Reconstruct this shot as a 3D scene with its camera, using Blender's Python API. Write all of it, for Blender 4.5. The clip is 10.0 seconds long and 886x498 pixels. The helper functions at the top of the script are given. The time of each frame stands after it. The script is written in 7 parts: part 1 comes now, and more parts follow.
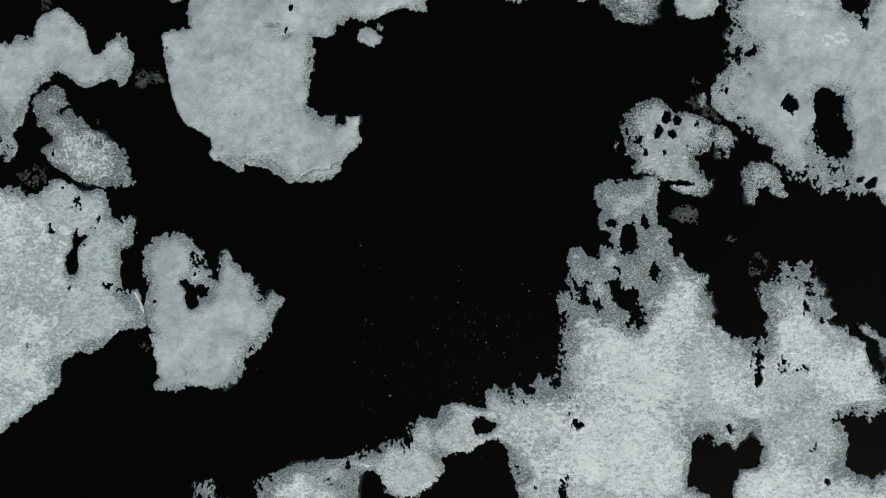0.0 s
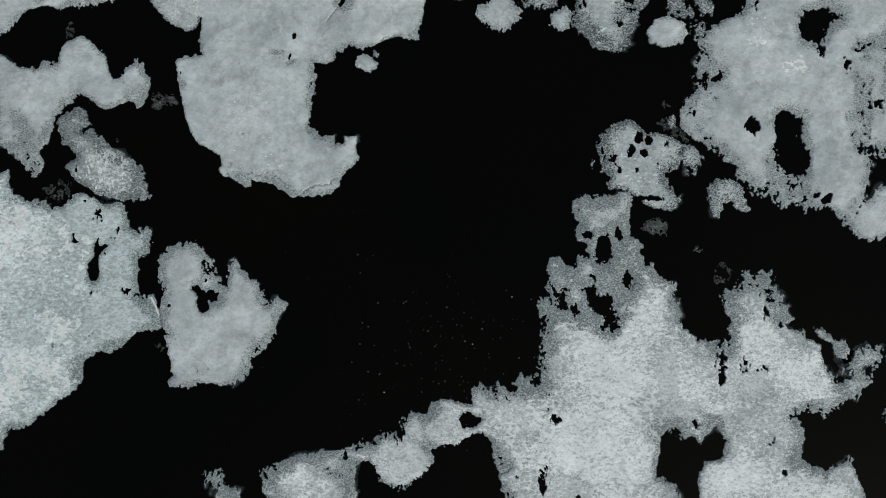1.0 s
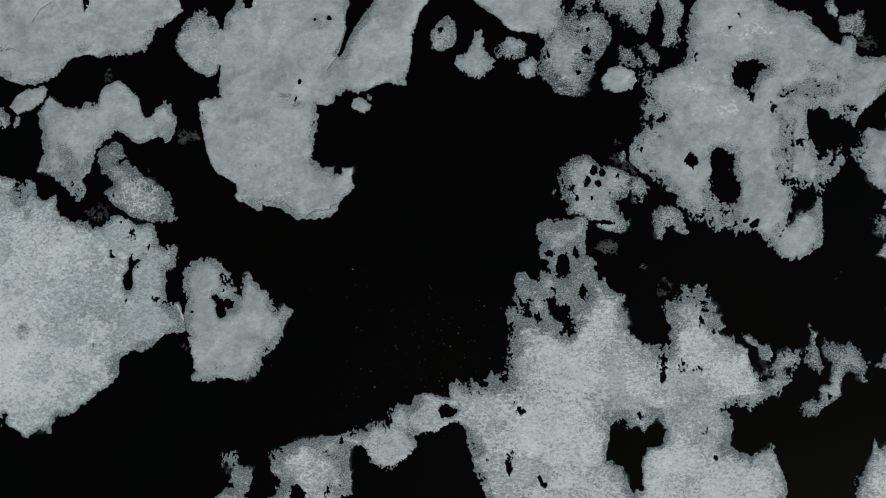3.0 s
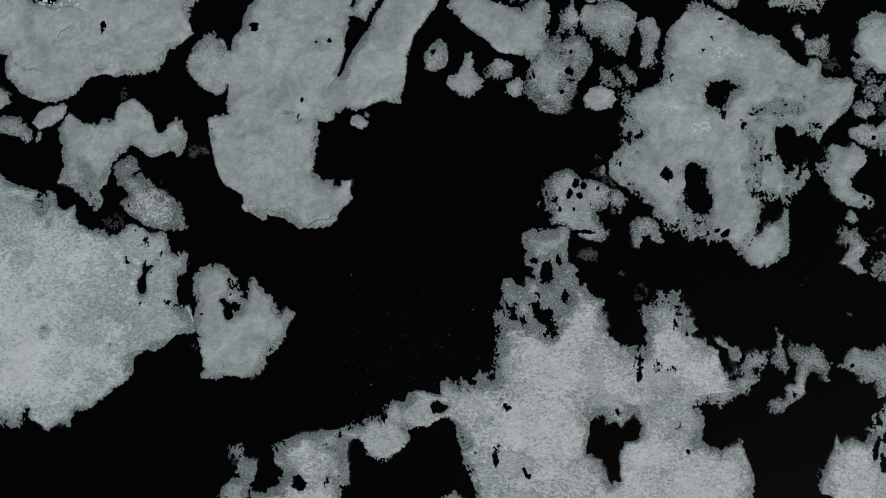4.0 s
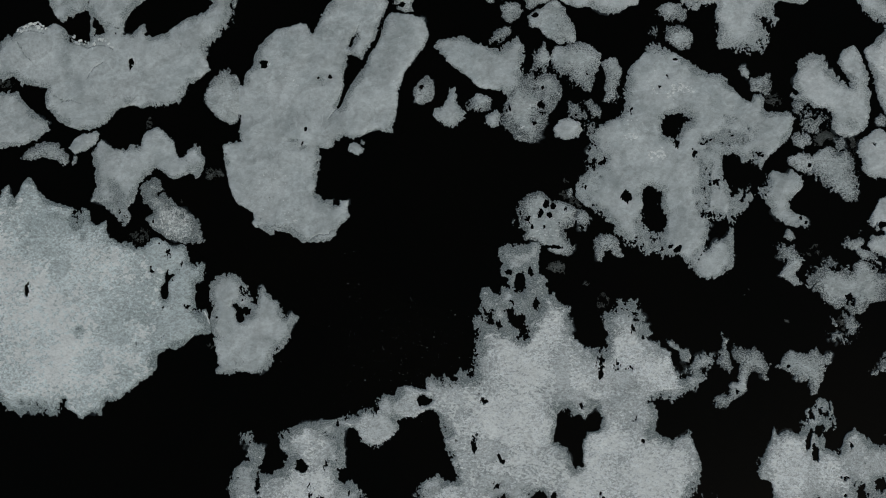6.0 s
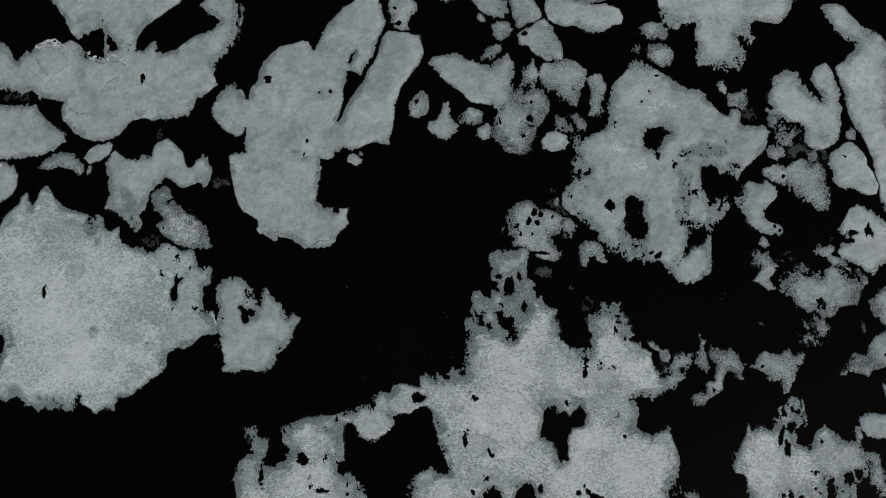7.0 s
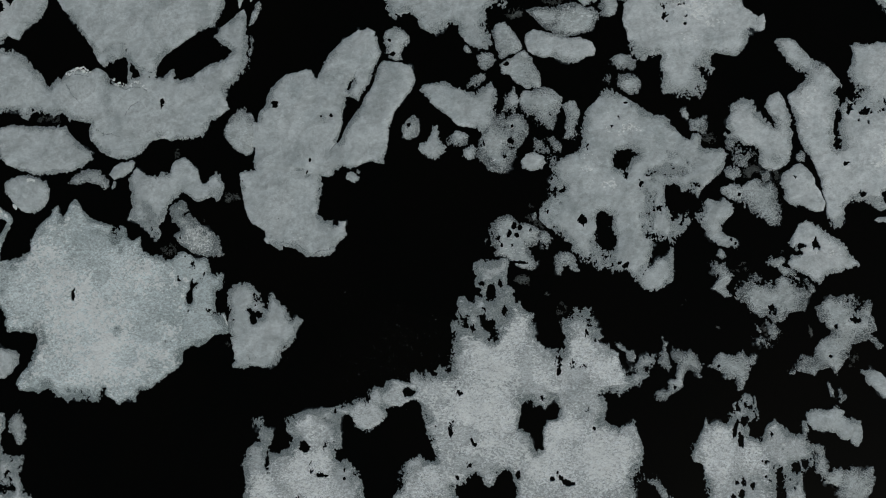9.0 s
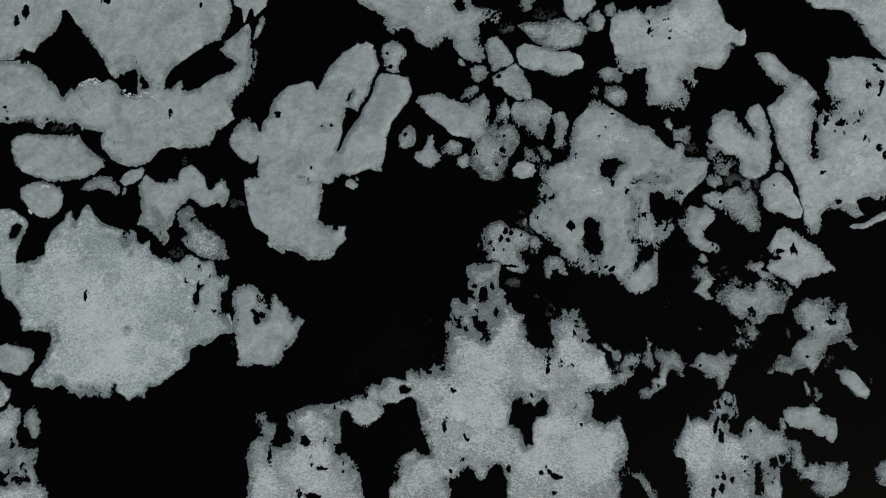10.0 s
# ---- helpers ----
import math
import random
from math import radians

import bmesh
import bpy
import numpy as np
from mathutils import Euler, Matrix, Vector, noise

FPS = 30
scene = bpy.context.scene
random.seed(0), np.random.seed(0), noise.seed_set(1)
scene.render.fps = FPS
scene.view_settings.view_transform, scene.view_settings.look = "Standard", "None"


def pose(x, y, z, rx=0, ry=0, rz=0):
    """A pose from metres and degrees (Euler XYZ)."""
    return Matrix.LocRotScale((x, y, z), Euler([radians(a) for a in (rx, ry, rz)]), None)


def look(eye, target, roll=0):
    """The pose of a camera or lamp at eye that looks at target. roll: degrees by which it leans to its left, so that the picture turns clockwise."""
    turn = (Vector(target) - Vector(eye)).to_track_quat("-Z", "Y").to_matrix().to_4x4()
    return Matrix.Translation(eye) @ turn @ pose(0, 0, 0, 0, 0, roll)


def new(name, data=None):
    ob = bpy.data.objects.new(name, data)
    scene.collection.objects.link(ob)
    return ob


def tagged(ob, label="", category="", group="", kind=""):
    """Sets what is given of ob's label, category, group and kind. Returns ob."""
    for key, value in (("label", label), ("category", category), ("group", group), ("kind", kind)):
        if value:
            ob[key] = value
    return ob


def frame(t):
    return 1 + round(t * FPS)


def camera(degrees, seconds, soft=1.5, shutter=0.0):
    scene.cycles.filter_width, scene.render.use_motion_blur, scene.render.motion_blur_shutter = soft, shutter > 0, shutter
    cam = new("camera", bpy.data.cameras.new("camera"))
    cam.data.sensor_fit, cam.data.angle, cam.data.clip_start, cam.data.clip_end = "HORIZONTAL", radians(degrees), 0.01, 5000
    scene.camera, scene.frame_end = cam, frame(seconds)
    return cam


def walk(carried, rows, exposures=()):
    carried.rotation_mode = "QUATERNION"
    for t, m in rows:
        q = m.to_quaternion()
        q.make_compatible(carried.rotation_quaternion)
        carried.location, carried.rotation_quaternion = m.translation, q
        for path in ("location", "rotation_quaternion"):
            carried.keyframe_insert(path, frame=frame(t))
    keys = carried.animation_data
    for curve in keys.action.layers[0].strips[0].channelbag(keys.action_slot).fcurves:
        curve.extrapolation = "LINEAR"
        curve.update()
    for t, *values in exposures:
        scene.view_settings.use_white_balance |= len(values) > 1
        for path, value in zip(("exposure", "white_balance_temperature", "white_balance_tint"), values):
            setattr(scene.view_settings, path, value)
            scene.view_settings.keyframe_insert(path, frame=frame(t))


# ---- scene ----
cam = camera(65.0, 10.0, soft=1.0)
# the drone climbs from 60 m to 114 m over the water, looking almost straight down: t, x, y, z, turn x, turn y, turn z
PATH = [
    (0.0, 0.00, 0.00, 60.00, 2.884, 1.071, 0.000),
    (1.0, 1.34, 0.66, 65.41, 2.827, 1.343, 0.153),
    (2.0, 2.76, 1.34, 70.94, 2.770, 1.615, 0.306),
    (3.0, 4.25, 2.03, 76.54, 2.714, 1.887, 0.458),
    (4.0, 5.78, 2.73, 82.15, 2.657, 2.159, 0.611),
    (5.0, 7.36, 3.43, 87.72, 2.600, 2.431, 0.764),
    (6.0, 8.97, 4.12, 93.24, 2.543, 2.703, 0.917),
    (7.0, 10.61, 4.81, 98.67, 2.486, 2.975, 1.069),
    (8.0, 12.27, 5.48, 104.02, 2.429, 3.247, 1.222),
    (9.0, 13.98, 6.14, 109.28, 2.372, 3.519, 1.375),
    (10.0, 15.72, 6.77, 114.48, 2.315, 3.791, 1.528),
]
EXPOSURES = [(0.0, 0.58, 6500, 2), (1.0, 0.52, 6500, 2), (2.5, 0.28, 6500, 2), (4.0, 0.01, 6500, 2), (5.0, -0.04, 6500, 2), (10.0, -0.03, 6500, 2)]
walk(cam, [(t, pose(x, y, z, rx, ry, rz)) for t, x, y, z, rx, ry, rz in PATH], EXPOSURES)

# ---- overcast daylight ----
world = bpy.data.worlds.new("overcast_sky")
scene.world = world
world.use_nodes = True
wn, wl = world.node_tree.nodes, world.node_tree.links
sky = wn.new("ShaderNodeTexSky")
sky.sky_type, sky.sun_disc = "NISHITA", False
sky.sun_elevation, sky.sun_rotation = radians(43), radians(140)
sky.air_density, sky.dust_density, sky.ozone_density = 1.0, 4.0, 1.0
wl.new(sky.outputs["Color"], wn["Background"].inputs["Color"])
wn["Background"].inputs["Strength"].default_value = 0.05
sun_data = bpy.data.lights.new("sun", "SUN")
sun_data.energy, sun_data.angle, sun_data.color = 0.95, radians(25), (1.0, 0.97, 0.93)
sun = new("sun", sun_data)
sun.matrix_world = look((42, -50, 60), (0, 0, 0))


# ---- materials ----
def shader(name):
    mat = bpy.data.materials.new(name)
    mat.use_nodes = True
    nt = mat.node_tree
    return mat, nt, nt.nodes["Principled BSDF"]


def noise_node(nt, scale, detail=4.0, rough=0.6, vec=None, distort=0.0):
    n = nt.nodes.new("ShaderNodeTexNoise")
    n.inputs["Scale"].default_value, n.inputs["Detail"].default_value = scale, detail
    n.inputs["Roughness"].default_value, n.inputs["Distortion"].default_value = rough, distort
    nt.links.new(vec, n.inputs["Vector"])
    return n.outputs["Fac"]


def ramp_node(nt, fac, stops):
    r = nt.nodes.new("ShaderNodeValToRGB")
    while len(r.color_ramp.elements) < len(stops):
        r.color_ramp.elements.new(0.5)
    for e, (p, c) in zip(r.color_ramp.elements, stops):
        e.position, e.color = p, (*c, 1.0)
    nt.links.new(fac, r.inputs["Fac"])
    return r.outputs["Color"]


def mix_node(nt, fac, a, b):
    m = nt.nodes.new("ShaderNodeMix")
    m.data_type = "RGBA"
    for k, v in ((0, fac), (6, a), (7, b)):
        if isinstance(v, bpy.types.NodeSocket):
            nt.links.new(v, m.inputs[k])
        else:
            m.inputs[k].default_value = v if k == 0 else (*v, 1.0)
    return m.outputs[2]


def math_node(nt, op, a, b):
    m = nt.nodes.new("ShaderNodeMath")
    m.operation, m.use_clamp = op, True
    for k, v in ((0, a), (1, b)):
        if isinstance(v, bpy.types.NodeSocket):
            nt.links.new(v, m.inputs[k])
        else:
            m.inputs[k].default_value = v
    return m.outputs[0]


def math_node_free(nt, a):
    """The value less one half, not clamped."""
    m = nt.nodes.new("ShaderNodeMath")
    m.operation = "SUBTRACT"
    nt.links.new(a, m.inputs[0])
    m.inputs[1].default_value = 0.5
    return m.outputs[0]


def multiply_node(nt, a, b):
    m = nt.nodes.new("ShaderNodeMix")
    m.data_type, m.blend_type = "RGBA", "MULTIPLY"
    m.inputs[0].default_value = 1.0
    nt.links.new(a, m.inputs[6])
    if isinstance(b, bpy.types.NodeSocket):
        nt.links.new(b, m.inputs[7])
    else:
        m.inputs[7].default_value = (*b, 1.0)
    return m.outputs[2]


def stretched(nt, at, along, across, turn=0.0):
    """The place, stretched so that grain lies along one direction."""
    m = nt.nodes.new("ShaderNodeMapping")
    m.vector_type = "TEXTURE"
    m.inputs["Rotation"].default_value, m.inputs["Scale"].default_value = (0, 0, radians(turn)), (along, across, 1.0)
    nt.links.new(at, m.inputs["Vector"])
    return m.outputs["Vector"]


def greys(*stops):
    return [(p, (v, v, v)) for p, v in stops]


def ice_material(name, snow, grey, wet, cover, lump, speck, crisp, depth, bald=1.0, cloudy=0.27, dash=0.0, gritty=9.0):
    """Rotten spring ice: a broken white crust over greyer ice, wind-combed in short dashes, granular where it is soaked."""
    mat, nt, bsdf = shader(name)
    at = nt.nodes.new("ShaderNodeNewGeometry").outputs["Position"]
    held = []
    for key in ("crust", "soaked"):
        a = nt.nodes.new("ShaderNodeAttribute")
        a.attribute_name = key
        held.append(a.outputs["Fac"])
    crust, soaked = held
    combed = stretched(nt, at, 1.2, 0.88, 4)
    cloud = noise_node(nt, 0.22, 5.0, 0.6, at, 0.5)
    flake = noise_node(nt, lump, 5.0, 0.66, combed, 0.4)
    fine = noise_node(nt, 1.25 * speck, 4.0, 0.74, stretched(nt, at, 1.15, 0.9, 4), 0.2)
    # how much of the white crust is left: by patches, broken into flakes
    left = math_node(nt, "ADD", math_node(nt, "MULTIPLY", crust, 0.17), math_node(nt, "MULTIPLY", cloud, 0.35))
    left = math_node(nt, "SUBTRACT", math_node(nt, "ADD", left, flake), 1.0 - cover)
    left = math_node(nt, "MULTIPLY", left, crisp)
    flaky = math_node(nt, "ADD", math_node(nt, "MULTIPLY", crust, 2.0), bald)
    left = math_node(nt, "MULTIPLY", left, flaky)
    tone = ramp_node(nt, cloud, [(0.40, (0.86, 0.875, 0.88)), (0.5, (0.95, 0.955, 0.955)), (0.6, (1.0, 1.0, 1.0))])
    sound = [0.5 * (a + b) for a, b in zip(snow, grey)]
    under = multiply_node(nt, tone, mix_node(nt, flaky, sound, grey))
    body = mix_node(nt, left, under, snow)
    # grains, plainer in some places than in others
    grains = multiply_node(nt, body, ramp_node(nt, noise_node(nt, lump * 1.9, 4.0, 0.66, at), greys((0.36, 1 - depth), (0.5, 1.0), (0.66, 1 + 0.5 * depth))))
    plain = ramp_node(nt, noise_node(nt, 0.16, 3.0, 0.55, at, 0.6), greys((0.40, 0.25), (0.56, 1.0)))
    body = mix_node(nt, plain, body, grains)
    # fine dashes left by the wind
    comb = noise_node(nt, 2.9, 3.0, 0.6, stretched(nt, at, 1.25, 0.8, 3), 0.8)
    body = multiply_node(nt, body, ramp_node(nt, comb, greys((0.40, 1.0 - dash), (0.50, 1.0), (0.62, 1.0 + 0.5 * dash))))
    # broad soft drifts, and paler scratches across them
    drift = noise_node(nt, 0.30, 8.0, 0.62, stretched(nt, at, 1.4, 1.0, 40), 1.3)
    body = multiply_node(nt, body, ramp_node(nt, drift, greys((0.35, 1.0 - cloudy), (0.5, 1.0 - 0.2 * cloudy), (0.62, 1.0 + 0.38 * cloudy))))
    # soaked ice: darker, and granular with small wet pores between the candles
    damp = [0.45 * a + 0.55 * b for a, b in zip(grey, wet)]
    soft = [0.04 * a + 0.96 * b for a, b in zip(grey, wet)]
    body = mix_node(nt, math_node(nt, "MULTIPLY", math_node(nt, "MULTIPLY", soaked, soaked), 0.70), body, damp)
    level = math_node(nt, "MINIMUM", math_node(nt, "ADD", math_node(nt, "MULTIPLY", soaked, 0.46), 0.27), 0.575)
    pore = math_node(nt, "MULTIPLY", math_node(nt, "SUBTRACT", level, fine), gritty)
    body = mix_node(nt, pore, body, soft)
    speckle = math_node(nt, "MULTIPLY", math_node(nt, "SUBTRACT", fine, 0.56), math_node(nt, "MULTIPLY", soaked, 5.0))
    body = mix_node(nt, math_node(nt, "MINIMUM", speckle, 0.85), body, snow)
    # hair cracks that come and go: dark where water stands in them, white where they have frozen again
    vein = math_node(nt, "ABSOLUTE", math_node_free(nt, noise_node(nt, 0.45, 4.0, 0.5, at, 0.6)), 0.0)
    some = ramp_node(nt, noise_node(nt, 0.3, 2.0, 0.5, at), greys((0.5, 0.0), (0.58, 1.0)))
    other = ramp_node(nt, noise_node(nt, 0.3, 2.0, 0.5, at), greys((0.40, 1.0), (0.46, 0.0)))
    thin = ramp_node(nt, math_node(nt, "SUBTRACT", 1.0, vein), greys((0.975, 0.0), (0.995, 1.0)))
    body = mix_node(nt, math_node(nt, "MULTIPLY", math_node(nt, "MULTIPLY", thin, some), 0.22), body, wet)
    body = mix_node(nt, math_node(nt, "MULTIPLY", math_node(nt, "MULTIPLY", thin, other), 0.35), body, snow)
    nt.links.new(body, bsdf.inputs["Base Color"])
    bsdf.inputs["Roughness"].default_value = 0.6
    bsdf.inputs["Specular IOR Level"].default_value = 0.2
    bump = nt.nodes.new("ShaderNodeBump")
    bump.inputs["Strength"].default_value, bump.inputs["Distance"].default_value = 0.5, 0.03
    nt.links.new(math_node(nt, "ADD", math_node(nt, "MULTIPLY", flake, 0.6), math_node(nt, "MULTIPLY", fine, 0.4)), bump.inputs["Height"])
    nt.links.new(bump.outputs["Normal"], bsdf.inputs["Normal"])
    return mat


def sunken_material():
    """Ice awash at the foot of a floe: grey close to it, lost in the dark water further out."""
    mat, nt, bsdf = shader("ice_awash")
    at = nt.nodes.new("ShaderNodeNewGeometry").outputs["Position"]
    a = nt.nodes.new("ShaderNodeAttribute")
    a.attribute_name = "sunk"
    mottle = noise_node(nt, 3.2, 4.0, 0.65, at, 0.4)
    deep = math_node(nt, "ADD", a.outputs["Fac"], math_node(nt, "MULTIPLY", math_node_free(nt, mottle), 1.0))
    colour = ramp_node(nt, deep, [(0.0, (0.13, 0.15, 0.155)), (0.25, (0.055, 0.066, 0.07)), (0.6, (0.018, 0.023, 0.026)), (1.0, (0.004, 0.005, 0.005))])
    nt.links.new(colour, bsdf.inputs["Base Color"])
    bsdf.inputs["Roughness"].default_value = 0.5
    bsdf.inputs["Specular IOR Level"].default_value = 0.1
    return mat


ICE = {
    "smooth": ice_material("smooth_snow_ice", (0.77, 0.82, 0.84), (0.55, 0.60, 0.615), (0.15, 0.18, 0.185), 0.36, 1.2, 5.4, 2.0, 0.15, 1.0, 0.19, 0.07, 6.5),
    "pale": ice_material("pale_snow_ice", (0.85, 0.89, 0.91), (0.62, 0.67, 0.685), (0.16, 0.19, 0.195), 0.37, 1.2, 5.4, 2.0, 0.15, 1.0, 0.19, 0.07, 6.5),
    "mottled": ice_material("mottled_melting_ice", (0.81, 0.85, 0.87), (0.50, 0.54, 0.555), (0.14, 0.175, 0.18), 0.30, 3.0, 5.5, 9.0, 0.34, 0.1, 0.11, 0.25),
    "frosted": ice_material("frosted_melting_ice", (0.79, 0.87, 0.89), (0.51, 0.58, 0.595), (0.14, 0.175, 0.18), 0.32, 3.0, 5.5, 6.0, 0.22, 0.1, 0.09, 0.26),
    "porous": ice_material("porous_rotten_ice", (0.75, 0.80, 0.815), (0.52, 0.57, 0.58), (0.07, 0.085, 0.09), 0.34, 2.2, 5.0, 3.0, 0.26, 1.0, 0.22, 0.14, 12.0),
    "granular": ice_material("candled_crystal_ice", (0.76, 0.80, 0.80), (0.42, 0.47, 0.48), (0.10, 0.12, 0.125), 0.27, 3.2, 4.5, 10.0, 0.3, 1.0, 0.27, 0.10),
    "slush": ice_material("water_soaked_slush", (0.22, 0.235, 0.23), (0.08, 0.09, 0.088), (0.008, 0.009, 0.008), 0.26, 2.6, 4.5, 6.0, 0.3),
}
CRUST = ice_material("old_snow_crust", (0.89, 0.925, 0.93), (0.80, 0.84, 0.845), (0.35, 0.39, 0.40), 0.45, 3.0, 6.0, 3.0, 0.10, 1.0, 0.10, 0.12, 5.0)
AWASH = sunken_material()


def water_material():
    mat, nt, bsdf = shader("deep_dark_lake_water")
    at = nt.nodes.new("ShaderNodeNewGeometry").outputs["Position"]
    murk = ramp_node(nt, noise_node(nt, 0.05, 3.0, 0.5, at), [(0.3, (0.0016, 0.0018, 0.0012)), (0.7, (0.0026, 0.0023, 0.0014))])
    nt.links.new(murk, bsdf.inputs["Base Color"])
    bsdf.inputs["Roughness"].default_value = 0.12
    bsdf.inputs["IOR"].default_value = 1.33
    bsdf.inputs["Specular IOR Level"].default_value = 0.13
    bump = nt.nodes.new("ShaderNodeBump")
    bump.inputs["Strength"].default_value, bump.inputs["Distance"].default_value = 0.15, 0.03
    nt.links.new(noise_node(nt, 1.3, 3.0, 0.5, at), bump.inputs["Height"])
    nt.links.new(bump.outputs["Normal"], bsdf.inputs["Normal"])
    return mat


# ---- the lake ----
bm = bmesh.new()
bmesh.ops.create_grid(bm, x_segments=8, y_segments=8, size=2400)
me = bpy.data.meshes.new("water")
bm.to_mesh(me)
bm.free()
me.materials.append(water_material())
tagged(new("water", me), "calm black lake water between drifting ice floes", "water", kind="structure")


# ---- ice floes ----
def lattice(ix, iy, seed):
    """A repeatable random value from 0 to 1 for each lattice point."""
    h = (ix.astype(np.int64) * 374761393 + iy.astype(np.int64) * 668265263 + seed * 974634777) & 0xFFFFFFFF
    h = ((h ^ (h >> 13)) * 1274126177) & 0xFFFFFFFF
    h = ((h ^ (h >> 16)) * 2246822519) & 0xFFFFFFFF
    return ((h ^ (h >> 15)) & 0xFFFFFF) / float(0xFFFFFF)


def grain(x, y, size, seed, octaves=1):
    """Smooth noise from -1 to 1 with lumps of about that size in metres."""
    total, amp, norm = 0.0, 1.0, 0.0
    for k in range(octaves):
        c, s = math.cos(0.7 * seed + k), math.sin(0.7 * seed + k)
        u, v = (c * x + s * y) / size, (c * y - s * x) / size
        i, j = np.floor(u), np.floor(v)
        fu, fv = u - i, v - j
        fu, fv = fu * fu * (3 - 2 * fu), fv * fv * (3 - 2 * fv)
        a, b = lattice(i, j, seed + k), lattice(i + 1, j, seed + k)
        c, d = lattice(i, j + 1, seed + k), lattice(i + 1, j + 1, seed + k)
        total = total + amp * ((a * (1 - fu) + b * fu) * (1 - fv) + (c * (1 - fu) + d * fu) * fv)
        norm, amp, size = norm + amp, amp * 0.55, size * 0.47
    return total / norm * 2 - 1


def within(x, y, corners):
    inside = np.zeros(np.shape(x), bool)
    for (ax, ay), (bx, by) in zip(corners, corners[1:] + corners[:1]):
        if by != ay:
            inside ^= ((ay > y) != (by > y)) & (x - ax < (bx - ax) * (y - ay) / (by - ay))
    return inside


def edge_distance(x, y, outlines):
    """Metres to the rim of all the outlines together: negative inside."""
    near, inside = np.full(x.shape, 1e9), np.zeros(x.shape, bool)
    for o in outlines:
        inside |= within(x, y, o)
    for k, o in enumerate(outlines):
        others = outlines[:k] + outlines[k + 1 :]
        for (ax, ay), (bx, by) in zip(o, o[1:] + o[:1]):
            # stretches that lie inside a neighbouring outline are no rim
            count = max(1, int(math.hypot(bx - ax, by - ay) / 0.4)) if others else 1
            mids = (np.arange(count) + 0.5) / count
            mx, my = ax + (bx - ax) * mids, ay + (by - ay) * mids
            free = np.ones(count, bool)
            for other in others:
                free &= ~within(mx, my, other)
            start = 0
            while start < count:
                end = start
                while end < count and free[end]:
                    end += 1
                if end > start:
                    cx, cy = ax + (bx - ax) * start / count, ay + (by - ay) * start / count
                    ex, ey = (bx - ax) * (end - start) / count, (by - ay) * (end - start) / count
                    px, py = x - cx, y - cy
                    s = np.clip((px * ex + py * ey) / max(ex * ex + ey * ey, 1e-9), 0, 1)
                    near = np.minimum(near, (px - s * ex) ** 2 + (py - s * ey) ** 2)
                start = end + 1
    return np.where(inside, -1, 1) * np.sqrt(near)


def patches(x, y, spots):
    """Soft-edged spots: x, y, two radii, strength."""
    total = np.zeros(x.shape)
    for px, py, ra, rb, s in spots:
        total = total + s * np.clip(1.6 * (1 - ((x - px) / ra) ** 2 - ((y - py) / rb) ** 2), 0, 1)
    return total


def inward(inner, cell, most):
    """Metres from the nearest edge of the ice, up to a limit."""
    depth, left = np.zeros(inner.shape), inner.copy()
    for k in range(int(most / cell)):
        depth += left * cell
        grown = ~left
        grown[1:, :] |= ~left[:-1, :]
        grown[:-1, :] |= ~left[1:, :]
        grown[:, 1:] |= ~left[:, :-1]
        grown[:, :-1] |= ~left[:, 1:]
        if k % 2:
            grown[1:, 1:] |= ~left[:-1, :-1]
            grown[:-1, :-1] |= ~left[1:, 1:]
            grown[1:, :-1] |= ~left[:-1, 1:]
            grown[:-1, 1:] |= ~left[1:, :-1]
        left = ~grown
    return depth


def pieces(inner):
    """Numbers the separate pieces of the ice: 0 for each grid point outside, and the size of each piece."""
    names = np.where(inner, np.arange(inner.size).reshape(inner.shape) + 1, 0)
    big = inner.size + 2
    for _ in range(400):
        low = np.where(inner, names, big)
        for here, there in ((np.s_[1:, :], np.s_[:-1, :]), (np.s_[:, 1:], np.s_[:, :-1])):
            both = inner[here] & inner[there]
            least = np.minimum(low[here], low[there])
            low[here] = np.where(both, least, low[here])
            least = np.minimum(low[here], low[there])
            low[there] = np.where(both, least, low[there])
        flat = np.concatenate([[0], np.where(inner, low, 0).ravel()])
        flat = flat[flat]
        after = flat[1:].reshape(inner.shape)
        if (after == names).all():
            break
        names = after
    kinds, back = np.unique(names, return_inverse=True)
    back = back.reshape(inner.shape)
    sizes = np.bincount(back.ravel())
    sizes[0] = 0 if kinds[0] == 0 else sizes[0]
    return back, sizes


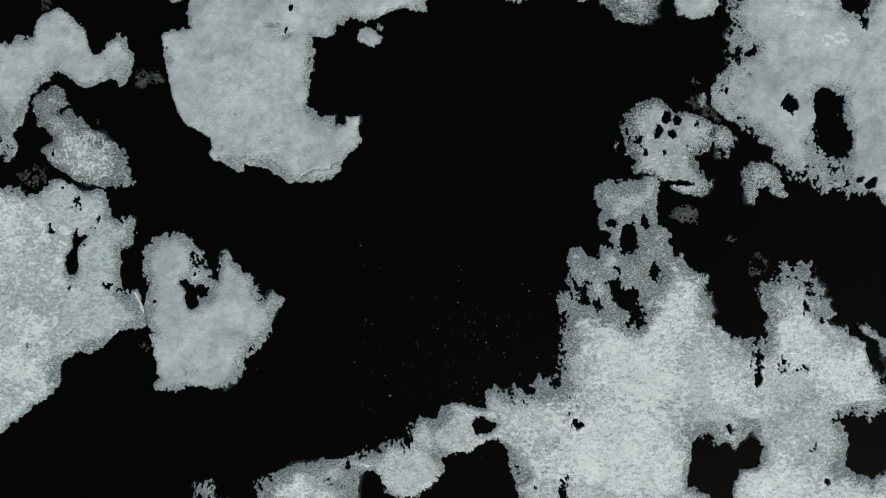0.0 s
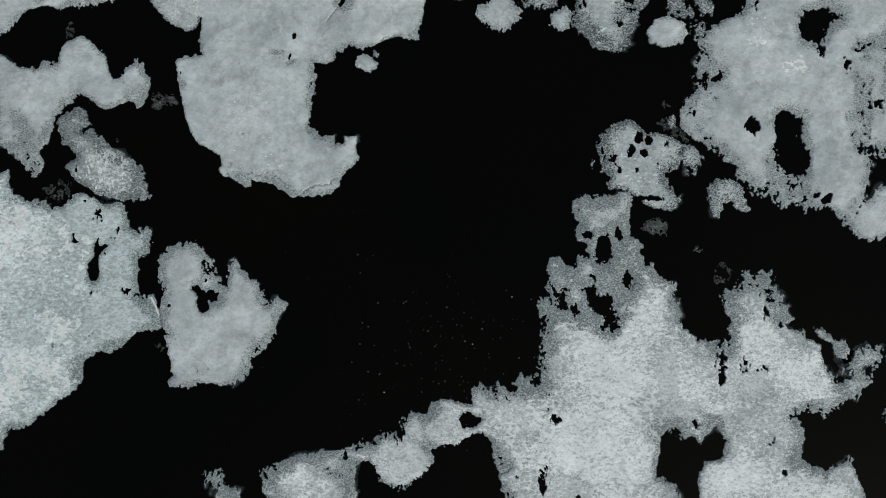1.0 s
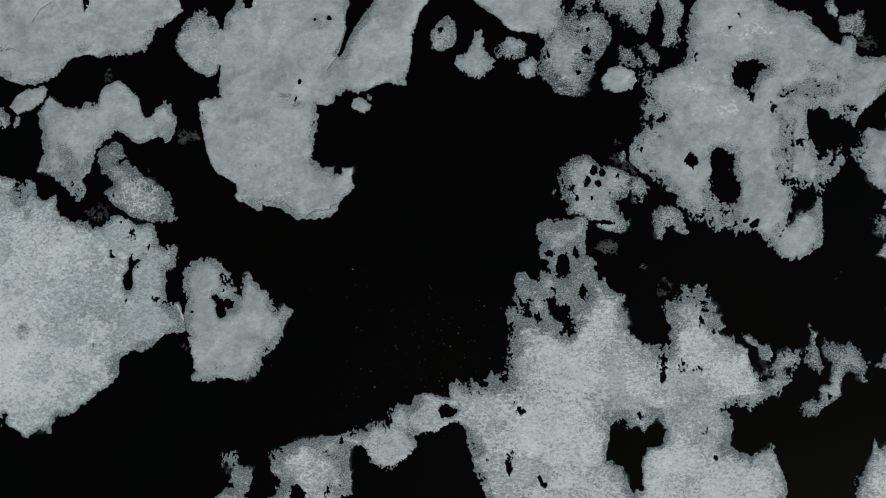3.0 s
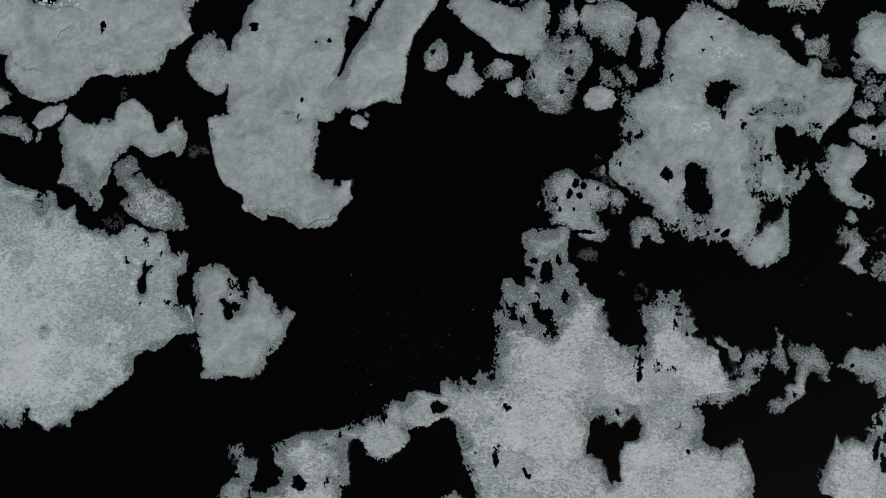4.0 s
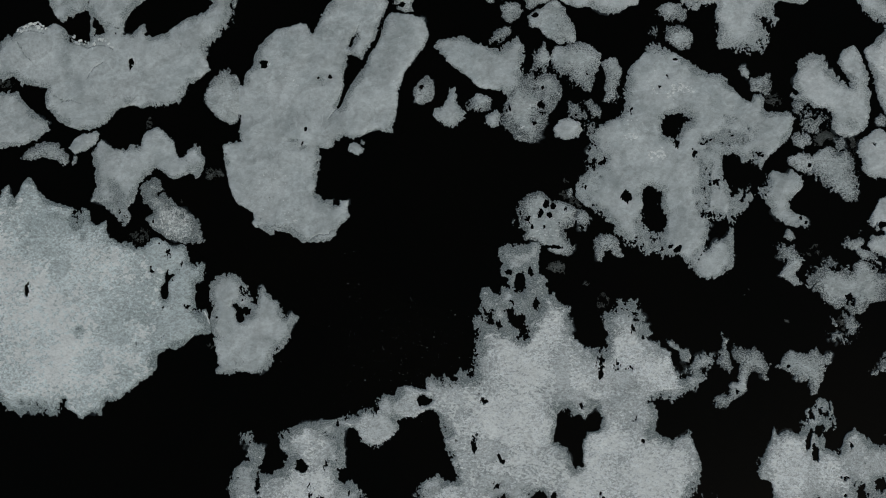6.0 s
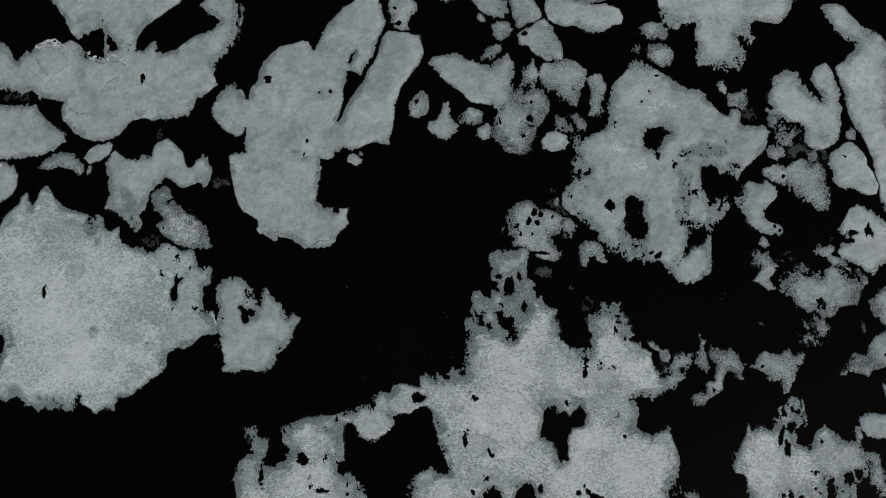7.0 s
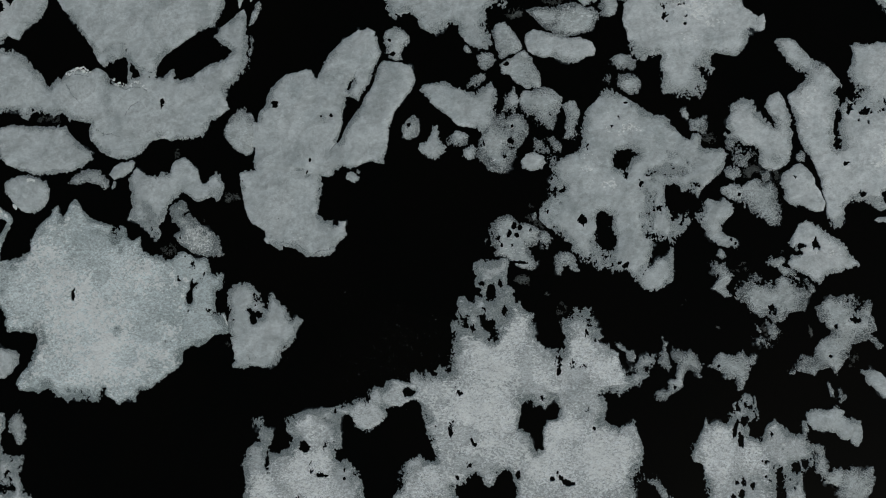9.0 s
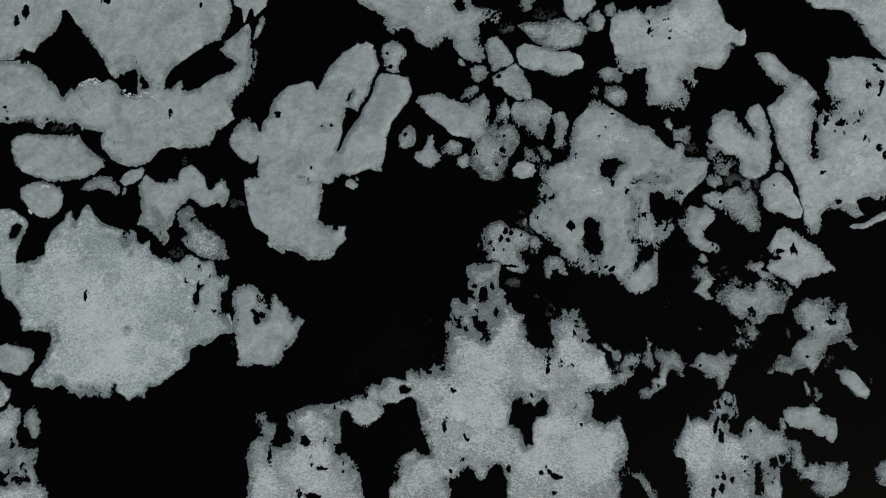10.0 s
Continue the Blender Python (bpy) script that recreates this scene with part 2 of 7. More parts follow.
def sheet(gx, gy, cell, d, inner, chosen, top, foot, fields, mat, coarse=True):
    """The mesh of the chosen part of a slab that ends where d rises to 0, with its sides down to foot (None: 25 mm down)."""
    inner, chosen = inner.copy(), chosen.copy()
    for mask in (inner, chosen):
        mask[[0, -1], :] = False
        mask[:, [0, -1]] = False
    nx, ny = d.shape
    ci, cj = np.meshgrid(np.arange(nx - 1), np.arange(ny - 1), indexing="ij")
    sx, sy, cnt = np.zeros(ci.shape), np.zeros(ci.shape), np.zeros(ci.shape)
    # one vertex in each cell that the ice touches, drawn to the edge where the ice ends
    for (a, b), (e, f) in (((0, 0), (1, 0)), ((0, 1), (1, 1)), ((0, 0), (0, 1)), ((1, 0), (1, 1))):
        da, db = d[ci + a, cj + b], d[ci + e, cj + f]
        cross = inner[ci + a, cj + b] != inner[ci + e, cj + f]
        s = np.where(cross, np.clip(da / np.where(da == db, 1, da - db), 0.02, 0.98), 0)
        sx += np.where(cross, a + s * (e - a), 0)
        sy += np.where(cross, b + s * (f - b), 0)
        cnt += cross
    edge = cnt > 0
    vx = gx[0] + (ci + np.where(edge, sx / np.maximum(cnt, 1), 0.5)) * cell
    vy = gy[0] + (cj + np.where(edge, sy / np.maximum(cnt, 1), 0.5)) * cell
    mean = lambda field: (field[:-1, :-1] + field[1:, :-1] + field[:-1, 1:] + field[1:, 1:]) / 4
    vz = mean(top)
    ii, jj = np.nonzero(chosen)
    flat = lambda i, j: i * (ny - 1) + j
    lids = np.stack([flat(ii - 1, jj - 1), flat(ii, jj - 1), flat(ii, jj), flat(ii - 1, jj)], 1)
    # far inside, four by four squares are one
    bx, by = (nx - 1) // 4, (ny - 1) // 4
    calm = chosen & (fields["soaked"] < 0.97)
    full = calm[1 : 4 * bx + 1, 1 : 4 * by + 1].reshape(bx, 4, by, 4).all((1, 3))
    core = full.copy()
    core[[0, -1], :] = False
    core[:, [0, -1]] = False
    for di in (-1, 0, 1):
        for dj in (-1, 0, 1):
            core &= np.roll(np.roll(full, di, 0), dj, 1)
    if coarse and core.any():
        inside = np.zeros(chosen.shape, bool)
        inside[1 : 4 * bx + 1, 1 : 4 * by + 1] = np.repeat(np.repeat(core, 4, 0), 4, 1)
        ci, cj = np.nonzero(core)
        ci, cj = 4 * ci, 4 * cj
        lids = np.concatenate([lids[~inside[ii, jj]], np.stack([flat(ci, cj), flat(ci + 4, cj), flat(ci + 4, cj + 4), flat(ci, cj + 4)], 1)])
    used = np.unique(lids)
    index = np.full((nx - 1) * (ny - 1), -1)
    index[used] = np.arange(len(used))
    lids = index[lids]
    sides = []
    for (di, dj), (p, q) in (((1, 0), ((0, -1), (0, 0))), ((-1, 0), ((-1, 0), (-1, -1))), ((0, 1), ((0, 0), (-1, 0))), ((0, -1), ((-1, -1), (0, -1)))):
        out = ~inner[ii + di, jj + dj]
        sides.append(np.stack([index[flat(ii[out] + p[0], jj[out] + p[1])], index[flat(ii[out] + q[0], jj[out] + q[1])]], 1))
    sides = np.concatenate(sides)
    rims = np.unique(sides)
    upper, under = np.full(len(used), -1), np.full(len(used), -1)
    upper[rims] = len(used) + np.arange(len(rims))
    under[rims] = upper[rims] + len(rims)
    wall = np.stack([upper[sides[:, 1]], upper[sides[:, 0]], under[sides[:, 0]], under[sides[:, 1]]], 1)
    points = np.stack([vx.ravel()[used], vy.ravel()[used], vz.ravel()[used]], 1)
    brink, low = points[rims].copy(), points[rims].copy()
    low[:, 2] = low[:, 2] - 0.025 if foot is None else foot
    points, faces = np.concatenate([points, brink, low]), np.concatenate([lids, wall])
    mesh = bpy.data.meshes.new("ice")
    mesh.vertices.add(len(points))
    mesh.vertices.foreach_set("co", points.ravel())
    mesh.loops.add(faces.size)
    mesh.loops.foreach_set("vertex_index", faces.ravel())
    mesh.polygons.add(len(faces))
    mesh.polygons.foreach_set("loop_start", np.arange(0, faces.size, 4))
    mesh.polygons.foreach_set("use_smooth", np.arange(len(faces)) < len(lids))
    mesh.update(calc_edges=True)
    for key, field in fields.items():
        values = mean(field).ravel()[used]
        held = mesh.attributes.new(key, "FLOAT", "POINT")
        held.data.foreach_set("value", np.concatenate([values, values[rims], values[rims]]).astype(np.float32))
    mesh.materials.append(mat)
    return mesh


def ground_plan(low, high, outlines, holes, pits, wx, wy):
    """Metres from the edge of the plan (negative on the ice) at the places wx, wy, with the pits and without."""
    step = 0.12
    x, y = np.meshgrid(np.arange(low[0], high[0] + step, step), np.arange(low[1], high[1] + step, step), indexing="ij")
    d = edge_distance(x, y, list(outlines))
    for o in holes:
        d = np.maximum(d, -edge_distance(x, y, [o]))
    sound = d.copy()
    for px, py, ra, rb, turn in pits:
        c, s = math.cos(radians(turn)), math.sin(radians(turn))
        u, v = c * (x - px) + s * (y - py), c * (y - py) - s * (x - px)
        d = np.maximum(d, (1 - np.hypot(u / ra, v / rb)) * min(ra, rb))
    u, v = (wx - low[0]) / step, (wy - low[1]) / step
    i, j = np.clip(u.astype(int), 0, x.shape[0] - 2), np.clip(v.astype(int), 0, x.shape[1] - 2)
    u, v = u - i, v - j
    return [(e[i, j] * (1 - u) + e[i + 1, j] * u) * (1 - v) + (e[i, j + 1] * (1 - u) + e[i + 1, j + 1] * u) * v for e in (d, sound)]


def floe(label, ice, rot, outlines, holes=(), pits=(), crust=(), rotten=(), cracks=(), sound_at=()):
    """A floating slab of ice with a crumbled rim. rot: how far it has rotted at the edge; holes go right through; pits: x, y, two radii, turn;
    crust and rotten: spots where white crust is left or the ice has rotted through; cracks: crooked lines;
    sound_at: smooth spots with neither crust nor rot."""
    body = ICE[ice]
    ice = {"pale": "smooth", "frosted": "mottled"}.get(ice, ice)
    every = np.array([p for o in outlines for p in o])
    low, high = every.min(0) - 1.6, every.max(0) + 1.6
    mid = (low + high) / 2
    far = abs(mid[0]) > 46 or mid[1] > 29 or mid[1] < -22
    cell = 0.08 if far and ice != "slush" else 0.055
    gx, gy = np.arange(low[0], high[0], cell), np.arange(low[1], high[1], cell)
    x, y = np.meshgrid(gx, gy, indexing="ij")
    # crooked edges: the outline is bent by lumps of several sizes, more in some stretches than in others
    stretch = np.clip(0.7 + 2.0 * grain(x, y, 3.0, 71, 2), 0.12, 2.0)
    rough = patches(x, y, rotten) * (1.0 + 0.9 * grain(x, y, 1.6, 72, 2))
    local = rot * stretch + 0.25 * np.clip(rough, 0, 1)
    bend = (0.3 if ice == "smooth" else 0.38) + 0.75 * np.clip(local, 0, 1)
    wx = x + bend * (0.2 * grain(x, y, 1.1, 11) + 0.2 * grain(x, y, 0.45, 12) + 0.15 * grain(x, y, 0.21, 13) + 0.1 * grain(x, y, 0.11, 14))
    wy = y + bend * (0.2 * grain(x, y, 1.1, 21) + 0.2 * grain(x, y, 0.45, 22) + 0.15 * grain(x, y, 0.21, 23) + 0.1 * grain(x, y, 0.11, 24))
    d, sound = ground_plan(low - 0.8, high + 0.8, outlines, holes, pits, wx, wy)
    deep = inward(sound < 0, cell, 3.0)
    spike = lambda size, seed: 2.2 * np.abs(grain(x, 0.55 * y, size, seed)) - 0.75
    teeth = np.maximum(local, 0.10 if ice == "smooth" else 0.22)
    d = d + 0.045 + teeth * (0.24 * grain(x, y, 0.7, 31, 2) + 0.3 * spike(0.42, 32) + 0.3 * spike(0.22, 33) + 0.12 * grain(x, y, 0.11, 34))
    # worm holes: many in a rotten rim and in rotten spots, none in sound ice
    rim = np.clip(1 - deep / (0.35 + 1.3 * local), 0, 1)
    pore = 0.45 * grain(x, y, 0.36, 41) + 0.4 * grain(x, y, 0.17, 42) + 0.2 * grain(x, y, 0.1, 43)
    open_at = 1.0 - 0.85 * np.clip(local, 0, 1) * rim - 0.46 * np.clip(rough, 0, 1)
    rotted = 0.55 * grain(x, y, 1.0, 44, 3) + 0.5 * grain(x, y, 0.42, 45, 2) + 0.12 * spike(0.2, 46)
    gap = 0.82 - 0.45 * np.clip(rough, 0, 1)
    if ice == "slush":
        open_at = 0.38 - 0.3 * rim
    d = np.maximum(d, (pore - open_at) * 0.5)
    if ice != "slush":
        d = np.maximum(d, (rotted - gap) * 0.6)
    split = np.zeros(x.shape)
    for line in cracks:
        for (ax, ay), (bx, by) in zip(line, line[1:]):
            s = np.clip(((wx - ax) * (bx - ax) + (wy - ay) * (by - ay)) / ((bx - ax) ** 2 + (by - ay) ** 2), 0, 1)
            split = np.maximum(split, np.clip(1.4 - np.hypot(wx - ax - s * (bx - ax), wy - ay - s * (by - ay)) / 0.07, 0, 1))
    deeper = lambda field: np.clip(field, 0, 1)
    whole = len(outlines) > 1 or np.ptp(every, axis=0).prod() > 60
    thick = 0.10 if ice == "slush" else 0.26
    uneven = 0.03 * grain(x, y, 0.5, 51, 2) + 0.05 * grain(x, y, 2.4, 52)
    top = thick * (0.3 + 0.7 * (1 - np.exp(-deep / 0.45))) * (1 - 0.35 * deeper(rough)) + (0.4 if ice == "slush" else 1.0) * uneven - 0.08 * split
    top = np.maximum(top, 0.03)
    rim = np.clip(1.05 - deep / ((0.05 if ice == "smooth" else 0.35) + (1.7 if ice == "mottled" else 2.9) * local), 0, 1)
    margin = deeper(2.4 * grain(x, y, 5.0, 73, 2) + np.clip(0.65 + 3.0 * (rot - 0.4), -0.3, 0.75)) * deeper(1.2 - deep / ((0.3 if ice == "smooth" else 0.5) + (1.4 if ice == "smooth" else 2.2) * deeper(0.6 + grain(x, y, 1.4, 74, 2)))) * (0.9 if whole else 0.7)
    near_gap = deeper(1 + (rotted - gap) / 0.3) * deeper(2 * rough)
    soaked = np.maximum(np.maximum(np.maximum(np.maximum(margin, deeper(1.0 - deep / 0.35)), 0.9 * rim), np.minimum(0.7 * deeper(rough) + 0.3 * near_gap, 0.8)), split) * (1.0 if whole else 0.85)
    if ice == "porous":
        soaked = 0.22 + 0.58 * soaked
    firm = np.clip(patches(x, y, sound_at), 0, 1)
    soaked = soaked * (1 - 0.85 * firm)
    spots = patches(x, y, crust) - 1.2 * firm
    slushy = ice == "slush"
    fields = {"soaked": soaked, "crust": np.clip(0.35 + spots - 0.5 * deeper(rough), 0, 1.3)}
    inner = d < 0
    inner[[0, -1], :] = False
    inner[:, [0, -1]] = False
    piece, sizes = pieces(inner)
    main = sizes.argmax()
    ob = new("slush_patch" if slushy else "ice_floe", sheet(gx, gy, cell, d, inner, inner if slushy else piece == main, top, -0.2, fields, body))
    tagged(ob, label + (" on black water" if len(label.split()) < 9 else ""), "slush ice" if slushy else "ice floe", "slush patches" if slushy else "ice floes", "stuff" if slushy else "")
    if slushy:
        return ob
    # what has come away from the floe: lobes that hang on by a thread, and loose crumbs along the rim
    lobes = [k for k in np.nonzero(sizes * cell * cell > 1.5)[0] if k != main]
    for k in lobes:
        new("lobe", sheet(gx, gy, cell, d, inner, piece == k, top, -0.2, fields, body)).parent = ob
    loose = inner & (piece != main) & ~np.isin(piece, lobes)
    if loose.any():
        crumb = new("rim_brash", sheet(gx, gy, cell, d, inner, loose, top, -0.2, fields, body))
        crumb.parent = tagged(crumb, "loose grey crumbs along the rim", kind="stuff") and ob
    # ice awash at the foot of the rim, in some stretches more than in others
    away = inward(~inner, cell, 0.9)
    reach = np.clip(1.1 * grain(x, y, 2.6, 81, 2) + 0.25 * rot + 0.3 * deeper(rough) - 0.42, 0.0, 0.42) * (0.75 + 0.6 * grain(x, y, 0.4, 82, 2))
    pool, pools = pieces(~inner)
    reach = np.where(pools[pool] * cell * cell < 8.0, 0.07, np.maximum(reach, 0.09))
    awash = (away < reach) & (inward(inner, cell, 0.3) < 0.15)
    awash[[0, 1, -2, -1], :] = False
    awash[:, [0, 1, -2, -1]] = False
    sunk = {"soaked": np.ones(x.shape), "sunk": np.clip(away / np.maximum(reach, 0.05), 0, 1)}
    ledge = new("sunken_ledge", sheet(gx, gy, cell, np.where(awash, np.minimum(away - reach, -0.01), np.maximum(away - reach, 0.01)), awash, awash, 0.014 + 0.0 * x, -0.1, sunk, AWASH, False))
    ledge.parent = tagged(ledge, "dim grey ice awash along the rim", kind="stuff") and ob
    # the thin white crust that is left, broken into flakes
    size, start, pull = {"smooth": (0.19, 0.55, 0.42), "mottled": (0.24, 0.20, 0.22), "porous": (0.24, 0.34, 0.3), "granular": (0.19, 0.2, 0.22)}[ice]
    along, across = (1.5, 0.75) if ice == "granular" else (0.78, 1.2)
    flakes = 0.66 * grain(along * x, across * y, size, 61, 3) + 0.2 * grain(x, y, 1.3, 62, 2) + 0.16 * grain(x, y, 5.0, 63)
    bare = start - pull * spots - flakes + 0.5 * deeper(rough) + 0.6 * deeper(1 - deep / (0.3 + 1.2 * local)) + split
    bare = np.maximum(bare * 0.4, d + 0.1)
    kept = (bare < 0) & (piece == main)
    if whole and kept.sum() > 200:
        step = 1 if ice == "mottled" and not far else 2
        half = np.s_[::step, ::step]
        fields = {key: field[half] for key, field in fields.items()}
        cover = new("snow_crust", sheet(gx[::step], gy[::step], step * cell, bare[half], kept[half], kept[half], top[half] + 0.016, None, fields, CRUST, False))
        cover.parent = tagged(cover, "thin broken white crust of old snow", kind="stuff") and ob
    return ob


floe("large pale grey ice floe with a long crack and hooked foot", "smooth", 0.25, [
    [(-22.9, 22.7), (-24.3, 22.5), (-25.7, 22.3), (-26.0, 21.8), (-25.7, 20.3), (-25.5, 19.1), (-25.2, 17.6), (-24.8, 16.0), (-24.3, 14.8), (-23.7, 13.9), (-22.9, 13.6), (-22.2, 13.2), (-21.5, 12.7), (-21.4, 11.9), (-21.7, 11.4), (-21.3, 10.8), (-20.6, 10.6), (-19.7, 10.2), (-19.1, 9.7), (-18.5, 9.8), (-18.5, 10.3), (-17.7, 10.2), (-16.6, 10.0), (-15.6, 9.4), (-14.5, 8.8), (-12.9, 8.9), (-10.9, 9.0), (-9.9, 9.9), (-9.6, 11.0), (-8.6, 11.9), (-8.2, 12.5), (-8.4, 13.6), (-8.4, 14.7), (-9.6, 14.7), (-9.8, 13.9), (-10.5, 13.9), (-10.5, 14.8), (-11.6, 14.6), (-12.4, 15.2), (-12.9, 15.2), (-13.1, 15.7), (-12.8, 16.7), (-12.8, 18.0), (-12.6, 19.0), (-12.6, 20.0), (-12.3, 20.4), (-12.6, 21.1), (-16.3, 24.1), (-21.3, 24.6)],
    [(-22.8, 22.6), (-17.7, 19.0), (-13.0, 20.0), (-12.6, 21.1), (-12.5, 21.7), (-11.4, 21.6), (-10.7, 22.0), (-10.3, 22.7), (-9.7, 23.0), (-9.2, 23.5), (-8.6, 23.2), (-8.0, 22.8), (-7.5, 23.2), (-6.5, 23.5), (-5.8, 23.9), (-4.7, 24.1), (-2.7, 24.0), (-2.2, 25.7), (-1.8, 29.5), (-1.2, 31.9), (-0.5, 33.0), (0.6, 34.3), (1.5, 35.7), (2.3, 37.2), (1.9, 38.6), (1.4, 39.7), (-0.2, 40.2), (-1.7, 40.4), (-3.0, 40.6), (-3.7, 40.1), (-4.2, 38.5), (-4.9, 36.5), (-5.8, 35.0), (-6.6, 33.2), (-7.9, 31.4), (-8.8, 29.7), (-9.8, 27.6), (-10.2, 27.2), (-13.6, 24.1), (-21.3, 22.0)],
    [(-23.8, 23.9), (-23.6, 22.8), (-21.3, 21.1), (-9.7, 22.7), (-10.0, 27.1), (-10.3, 27.4), (-9.9, 28.5), (-9.3, 30.2), (-9.5, 31.3), (-9.2, 32.7), (-8.9, 34.4), (-8.0, 34.6), (-7.0, 34.0), (-6.7, 34.5), (-5.9, 35.7), (-5.2, 37.1), (-4.8, 38.5), (-3.9, 40.6), (-3.4, 41.6), (-4.0, 43.3), (-4.7, 45.3), (-5.9, 45.9), (-6.6, 45.4), (-7.4, 45.6), (-8.7, 44.5), (-10.0, 43.8), (-10.4, 43.1), (-11.8, 41.8), (-12.6, 40.6), (-12.9, 39.4), (-13.4, 38.5), (-13.7, 37.7), (-14.3, 37.9), (-14.8, 38.9), (-15.6, 39.2), (-17.0, 38.6), (-19.0, 38.2), (-20.4, 37.0), (-21.3, 36.0), (-22.0, 34.5), (-22.1, 33.1), (-23.0, 32.1), (-23.3, 31.1), (-23.3, 29.7), (-23.1, 27.6), (-23.5, 26.3)],
    [(-23.5, 29.4), (-22.7, 30.3), (-22.5, 25.9), (-23.3, 26.1)],
    [(-24.3, 30.3), (-22.8, 30.4), (-22.7, 26.0), (-24.0, 26.3)],
], holes=[
    [(-7.5, 37.7), (-8.5, 36.8), (-8.9, 35.8), (-8.5, 35.5), (-8.1, 36.6)],
], pits=[(-14.9, 22.4, 0.15, 0.39, -30), (-14.5, 24.3, 0.2, 0.24, 0), (-25.4, 20.8, 0.1, 0.15, 0), (-11.4, 31.5, 0.28, 0.28, 0), (-12.9, 31.3, 0.19, 0.19, 0), (-20.6, 33.5, 0.56, 0.28, 0), (-20.5, 33.0, 0.47, 0.37, 0)], crust=[(-17.7, 30.7, 2.8, 4.7, 0.5), (-19.3, 34.6, 1.9, 2.3, 0.4), (-5.2, 29.9, 1.9, 3.7, 0.2), (-18.7, 18.0, 3.4, 2.9, 0.15), (-17.1, 15.9, 4.3, 5.7, 0.3)], rotten=[(-20.1, 11.5, 1.5, 1.1, 0.5), (-13.0, 20.5, 0.8, 2.9, 0.5), (-14.3, 21.5, 1.2, 0.7, 0.5), (-12.9, 31.3, 2.0, 1.5, 0.6), (-16.5, 22.1, 2.8, 1.1, 0.4), (-14.0, 35.6, 0.9, 3.7, 0.3), (-18.8, 22.8, 4.6, 0.5, 0.3), (-10.9, 33.5, 1.4, 1.0, 0.4), (-19.1, 35.0, 2.9, 2.1, 0.25)], cracks=[[(-14.0, 8.8), (-13.2, 9.5), (-12.4, 9.9), (-11.2, 10.1), (-10.3, 10.4)], [(-7.7, 23.1), (-6.9, 23.2), (-6.2, 23.8), (-5.6, 24.3)], [(-10.2, 27.3), (-10.8, 26.6), (-11.4, 25.6)], [(-8.4, 36.8), (-7.9, 37.7), (-7.4, 38.7)], [(-6.9, 23.1), (-6.4, 23.4), (-5.7, 24.0), (-5.0, 24.2)]])
floe("wavy pale grey ice floe with rounded humps along one side", "smooth", 0.35, [
    [(-43.9, 21.8), (-43.2, 22.8), (-41.2, 21.5), (-39.4, 21.3), (-38.8, 22.1), (-38.0, 21.8), (-37.5, 21.9), (-37.2, 23.3), (-36.5, 24.1), (-35.7, 24.5), (-35.0, 24.5), (-34.4, 24.1), (-33.7, 23.3), (-32.9, 22.7), (-32.5, 21.1), (-32.1, 20.4), (-31.5, 20.4), (-30.9, 21.2), (-29.9, 22.1), (-29.1, 21.8), (-28.8, 20.6), (-28.4, 19.8), (-28.5, 18.6), (-29.0, 17.7), (-29.6, 17.3), (-30.0, 18.0), (-30.5, 18.1), (-31.3, 17.7), (-32.3, 17.2), (-33.0, 17.3), (-34.2, 18.2), (-35.2, 18.8), (-35.6, 18.2), (-36.2, 17.8), (-36.8, 17.6), (-37.3, 16.9), (-37.7, 15.6), (-38.0, 14.8), (-38.2, 14.0), (-39.1, 13.3), (-38.5, 12.3), (-38.7, 11.7), (-39.0, 10.8), (-39.4, 10.5), (-40.0, 11.3), (-42.8, 13.9), (-44.3, 14.1), (-43.5, 16.3), (-43.8, 18.3), (-44.5, 20.7)],
], rotten=[(-41.4, 14.7, 2.4, 3.3, 0.7), (-43.7, 17.8, 0.9, 2.8, 0.4), (-39.7, 11.6, 1.3, 1.7, 0.8), (-39.5, 14.3, 1.7, 1.2, 0.6), (-37.3, 18.1, 1.5, 0.6, 0.3)])
floe("oval ice floe of bright coarse candled crystals", "granular", 0.5, [
    [(-37.3, 16.1), (-37.0, 16.9), (-36.2, 17.0), (-35.3, 17.5), (-34.7, 17.1), (-34.4, 16.3), (-34.1, 15.8), (-34.6, 15.5), (-34.8, 15.0), (-34.3, 15.2), (-33.8, 15.3), (-33.2, 14.8), (-32.6, 14.3), (-31.9, 13.7), (-31.1, 13.2), (-30.4, 12.6), (-29.7, 12.3), (-29.1, 11.6), (-28.7, 10.9), (-28.4, 10.1), (-28.1, 9.0), (-28.2, 8.6), (-28.8, 8.4), (-29.8, 8.4), (-30.8, 8.4), (-31.8, 8.5), (-32.8, 8.8), (-33.5, 9.2), (-34.2, 9.7), (-34.8, 10.1), (-35.5, 10.6), (-35.9, 11.3), (-36.6, 11.7), (-36.1, 12.1), (-35.5, 12.5), (-35.3, 12.8), (-36.0, 13.5), (-36.3, 13.9), (-36.8, 13.8), (-36.9, 14.5), (-37.3, 15.1)],
], pits=[(-35.3, 11.5, 0.10, 0.20, 0)], crust=[(-32.1, 12.1, 2.9, 2.9, 0.35), (-29.3, 9.5, 2.0, 1.5, 0.2)], rotten=[(-35.4, 12.8, 1.1, 1.5, 0.4), (-36.0, 15.6, 1.0, 1.2, 0.4)])
